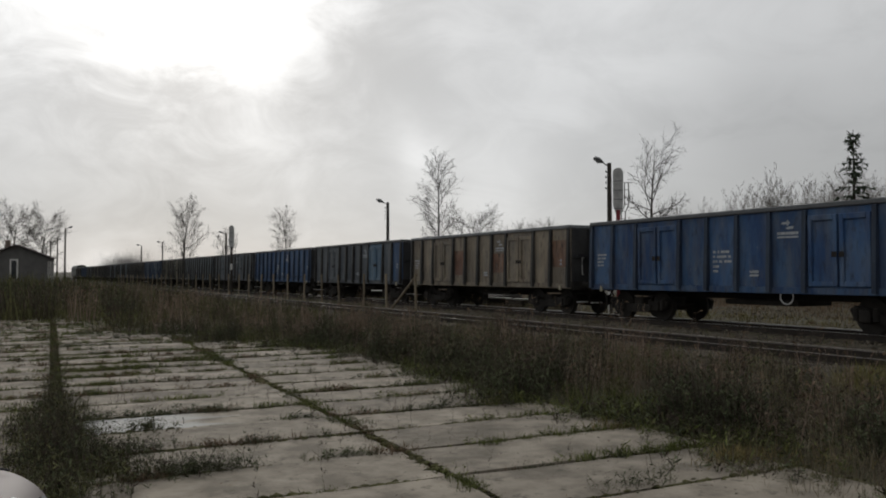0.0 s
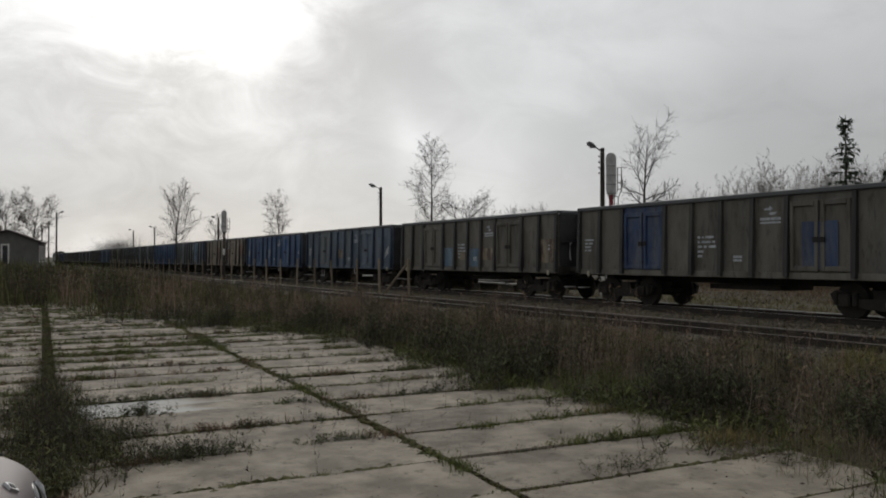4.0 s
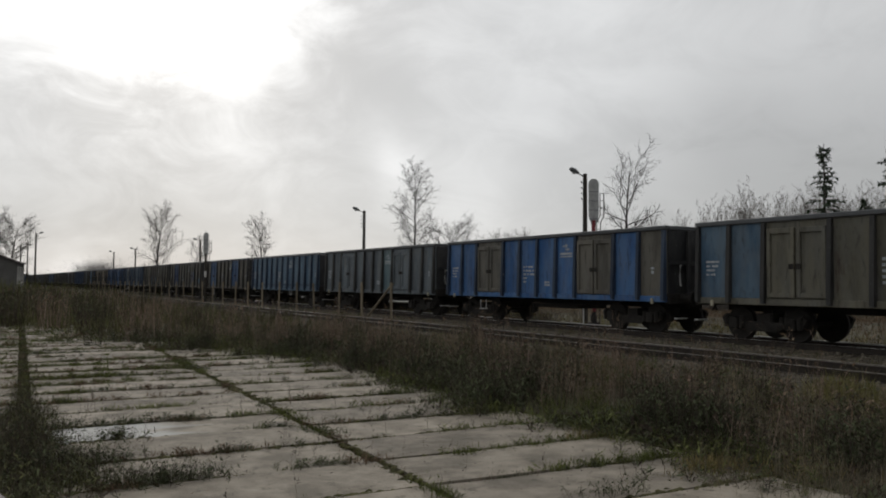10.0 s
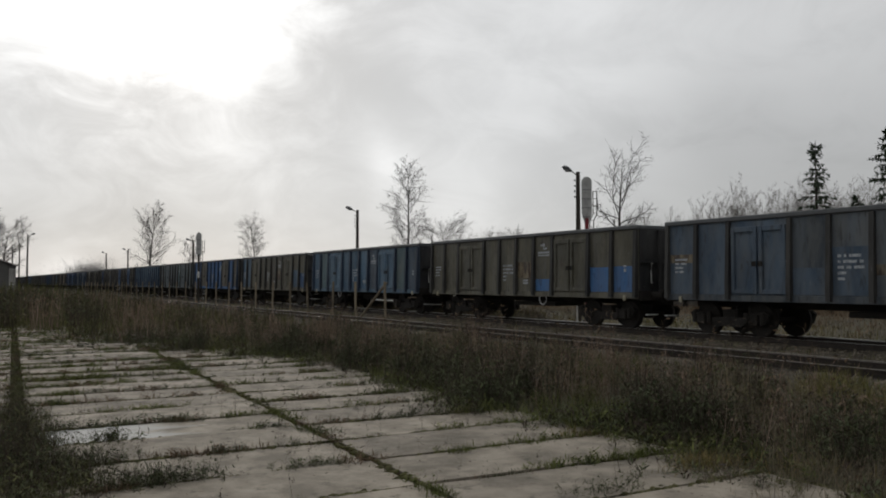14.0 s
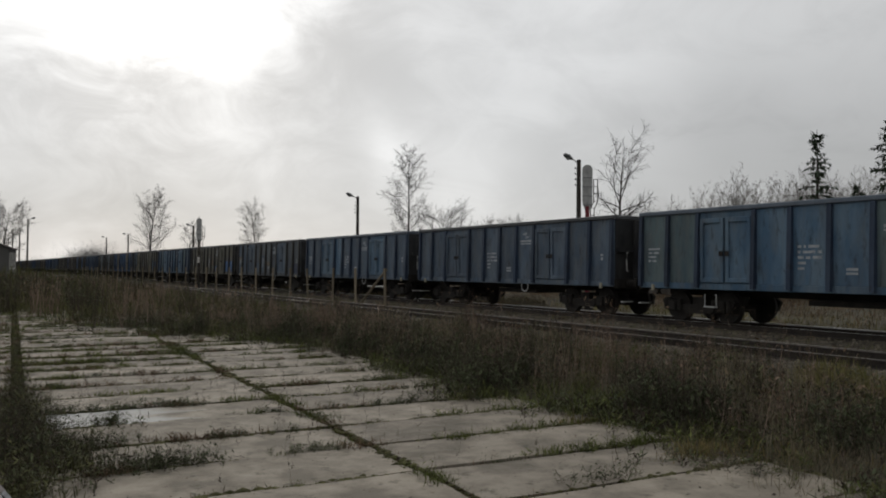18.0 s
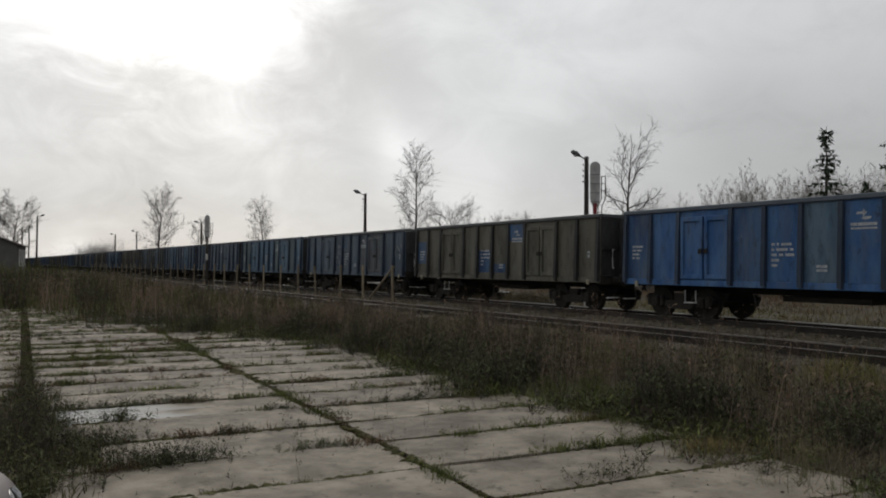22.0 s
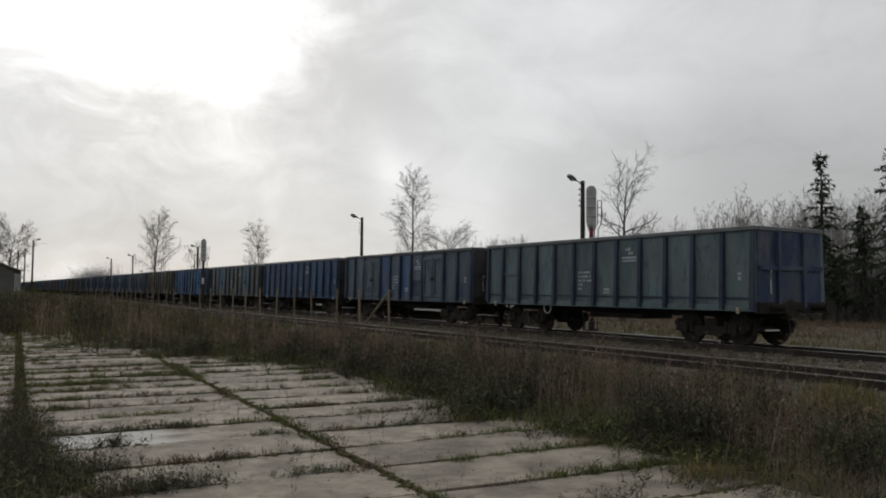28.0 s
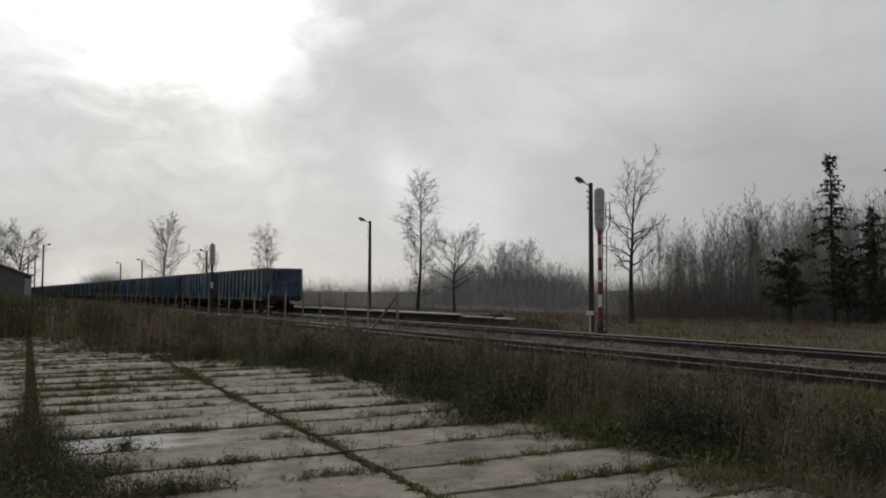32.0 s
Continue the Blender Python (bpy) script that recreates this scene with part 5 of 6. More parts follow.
    for cx, cy, wx, wy, n in ((5.95, 5.8, 0.22, 0.10, 60), (6.6, 5.3, 0.4, 0.25, 24), (5.9, 7.5, 0.2, 0.06, 20)):
        ochre += [(cx + rng.normal(0, wx), cy + rng.normal(0, wy), SLAB_Z - 0.05) for _ in range(n)]
    stuff("bushy_joint_weeds", scattered(bush, in_yard(black), rng, 0.4, 0.95), [M_SEED, M_DARKLEAF, M_DARKLEAF], "dark bushy weeds rooted in the slab joints", "weeds")
    stuff("ochre_grass", scattered([tuft_template(k, 18, 0.2, 0.07, 0.0065) for k in (24, 25)], in_yard(ochre), rng, 0.4, 1.1), [M_OCHRE], "yellowed grass tufts at the broken edge of the paving", "grass")
    # the overgrown joint and the thicket beside the car
    strip = [(0.10 + rng.normal(0, 0.10), rng.uniform(8, 33), SLAB_Z - 0.06) for _ in range(1500)]
    strip += [(-0.02 + rng.normal(0, 0.24), rng.uniform(6.6, 12.5), SLAB_Z - 0.06) for _ in range(520)]
    strip += [(0.25 + rng.normal(0, 0.3), 7.9 + rng.normal(0, 0.5), SLAB_Z - 0.06) for _ in range(200)]
    strip = np.array(strip)
    strip = in_yard(strip[~((strip[:, 0] < 0.3) & (strip[:, 1] < 6.3))])
    strip = strip[rng.random(len(strip)) < np.clip(1.6 - strip[:, 1] / 20, 0.3, 1)]
    weeds = [bush_template(k, h, 5, 14, 16, 30, 0.0045, 0.06, 0.28, 0.014, 0.2, leaf=1.1) for k, h in ((1, 0.44), (2, 0.34), (3, 0.28))]
    dark = rng.random(len(strip)) < 0.3
    stuff("strip_dark_weeds", scattered(weeds, strip[dark], rng, 0.5, 1.1, size=np.interp(strip[dark][:, 1], [9, 16], [1.0, 0.5])), [M_SEED, M_SEED, M_DARKLEAF], "blackish withered weeds in an overgrown joint", "weeds")
    strip = strip[~dark]
    pick = rng.random(len(strip)) < 0.6
    stuff("strip_weeds", scattered(weeds, strip[pick], rng, 0.5, 1.15, size=np.interp(strip[pick][:, 1], [9, 16], [1.0, 0.5])), [M_SEED, M_DARKLEAF, M_LEAF], "low dead weeds filling an overgrown joint", "weeds")
    stuff("strip_grass", scattered(tuft, strip[~pick], rng, 0.6, 1.5, size=np.interp(strip[~pick][:, 1], [9, 16], [1.0, 0.5])), [M_LEAF], "dark green grass filling an overgrown joint", "grass")
    # fallen leaves and bits of stalk
    n = 900
    lx, ly = rng.uniform(0.9, 6.4, n), 3.6 + 14 * rng.random(n) ** 1.3
    p0 = np.column_stack([lx, ly, np.full(n, SLAB_Z + 0.016)])
    a = rng.uniform(0, 2 * np.pi, n)
    ln_ = rng.uniform(0.012, 0.045, n)
    v, f = sprigs(p0, p0 + np.column_stack([np.cos(a) * ln_, np.sin(a) * ln_, rng.uniform(0, 0.012, n)]), rng.uniform(0.006, 0.022, n), rng)
    stuff("fallen_leaves", (v, f, rng.integers(0, 2, n)), [M_SEED, M_FOX], "scattered fallen leaves and bits of stalk on the slabs", "leaves")
    # single stalks on the slabs
    one = [bush_template(k, h, 1, 7, 9, 3, 0.004, 0.01, 0.1, 0.013) for k, h in ((11, 0.42), (12, 0.34), (13, 0.5))]
    pts = []
    for _ in range(210):
        c = rng.integers(2, 4)
        pts.append((rng.uniform(*COLUMNS[c]), (rng.integers(5, 18) + 0.5) * SLAB_W + SHIFTS[c] + rng.normal(0, 0.03), SLAB_Z - 0.03))
    stuff("single_stalks", scattered(one, in_yard(pts), rng, 0.5, 1.1), [M_SEED, M_SEED, M_SEED], "thin dark stalks with seed heads", "weeds")


make_weeds()
make_joint_plants()


# ------------------------------------------------------------------ gravel
def make_gravel():
    rng = np.random.default_rng(3)
    base = np.array([[1, 0, 0], [-1, 0, 0], [0, 1, 0], [0, -1, 0], [0, 0, 1], [0, 0, -1.0]])
    f = np.array([[0, 2, 4], [2, 1, 4], [1, 3, 4], [3, 0, 4], [2, 0, 5], [1, 2, 5], [3, 1, 5], [0, 3, 5]])
    n = 10500
    y = 4 + 50 * rng.random(n) ** 1.6
    x = rng.uniform(11.9, 22.0, n)
    keep = (np.abs(np.abs(x - TRACK_A) - 0.7525) > 0.09) & (np.abs(np.abs(x - TRACK_B) - 0.7525) > 0.09)
    x, y = x[keep], y[keep]
    n = len(x)
    z = np.interp(x, [12.1, 12.9, 13.2, 15.6, 15.9, 16.8, 18.2, 18.6, 21.0, 21.6, 22.4], [-0.44, -0.28, -0.24, -0.24, -0.25, -0.26, -0.25, -0.24, -0.24, -0.27, -0.44])
    v = base[None] * rng.uniform(0.5, 1.3, (n, 6, 3)) * rng.uniform(0.018, 0.048, (n, 1, 1)) * np.array([1, 1, 0.9]) + np.stack([x, y, z + 0.012], -1)[:, None]
    me = arrays_mesh("gravel", v.reshape(-1, 3), (f[None] + 6 * np.arange(n)[:, None, None]).reshape(-1, 3), M_STONE)
    tagged(new("gravel", me), "loose grey-brown ballast stones", "gravel", kind="stuff")


make_gravel()


# ------------------------------------------------------------------ platform behind the main track
def make_platform():
    M_FACE = material("platform_wall", (0.020, 0.018, 0.015), (0.05, 0.044, 0.036), 2, 0.9, bump=0.4)
    pf = tagged(new("platform"), "low earthen station platform with a pale concrete edge", "platform", kind="structure")
    part("platform_body", box(22.05, 25.0, 36.3, 330, -0.5, 0.296), M_FACE, pf)
    me = to_mesh("edge_slab", box(-0.16, 0.34, -0.49, 0.49, 0.0, 0.07, 0.01), M_PLATFORM)
    for i in range(110):
        part("edge_slab", me, M_PLATFORM, pf, at=pose(21.85 + R.gauss(0, 0.012), 36.6 + i, 0.30 + R.gauss(0, 0.006), 0, R.gauss(0, 0.3), R.gauss(0, 0.3)))
    for y, ln, z in ((34.3, 2.4, 0.22), (31.9, 1.1, 0.20)):
        loose = tagged(new("loose_slab"), "loose concrete edge slab lying at the platform's end", "slab")
        part("slab", box(-0.2, 0.2, -ln / 2, ln / 2, 0, 0.07, 0.012), M_PLATFORM, loose)
        part("support", box(0.0, 0.16, -ln / 2 + 0.35, ln / 2 - 0.35, -0.70, -0.002, 0.01), M_FACE, loose)
        loose.matrix_basis = pose(22.0, y, z)
    rng = np.random.default_rng(61)
    n = 1100
    yy = 28 + 90 * rng.random(n) ** 1.6
    spots = np.column_stack([rng.uniform(21.4, 21.8, n), yy, np.full(n, -0.42)])
    stuff("platform_weeds", scattered([bush_template(k, 0.6, 6, 12, 14, 14, 0.012, 0.12, 0.3, 0.03, 0.2) for k in (1, 2)], spots, rng, 0.6, 1.05), [M_WEED, M_LEAF, M_LEAF], "withered weeds along the foot of the platform", "weeds")
    spots = np.column_stack([rng.normal(22.3, 0.4, 90), rng.normal(30.4, 1.5, 90), np.full(90, -0.42)])
    stuff("platform_end_bush", scattered([bush_template(k, 0.8, 7, 20, 20, 20, 0.012, 0.15, 0.4, 0.03, 0.2) for k in (3, 4)], spots, rng, 0.5, 1.1), [M_SEED, M_SEED, M_DARKLEAF], "low dark bramble at the platform's end", "bush")


make_platform()


# ------------------------------------------------------------------ lamps and signals
def make_lamp(h=6.85):
    lamp = tagged(new("street_lamp"), "dark wooden lamp post with a single outreach luminaire", "lamp post", group="lamp posts along the platform")
    pole = part("pole", tube([(0, 0, -0.5), (0, 0, h * 0.5), (0, 0, h)], [0.135, 0.115, 0.095], 10), M_POLE, lamp)
    for i in range(4):
        part("insulator", tube([(-0.09, 0, 0), (-0.20, 0, 0.0), (-0.20, 0, 0.07)], [0.02, 0.025, 0.03], 6), M_BLACK, pole, at=pose(0, 0, h - 0.42 - i * 0.25))
    part("arm", tube([(0, 0, h - 0.18), (-0.25, 0, h - 0.06), (-0.42, 0, h + 0.02)], 0.025, 6), M_POLE, lamp)
    bm = bmesh.new()
    add_tube(bm, [(-0.36, 0, h), (-0.45, 0, h + 0.03), (-0.62, 0, h + 0.10), (-0.80, 0, h + 0.15), (-0.90, 0, h + 0.16)], [0.04, 0.075, 0.115, 0.10, 0.03], 12)
    head = part("luminaire", bm, M_LAMP, lamp, smooth=True)
    bm = bmesh.new()
    add_tube(bm, [(-0.50, 0, h - 0.005), (-0.64, 0, h + 0.03), (-0.82, 0, h + 0.09)], [0.03, 0.095, 0.03], 10)
    part("glass", bm, M_GLASS, head, smooth=True)
    return lamp


lamp = make_lamp()
lamp.matrix_basis = pose(24.0, 27.95, -0.42)
for x, y, z in ((24.0, 51.4, -0.35), (24.0, 97.2, -0.45), (24.0, 139.7, -0.1), (24.0, 162.0, 0.1)):
    copy_thing(lamp, pose(x, y, z))
tall = tagged(copy_thing(lamp, pose(8.0, 120, 0.9, 0, 0, 180)), "lamp post beside the station house")
post2 = tagged(new("telegraph_pole"), "plain dark wooden telegraph pole", "pole", group="telegraph poles")
part("pole", tube([(0, 0, -0.5), (0, 0, 8.2)], [0.13, 0.09], 8), M_POLE, post2)
part("crossarm", box(-0.5, 0.5, -0.04, 0.04, 7.75, 7.87), M_POLE, post2)
post2.matrix_basis = pose(8.8, 149.7, -0.4)
copy_thing(post2, pose(7.8, 149.8, -0.9))


def make_signal(banded, h):
    """A light signal seen from behind: mast, oblong back plate with a round top, ladder."""
    sg = tagged(new("railway_signal"), ("red and white banded" if banded else "dark") + " signal mast with a grey oblong back plate", "railway signal")
    z = [-0.25, 0.31, 0.88, 1.39, 1.91, 2.39, 2.94, 3.47, h - 1.75]
    for i, (a, b) in enumerate(zip(z, z[1:])):
        m = (M_RED, M_WHITE)[i % 2 == 0 and i > 0] if banded else M_POLE
        if i == 0:
            m = M_BLACK
        elif banded:
            m = (M_WHITE, M_RED)[i % 2]
        elif 1.8 < a < 2.0:
            m = M_WHITE
        part("mast_band", tube([(0, 0, a), (0, 0, b)], 0.088, 12), m, sg)
    part("base", add_box(box(-0.2, 0.2, -0.2, 0.2, -0.5, -0.12), -0.13, 0.13, -0.13, 0.13, -0.119, 0.2, 0.02), M_BLACK, sg)
    out = [(-0.09, h - 1.95), (-0.21, h - 1.55)] + [(0.215 * math.cos(a), h - 0.215 + 0.215 * math.sin(a)) for a in (math.pi * (1 - k / 12) for k in range(13))] + [(0.21, h - 1.55), (0.09, h - 1.95)]
    plate = part("back_plate", prism(out, "y", -0.03, 0.0), M_SIGNAL, sg)
    for zz in (h - 0.36, h - 0.74, h - 1.12, h - 1.5):
        part("lamp_case", tube([(0, 0.001, zz), (0, 0.22, zz), (0, 0.34, zz + 0.01)], [0.115, 0.115, 0.125], 14), M_BLACK, plate)
        part("bracket", box(-0.19, 0.19, -0.05, -0.031, zz - 0.205, zz - 0.18), M_LAMP, plate)
    for s in (0.26, 0.42):
        part("ladder_rail", tube([(s + 0.02, 0.12, h - 0.6), (s + 0.02, 0.12, h - 1.55), (s - 0.12, 0.1, h - 1.85), (s - 0.16, 0.1, -0.2)], 0.022, 6), M_POLE, sg)
    for i in range(18):
        zz = 0.15 + i * 0.3
        dx = 0.0 if zz > h - 1.6 else -0.15
        if zz < h - 0.6:
            part("rung", tube([(0.27 + dx, 0.11, zz), (0.43 + dx, 0.11, zz)], 0.014, 5), M_POLE, sg)
    return sg


sig = make_signal(True, 5.86)
sig.matrix_basis = pose(22.55, 25.72, 0, 0, 0, -35)
sig2 = make_signal(False, 5.52)
sig2.matrix_basis = pose(16.72, 65.9, -0.1, 0, 0, -14)
cab = tagged(new("relay_box"), "small white box on a short post by the lamp", "box")
part("box", box(-0.13, 0.13, -0.1, 0.1, 0.78, 0.96, 0.01), M_WHITE, cab)
part("post", tube([(0, 0, -0.1), (0, 0, 0.778)], 0.035, 8), M_WHITE, cab)
cab.matrix_basis = pose(23.78, 27.8, -0.3)


# ------------------------------------------------------------------ fence posts
def make_fence():
    fence = tagged(new("fence"), "row of pale wooden fence posts with a diagonal brace", "fence")
    meshes = []
    for k in range(4):
        bm = box(-0.048, 0.048, -0.048, 0.048, -0.3, 1.72 + R.uniform(-0.04, 0.04), 0.018)
        for v in bm.verts:
            v.co.x += R.uniform(-0.012, 0.012)
            v.co.y += R.uniform(-0.012, 0.012)
        meshes.append(to_mesh("post", bm, M_POSTWOOD))
    for i in range(34):
        part("post", R.choice(meshes), M_POSTWOOD, fence, at=pose(16.9 + R.gauss(0, 0.03), 33.05 + i * 3.14 + R.gauss(0, 0.06), -0.28, R.gauss(0, 1), R.gauss(0, 1), R.uniform(-8, 8)))
    part("brace", tube([(16.99, 35.9, -0.24), (16.99, 33.22, 1.40)], [0.062, 0.056], 8), M_POSTWOOD, fence)


make_fence()


# ------------------------------------------------------------------ trees
def bent(rng, p, d, length, n, wander, up):
    """Points of a wandering branch that bends upward (or droops where up < 0)."""
    pts = [p]
    for _ in range(n):
        d = d + rng.normal(0, wander, 3) + np.array([0, 0, up])
        d = d / np.linalg.norm(d)
        p = p + d * (length / n)
        pts.append(p)
    return pts, d


def tree_parts(seed, h, r, base=0.3, width=0.22, limbs=24, branches=9, twigs=6, rise=0.75, droop=0.0, top=0.35, lean=(0, 0), wander=0.08, thin=0.006, limb=0.034):
    """Segments of the trunk, of each limb and of the twigs. base: where the crown begins; width: its radius by the height;
    rise: the limbs' upward part; top: how far the crown narrows upward."""
    rng = np.random.default_rng(seed)
    n0 = 14
    pts, _ = bent(rng, np.zeros(3), np.array([lean[0], lean[1], 1.0]), h * 0.97, n0, 0.035, 0.02)
    pts = np.array(pts)
    rad = r * (1 - np.linspace(0, 1, n0 + 1) ** 0.8 * 0.94)
    trunk = [(pts[i], pts[i + 1], rad[i], rad[i + 1]) for i in range(n0)]
    limb_sets, fine = [], []
    for k in range(limbs):
        t = base + (0.98 - base) * ((k + rng.random()) / limbs)
        i = min(int(t * n0), n0 - 1)
        p = pts[i] + (pts[i + 1] - pts[i]) * (t * n0 - i)
        u = (t - base) / (1 - base)
        shape = (0.55 + 0.9 * u) if u < 0.4 else (0.91 - (u - 0.4) / 0.6 * (0.91 - top))
        ln = h * width * shape * rng.uniform(0.75, 1.2) * 1.25
        a = k * 2.4 + rng.normal(0, 0.5)
        up = rise * (0.7 + 0.9 * u)
        d = np.array([np.cos(a), np.sin(a), up])
        d /= np.linalg.norm(d)
        rr = max(min(rad[i] * 0.6, ln * limb), thin * 1.3)
        q, _ = bent(rng, p, d, ln, 5, wander * 1.4, 0.05)
        limb_sets.append([(q[j], q[j + 1], max(rr * (1 - j / 6), thin), max(rr * (1 - (j + 1) / 6), thin)) for j in range(5)])
        for m in range(branches):
            s = 0.2 + 0.78 * (m + rng.random()) / branches
            j = min(int(s * 5), 4)
            pp = q[j] + (q[j + 1] - q[j]) * (s * 5 - j)
            dd = (q[j + 1] - q[j]) / np.linalg.norm(q[j + 1] - q[j])
            side = rng.normal(0, 1, 3)
            side -= dd * side.dot(dd)
            e = dd * 0.75 + side / np.linalg.norm(side) * 0.65
            bl = ln * rng.uniform(0.25, 0.45) * (1.15 - 0.5 * s)
            w, _ = bent(rng, pp, e / np.linalg.norm(e), bl, 3, wander * 1.6, 0.04 - droop)
            br = max(rr * 0.4, thin)
            fine += [(w[x], w[x + 1], br * (1 - x / 4), max(br * (1 - (x + 1) / 4), thin * 0.8)) for x in range(3)]
            for _ in range(twigs):
                x = rng.integers(0, 3)
                o = w[x] + (w[x + 1] - w[x]) * rng.random()
                g = (w[x + 1] - w[x]) / np.linalg.norm(w[x + 1] - w[x]) * 0.8 + rng.normal(0, 0.5, 3) + np.array([0, 0, 0.1 - droop * 3])
                tl = bl * rng.uniform(0.3, 0.7)
                z = o + g / np.linalg.norm(g) * tl
                fine.append((o, z, thin * 0.9, thin * 0.5))
    return trunk, limb_sets, fine


def segment_mesh(name, segs, mat, sides):
    p0, p1, r0, r1 = (np.array([g[i] for g in segs]) for i in range(4))
    v, f = sticks(p0, p1, r0, r1, sides)
    return arrays_mesh(name, v, f, mat)


def make_tree(label, x, y, h, r, seed, bark=M_BARK, twig=M_TWIG, **kw):
    t = tagged(new("tree"), label, "tree")
    trunk, limb_sets, fine = tree_parts(seed, h, r, **kw)
    body = part("trunk", segment_mesh("trunk", trunk, bark, 8), None, t)
    for ls in limb_sets:
        part("limb", segment_mesh("limb", ls, bark, 5), None, t)
    part("crown", segment_mesh("crown", fine, twig, 3), None, t)
    t.matrix_basis = pose(x, y, float(ground_height(np.array(x), np.array(y))) - 0.05)
    return t


make_tree("tall bare tree with drooping twigs", 28.6, 52.8, 10.4, 0.17, 101, base=0.15, width=0.19, limbs=46, branches=10, twigs=9, rise=0.7, droop=0.03, top=0.6, wander=0.07, thin=0.006, limb=0.011)
make_tree("small bare tree with a wide open crown", 33.0, 54.8, 6.1, 0.14, 102, base=0.32, width=0.52, limbs=24, branches=10, twigs=8, rise=0.6, top=0.6, wander=0.09, thin=0.006, limb=0.013)
make_tree("bare tree with a high open crown beside the signal", 35.7, 37.8, 9.4, 0.20, 103, base=0.33, width=0.24, limbs=24, branches=8, twigs=6, rise=0.75, top=0.85, lean=(-0.02, 0.02), wander=0.12, thin=0.007, limb=0.028)
# Far trees: haze is in their lighter bark and twig colour.
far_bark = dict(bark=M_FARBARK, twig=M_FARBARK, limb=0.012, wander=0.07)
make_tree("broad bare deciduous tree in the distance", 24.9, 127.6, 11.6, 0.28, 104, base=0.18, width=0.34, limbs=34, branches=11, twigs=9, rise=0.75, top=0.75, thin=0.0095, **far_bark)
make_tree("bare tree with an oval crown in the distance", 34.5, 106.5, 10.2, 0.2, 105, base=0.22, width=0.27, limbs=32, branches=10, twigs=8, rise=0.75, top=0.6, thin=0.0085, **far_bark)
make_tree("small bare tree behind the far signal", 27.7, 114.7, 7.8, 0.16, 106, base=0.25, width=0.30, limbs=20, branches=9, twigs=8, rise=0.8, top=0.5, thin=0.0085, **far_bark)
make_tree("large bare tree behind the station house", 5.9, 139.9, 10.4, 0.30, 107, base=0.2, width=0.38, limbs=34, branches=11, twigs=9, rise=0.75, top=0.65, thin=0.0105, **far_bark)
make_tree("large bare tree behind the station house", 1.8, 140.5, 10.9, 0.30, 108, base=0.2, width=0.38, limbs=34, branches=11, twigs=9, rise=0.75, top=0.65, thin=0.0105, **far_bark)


def make_fir(label, x, y, h, seed, bare=0.2, spread=0.17, rounded=False):
    rng = np.random.default_rng(seed)
    t = tagged(new("fir_tree"), label, "fir tree")
    part("trunk", tube([(0, 0, 0), (0.03, 0, h * 0.5), (0, 0, h)], [0.15, 0.10, 0.015], 8), M_BARK, t)
    sp, wd, p0, p1 = [], [], [], []
    z = h * bare
    while z < h * 0.985:
        k = 1 - z / h
        for _ in range(rng.integers(2, 7)):
            a = rng.uniform(0, 2 * np.pi)
            reach = math.sqrt(max(1 - ((z / h - 0.55) / 0.5) ** 2, 0.05)) if rounded else k ** 0.6
            ln = h * spread * reach * rng.uniform(0.3, 1.35) + 0.14
            b = np.array([0, 0, z])
            d = np.array([np.cos(a), np.sin(a), 0.35 if rounded else 0.25 - 0.75 * k])
            tip = b + d * ln
            p0.append(b), p1.append(tip)
            for s in np.arange(0.18, 1.0, 0.16 / max(ln, 0.4)):
                q = b + d * ln * s + np.array([0, 0, -0.12 * ln * s * s])
                for _ in range(5):
                    e = d * 0.6 + rng.normal(0, 0.55, 3) + np.array([0, 0, -0.25])
                    l = rng.uniform(0.16, 0.34) * (1.1 - 0.4 * s)
                    sp.append(np.array([q, q + e * l * 0.5, q + e * l + [0, 0, -0.05 * l]])), wd.append(rng.uniform(0.08, 0.19))
        z += h * 0.022 + 0.05
    v, f = sticks(np.array(p0), np.array(p1), np.full(len(p0), 0.025), np.full(len(p0), 0.008), 3)
    tagged(part("branchwork", arrays_mesh("branchwork", v, f, M_BARK), None, t), kind="stuff")
    v, f = ribbons(np.array(sp), np.array(wd), rng)
    part("foliage", arrays_mesh("foliage", v, f, M_NEEDLE), None, t)
    t.matrix_basis = pose(x, y, -0.45)
    return t


make_fir("tall ragged dark fir above the woods", 48.1, 32.4, 11.2, 1, 0.38, 0.145)
make_fir("dark fir at the edge of the woods", 48.6, 27.9, 11.5, 2, 0.16, 0.17)
make_fir("small young fir before the woods", 51.1, 31.4, 7.7, 3, 0.12, 0.26)
make_fir("low round dark pine before the woods", 41.8, 31.0, 4.5, 4, 0.25, 0.30, rounded=True)
make_fir("low round dark pine before the woods", 44.4, 29.0, 4.0, 5, 0.25, 0.33, rounded=True)


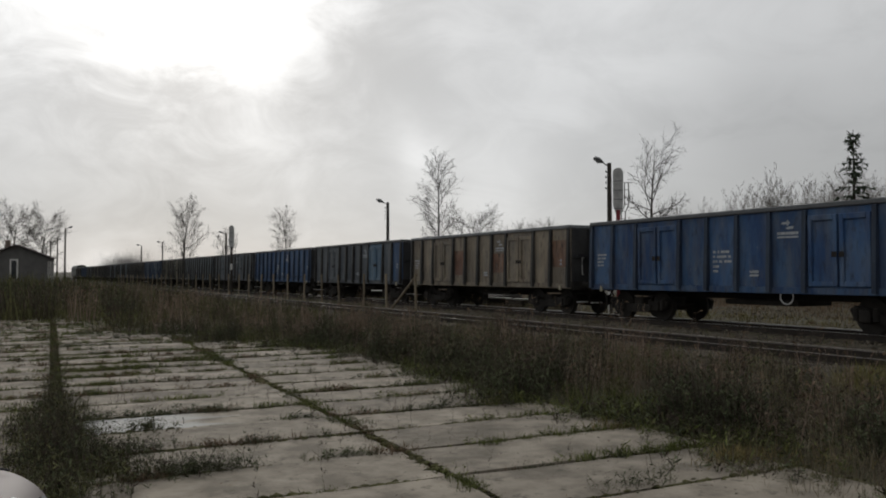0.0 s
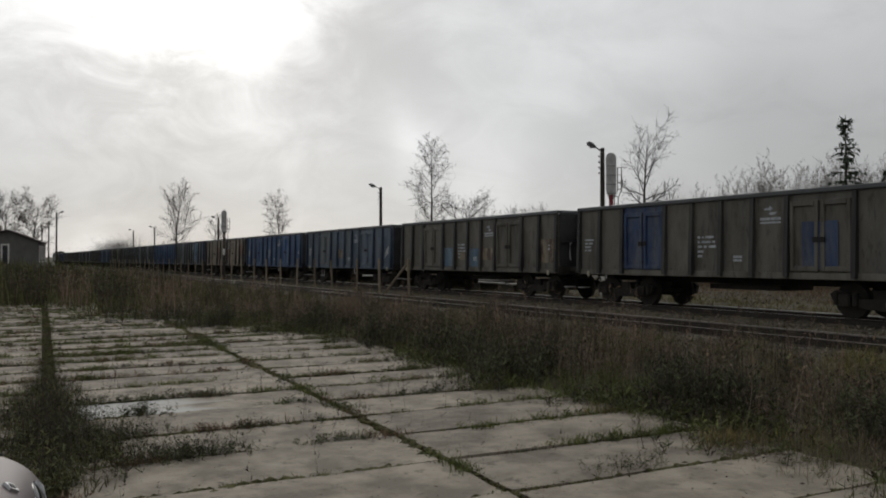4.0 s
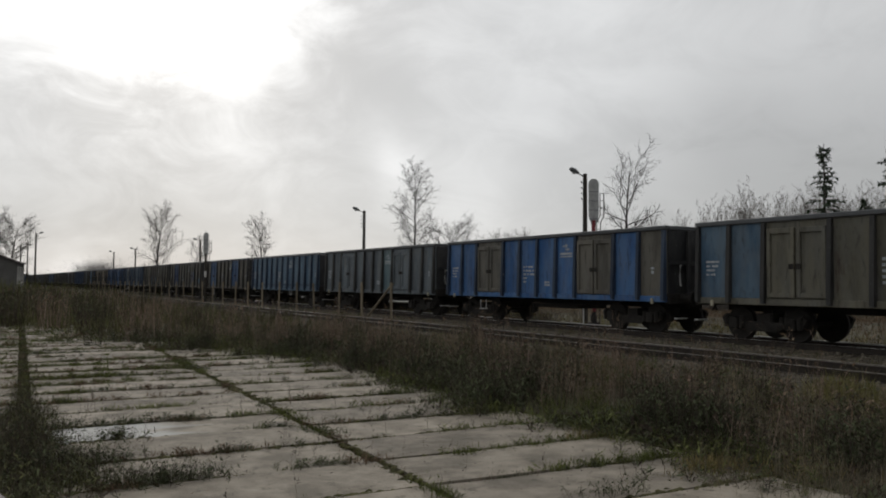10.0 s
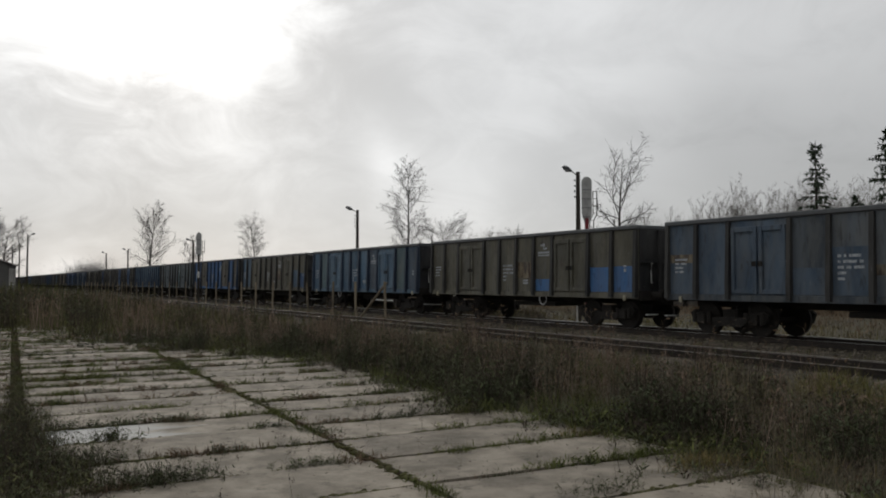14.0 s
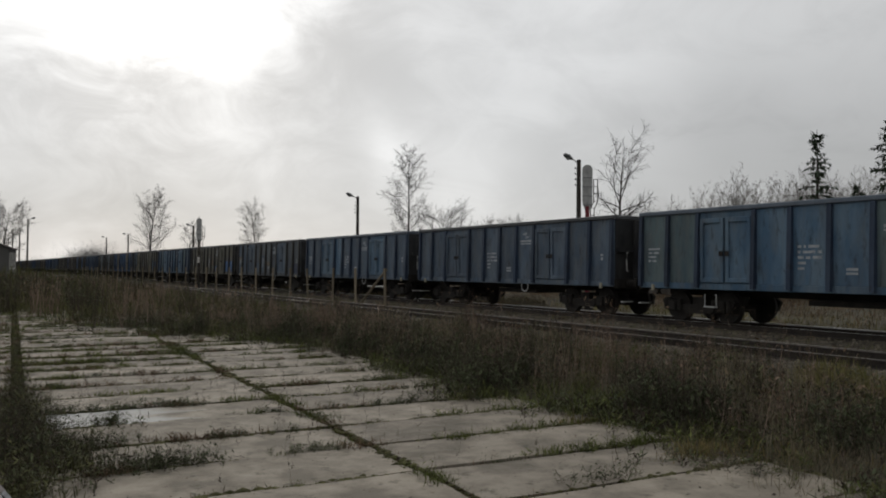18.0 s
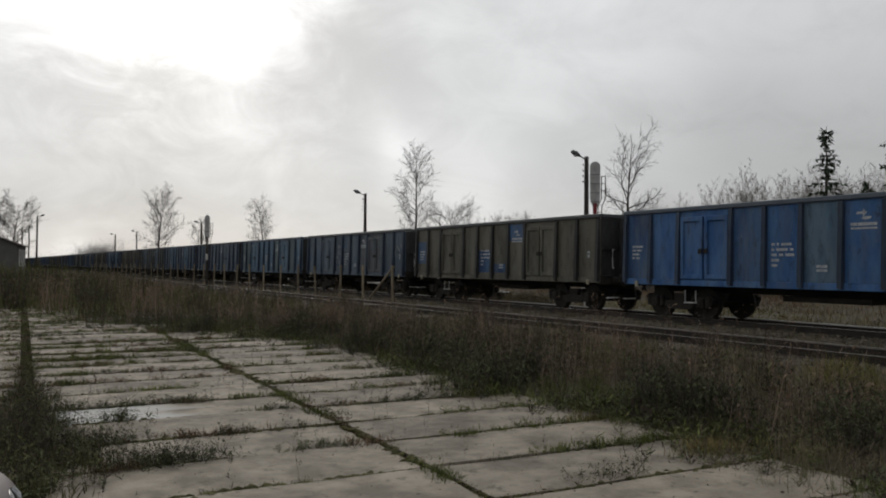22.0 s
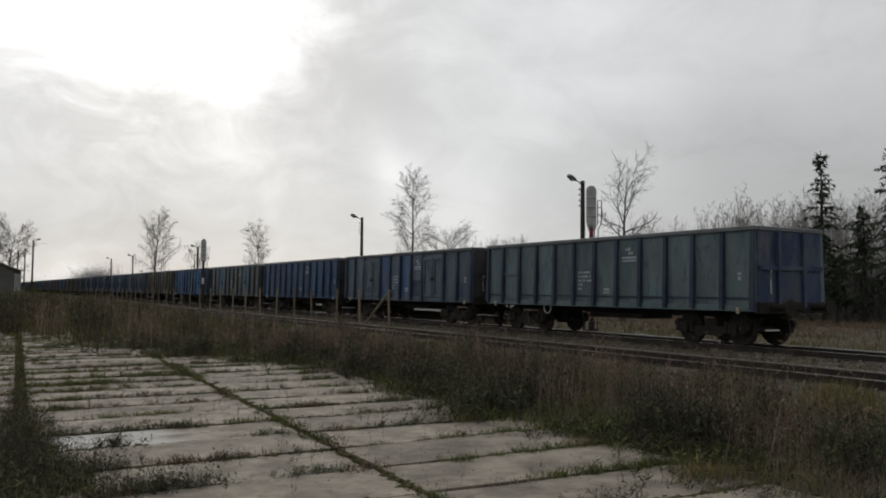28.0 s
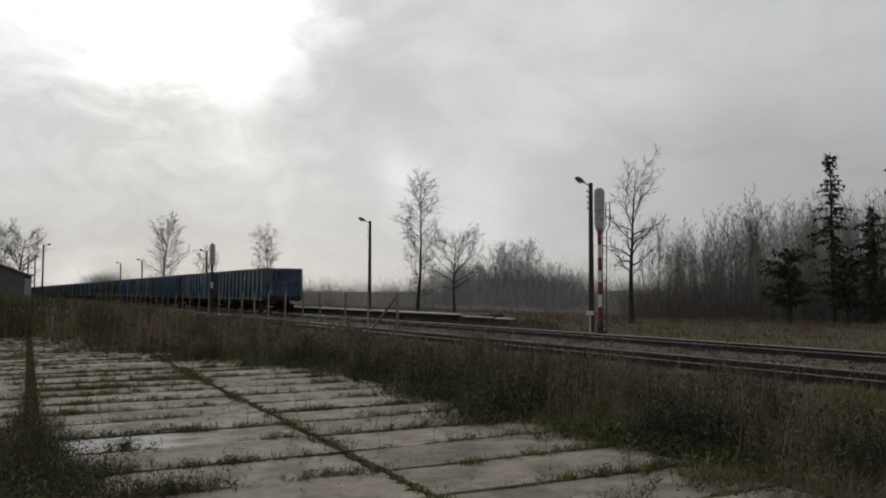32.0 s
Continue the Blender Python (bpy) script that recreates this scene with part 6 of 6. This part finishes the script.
def make_woods():
    rng = np.random.default_rng(21)

    def wood_template(seed, h, r, kind, half=0.007, limbs=22, branches=5, twigs=5, width=0.145, rise=1.5):
        trunk, limb_sets, fine = tree_parts(seed, h, r, base=0.30, width=width, limbs=limbs, branches=branches, twigs=twigs, rise=rise, top=0.6, thin=half * 1.2, wander=0.05, limb=0.008)
        pieces = []
        p0, p1, r0, r1 = (np.array([g[i] for g in trunk]) for i in range(4))
        pieces.append((*sticks(p0[::2], np.concatenate([p1[1::2]]), r0[::2], r1[1::2], 3), kind))
        fine = fine + [g for ls in limb_sets for g in ls]
        p0, p1 = np.array([g[0] for g in fine]), np.array([g[1] for g in fine])
        a_ = rng.uniform(0, 2 * np.pi, len(p0))
        o = np.stack([np.cos(a_), np.sin(a_), np.zeros(len(p0))], -1) * np.maximum(half, np.array([g[2] for g in fine]))[:, None]
        v_ = np.stack([p0 - o, p0 + o, p1 + o * 0.4, p1 - o * 0.4], 1).reshape(-1, 3)
        pieces.append((v_, np.arange(len(v_)).reshape(-1, 4), 0))
        return joined(pieces)

    trees = [wood_template(200 + i, h, r, k, 0.0085, 15, 4, 7) for i, (h, r, k) in enumerate(((9.5, 0.08, 0), (10.2, 0.07, 1), (8.8, 0.06, 0), (9.9, 0.07, 0), (9.2, 0.06, 1), (9.7, 0.07, 0), (9.0, 0.06, 0)))]
    n = 800
    u, w = rng.random(n) ** 1.2, rng.random(n) ** 1.3
    # the wood's front edge runs from beside the bare tree to beyond the firs
    fx, fy = 42.5 + 15 * u, 45 - 37 * u
    px, py = fx + (4 + 36 * w) * 0.78, fy + (4 + 36 * w) * 0.62
    spots = np.column_stack([px, py, np.full(n, -0.45)])
    young = u < 0.16
    v, f, m = scattered(trees, spots[~young], rng, 0.74, 1.0, 0.02, size=np.interp(u[~young], [0.16, 0.4, 0.6, 0.8], [0.92, 1.0, 0.9, 0.75]))
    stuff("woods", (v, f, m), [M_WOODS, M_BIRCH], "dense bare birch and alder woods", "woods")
    v, f, m = scattered(trees, spots[young], rng, 0.5, 0.85, 0.02)
    stuff("young_woods", (v, f, m), [M_WOODS, M_BIRCH], "young bare saplings at the edge of the woods", "woods")

    def shrub(seed, h, n_):
        g = np.random.default_rng(seed)
        a, o = g.uniform(0, 2 * np.pi, n_), np.abs(g.normal(0, 0.5, n_))
        l = h * g.uniform(0.4, 1.1, n_)
        b = np.stack([g.normal(0, 0.45, n_), g.normal(0, 0.45, n_), np.zeros(n_)], -1)
        d = np.stack([np.cos(a) * o, np.sin(a) * o, np.ones(n_)], -1)
        s = np.stack([b, b + d * l[:, None] * 0.55 + g.normal(0, 0.06, (n_, 3)), b + d * l[:, None]], 1)
        k = g.integers(0, n_, n_ * 4)
        m = g.uniform(0.1, 0.9, (n_ * 4, 1))
        q = s[k, 1] * (1 - m) + s[k, 2] * m
        e = d[k] * 0.45 + g.normal(0, 0.55, (n_ * 4, 3))
        e[:, 2] = np.abs(e[:, 2]) * 0.8
        t = np.stack([q, q + e * 0.14 * h + g.normal(0, 0.03, q.shape), q + e * 0.28 * h], 1)
        v_, f_ = ribbons(np.concatenate([s, t]), np.concatenate([np.full(n_, 0.018), np.full(n_ * 4, 0.009)]), g)
        return v_, f_, np.zeros(len(f_), int)

    shrubs = [shrub(i, h, 26) for i, h in ((1, 2.6), (2, 3.1), (3, 2.2), (4, 2.8))]
    n = 560
    u, w = rng.random(n), rng.random(n) ** 1.5
    s1 = np.column_stack([41.5 + 16 * u + (1 + 20 * w) * 0.78, 46.5 - 38 * u + (1 + 20 * w) * 0.62, np.full(n, -0.45)])
    stuff("undergrowth", scattered(shrubs, s1, rng, 0.6, 1.6, 0.05, size=0.7 + 0.5 * np.clip(u * 3, 0, 1)), [M_BRUSH], "dense leafless undergrowth at the foot of the woods", "undergrowth")
    n = 260
    u, w = rng.random(n), rng.random(n)
    s1 = np.column_stack([44 + 15 * u + (8 + 26 * w) * 0.78, 46 - 37 * u + (8 + 26 * w) * 0.62, np.full(n, -0.45)])
    # The paler bark paints haze into the depth of the wood.
    stuff("inner_thicket", scattered(shrubs, s1, rng, 1.0, 1.6, 0.05, size=0.7 + 0.3 * np.clip(u * 4, 0, 1)), [M_HAZE_BARK], "leafless saplings packed inside the woods", "thicket")
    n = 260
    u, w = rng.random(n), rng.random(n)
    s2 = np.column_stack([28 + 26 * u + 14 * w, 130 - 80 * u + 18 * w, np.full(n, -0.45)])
    stuff("scrub", scattered(shrubs, s2, rng, 0.8, 1.5, 0.05), [M_HAZE_BARK], "leafless scrub behind the platform", "scrub")
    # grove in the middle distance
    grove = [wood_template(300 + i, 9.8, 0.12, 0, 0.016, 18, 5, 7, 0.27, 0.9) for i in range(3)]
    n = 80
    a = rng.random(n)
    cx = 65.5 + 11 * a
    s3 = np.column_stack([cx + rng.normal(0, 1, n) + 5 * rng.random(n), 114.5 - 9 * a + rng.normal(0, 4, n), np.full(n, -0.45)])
    stuff("distant_grove", scattered(grove, s3, rng, 0.75, 1.05, 0.02, size=0.62 + 0.42 * np.exp(-((a - 0.72) / 0.22) ** 2)), [M_HAZE_BARK, M_HAZE_BARK], "hazy bare grove across the meadow", "grove")
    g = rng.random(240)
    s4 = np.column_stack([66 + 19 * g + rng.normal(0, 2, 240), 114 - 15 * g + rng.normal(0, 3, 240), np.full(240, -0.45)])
    stuff("grove_scrub", scattered(shrubs, s4, rng, 1.3, 2.3, 0.05), [M_HAZE_BARK], "thick scrub under the distant grove", "scrub")
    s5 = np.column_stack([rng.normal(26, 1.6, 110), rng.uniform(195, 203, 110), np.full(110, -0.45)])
    stuff("roundish_thicket", scattered(shrubs, s5, rng, 1.3, 2.4, 0.05), [M_HAZE_BARK], "rounded leafless thicket beyond the train", "thicket")
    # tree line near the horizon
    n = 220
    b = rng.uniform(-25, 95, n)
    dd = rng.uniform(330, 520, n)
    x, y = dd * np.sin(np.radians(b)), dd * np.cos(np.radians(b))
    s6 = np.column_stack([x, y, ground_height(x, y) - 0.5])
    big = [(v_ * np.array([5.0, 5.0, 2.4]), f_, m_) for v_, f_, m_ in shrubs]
    stuff("far_tree_line", scattered(big, s6, rng, 0.6, 1.4, 0.05), [M_HAZE_BARK], "leafless tree line near the horizon", "tree line")


make_woods()


# ------------------------------------------------------------------ station house
def make_house():
    M_RENDER = material("dark_render", (0.095, 0.092, 0.09), (0.145, 0.14, 0.135), 1.0, 0.9, bump=0.2)
    M_ROOF = material("roof_sheet", (0.045, 0.035, 0.032), (0.08, 0.06, 0.055), 2, 0.8, bump=0.2)
    M_DARKGLASS = material("window_glass", (0.02, 0.022, 0.025), (0.03, 0.033, 0.036), 1, 0.08, bump=0)
    M_BRICK = material("chimney_brick", (0.16, 0.12, 0.10), (0.25, 0.2, 0.17), 3, 0.9, bump=0.3)
    hs = tagged(new("station_house"), "small dark gabled station house with a white-framed door", "house")
    out = [(-1.0, -0.5), (5.85, -0.5), (5.85, 3.62), (2.43, 5.0), (-1.0, 3.62)]
    wall = part("wall", prism(out, "y", 112.0, 124.0), M_RENDER, hs)
    for s, (xa, xb) in enumerate(((2.43, 6.3), (-1.45, 2.43))):
        za, zb = (5.16, 3.62) if s == 0 else (3.62, 5.16)
        part("roof", prism([(xa, za - 0.12), (xb, zb - 0.12), (xb, zb), (xa, za)], "y", 111.5, 124.5), M_ROOF, hs)
    part("chimney", box(0.85, 1.4, 115, 115.55, 4.2, 5.75, 0.02), M_BRICK, hs)
    door = part("door", box(1.90, 2.47, 111.93, 111.999, 0.9, 3.15), M_DARKGLASS, hs)
    for a, b, c, d in ((1.72, 1.898, 0.9, 3.33), (2.472, 2.65, 0.9, 3.33), (1.899, 2.471, 3.151, 3.33)):
        part("door_frame", box(a, b, 111.9, 111.998, c, d), M_WHITE, door)
    for y in (113.2, 116.5, 120.0):
        w = part("window", box(5.851, 5.90, y, y + 1.0, 1.2, 3.0), M_DARKGLASS, hs)
        for a, b, c, d in ((y - 0.15, y - 0.001, 1.05, 3.15), (y + 1.001, y + 1.15, 1.05, 3.15), (y, y + 1.0, 3.001, 3.15), (y, y + 1.0, 1.05, 1.199)):
            part("window_frame", box(5.851, 5.93, a, b, c, d), M_WHITE, w)
    hs.matrix_basis = pose(5.45, 112, 0, 0, 0, -7) @ pose(-5.85, -112, 0)


make_house()


# ------------------------------------------------------------------ parked car
def make_car():
    M_PAINT = material("beige_car_paint", (0.100, 0.079, 0.079), (0.12, 0.095, 0.094), 1, 0.5, 0.1, bump=0, spec=0.35)
    M_TYRE = material("tyre_rubber", (0.012, 0.012, 0.012), (0.025, 0.024, 0.023), 8, 0.9, bump=0.3)
    M_CHROME = material("lamp_reflector", (0.30, 0.31, 0.32), (0.42, 0.43, 0.44), 5, 0.3, 0.7, bump=0)
    M_AUTO_GLASS = material("dark_car_glass", (0.015, 0.018, 0.02), (0.025, 0.028, 0.03), 1, 0.05, bump=0)
    M_AMBER = material("amber_lens", (0.55, 0.42, 0.36), (0.62, 0.5, 0.44), 3, 0.2, bump=0)
    car = tagged(new("car"), "pale beige parked car with rounded nose", "car")
    # stations from the nose back: x, half width, belt height, top height at the middle
    st = ((0.0, 0.50, 0.56, 0.68), (-0.04, 0.66, 0.62, 0.76), (-0.12, 0.76, 0.70, 0.83), (-0.28, 0.82, 0.78, 0.89), (-0.6, 0.85, 0.82, 0.93), (-1.1, 0.86, 0.84, 0.95),
          (-1.35, 0.84, 0.82, 0.94), (-2.2, 0.85, 0.84, 0.95), (-3.2, 0.84, 0.86, 0.96), (-3.7, 0.80, 0.84, 0.94), (-3.95, 0.66, 0.72, 0.84))
    bm = bmesh.new()
    rings = []
    for x, w, b, t in st:
        ring = [(-w * 0.9, 0.24), (-w, 0.36), (-w, b - 0.12), (-w * 0.965, b), (-w * 0.80, b + (t - b) * 0.55), (-w * 0.45, t - 0.012), (0, t)]
        ring = ring + [(-y, z) for y, z in ring[-2::-1]]
        rings.append([bm.verts.new((x, y, z)) for y, z in ring])
    for a, b in zip(rings, rings[1:]):
        for i in range(len(a) - 1):
            bm.faces.new((a[i], a[i + 1], b[i + 1], b[i]))
        bm.faces.new((a[-1], a[0], b[0], b[-1]))
    bm.faces.new(rings[0])
    bm.faces.new(rings[-1][::-1])
    body = part("body", bm, M_PAINT, car, smooth=True)
    sub = body.modifiers.new("smooth", "SUBSURF")
    sub.levels = sub.render_levels = 2
    bm = bmesh.new()
    rings = []
    for x, w, b, t in ((-1.30, 0.70, 0.86, 0.90), (-2.0, 0.66, 0.88, 1.40), (-2.5, 0.66, 0.88, 1.45), (-3.1, 0.64, 0.88, 1.40), (-3.85, 0.60, 0.86, 0.90)):
        ring = [(-w, b), (-w * 0.86, t - 0.06), (-w * 0.7, t), (w * 0.7, t), (w * 0.86, t - 0.06), (w, b)]
        rings.append([bm.verts.new((x, y, z)) for y, z in ring])
    for a, b in zip(rings, rings[1:]):
        for i in range(5):
            bm.faces.new((a[i], a[i + 1], b[i + 1], b[i]))
    bm.faces.new(rings[0])
    bm.faces.new(rings[-1][::-1])
    part("cabin_glass", bm, M_AUTO_GLASS, car)
    part("roof", box(-3.0, -2.05, -0.46, 0.46, 1.425, 1.47, 0.02), M_PAINT, car)
    part("emblem", tube([(-0.110, 0.02, 0.796), (-0.096, 0.02, 0.814)], [0.038, 0.034], 4), M_CHROME, car)
    part("emblem_core", tube([(-0.100, 0.02, 0.809), (-0.0945, 0.02, 0.8165)], [0.020, 0.018], 4), M_BLACK, car)
    for s in (-1, 1):
        part("bonnet_seam", tube([(-0.2, s * 0.44, 0.855), (-0.5, s * 0.52, 0.905), (-1.2, s * 0.60, 0.945)], 0.006, 5), M_BLACK, car)
        bm = bmesh.new()
        bmesh.ops.create_uvsphere(bm, u_segments=24, v_segments=14, radius=1.0)
        bmesh.ops.scale(bm, vec=(0.03, 0.19, 0.095), verts=bm.verts)
        lamp_ = part("headlight", bm, M_CHROME, car, at=pose(-0.050, s * 0.31, 0.690, 0, -32, s * 8), smooth=True)
        bm = bmesh.new()
        bmesh.ops.create_uvsphere(bm, u_segments=24, v_segments=14, radius=1.0)
        bmesh.ops.scale(bm, vec=(0.029, 0.168, 0.076), verts=bm.verts)
        part("lamp_inside", bm, M_AUTO_GLASS, lamp_, at=pose(0.006, 0, 0), smooth=True)
        for i in range(4):
            part("lens_bar", tube([(0.028, s * (0.02 + 0.032 * i), 0.045 - 0.006 * i), (0.036, s * (0.005 + 0.032 * i), -0.01), (0.026, s * (-0.01 + 0.032 * i), -0.05 + 0.006 * i)], 0.006, 6), M_CHROME, lamp_)
        for x in (-0.75, -3.2):
            wh = part("wheel", tube([(0, -0.09, 0), (0, -0.07, 0), (0, 0.07, 0), (0, 0.09, 0)], [0.24, 0.30, 0.30, 0.24], 24), M_TYRE, car, at=pose(x, s * 0.76, 0.30))
            part("rim", tube([(0, s * 0.085, 0), (0, s * 0.10, 0)], [0.2, 0.17], 16), M_CHROME, wh)
    part("bumper", tube([(-0.35, -0.80, 0.44), (-0.14, -0.66, 0.44), (0.0, -0.40, 0.44), (0.03, 0, 0.44), (0.0, 0.40, 0.44), (-0.14, 0.66, 0.44), (-0.35, 0.80, 0.44)], 0.075, 10), M_PAINT, car, smooth=True)
    car.matrix_basis = pose(0.185, 3.79, SLAB_Z, 0, 0, -10)


make_car()


# ------------------------------------------------------------------ locomotive at the head of the train
def make_loco():
    M_LOCO = material("dark_green_loco_paint", (0.03, 0.04, 0.035), (0.06, 0.065, 0.055), 1, 0.6, bump=0.1)
    lo = tagged(new("locomotive"), "dark diesel locomotive with a rounded roof", "locomotive")
    arch = [(-1.42, 1.1), (-1.42, 3.0)] + [(1.42 * math.cos(a), 3.0 + 1.0 * math.sin(a)) for a in (math.pi * (1 - k / 10) for k in range(1, 10))] + [(1.42, 3.0), (1.42, 1.1)]
    part("body", prism(arch, "y", 0.7, 16.0), M_LOCO, lo)
    part("underframe", box(-1.3, 1.3, 0.4, 16.3, 0.75, 1.098), M_GRIME, lo)
    part("fuel_tank", box(-1.2, 1.2, 6.5, 10.0, 0.3, 0.748, 0.05), M_GRIME, lo)
    for y in (3.2, 13.4):
        bg = part("bogie", wagon_mesh("bogie", bogie_frame_bm, M_GRIME), M_GRIME, lo, at=pose(0, y, 0))
        for a in (-0.9, 0.9):
            part("wheelset", wagon_mesh("wheelset", wheel_bm, M_WHEEL), M_WHEEL, bg, at=pose(0, a, 0.46))
    for x in (-0.7, 0.7):
        part("cab_window", box(x - 0.45, x + 0.45, 0.66, 0.698, 2.5, 3.2), M_BLACK, lo)
    for y in (2.0, 7.0, 9.0, 14.0):
        part("side_window", box(-1.46, -1.421, y, y + 0.9, 2.3, 3.0), M_BLACK, lo)
    return lo


loco = make_loco()



# ------------------------------------------------------------------ the moving train
TRAIN_AT = ((0, -285.3), (1.5, -269.35), (3, -253.45), (6, -221.75), (9, -189.7), (11, -168.1), (14, -135.87), (17, -103.5), (20, -71.0), (22, -49.5), (25, -17.65), (28, 14.35), (30, 35.9), (32, 57.5))


WHEEL_R = 0.475


def roll_wheels(k, w):
    """Turns the wheelsets of a wagon while it passes near by."""
    def at(t):
        return float(np.interp(t, [a for a, _ in TRAIN_AT], [b for _, b in TRAIN_AT])) + k * PITCH
    step = 2 / FPS
    ts = [i * step for i in range(int(32 / step) + 1) if -14 < at(i * step) < 75]
    if len(ts) < 2:
        return
    turns = [-math.degrees((at(t) - at(ts[0])) / WHEEL_R) for t in ts]
    rows = list(zip(ts, turns))
    if ts[0] > step:
        rows.insert(0, (0, turns[0]))
    if ts[-1] < 32 - step:
        rows.append((32, turns[-1]))
    for ob in w.children_recursive:
        if ob.name.startswith("wheelset"):
            y = ob.matrix_basis.translation.y
            walk(ob, [(t, pose(0, y, 0.46, a)) for t, a in rows])


def motions():
    walk(loco, [(t, pose(TRACK_A, s + len(wagons) * PITCH, 0)) for t, s in TRAIN_AT])
    for k, w in enumerate(wagons):
        walk(w, [(t, pose(TRACK_A, s + k * PITCH + HALF, 0)) for t, s in TRAIN_AT])
        roll_wheels(k, w)


motions()
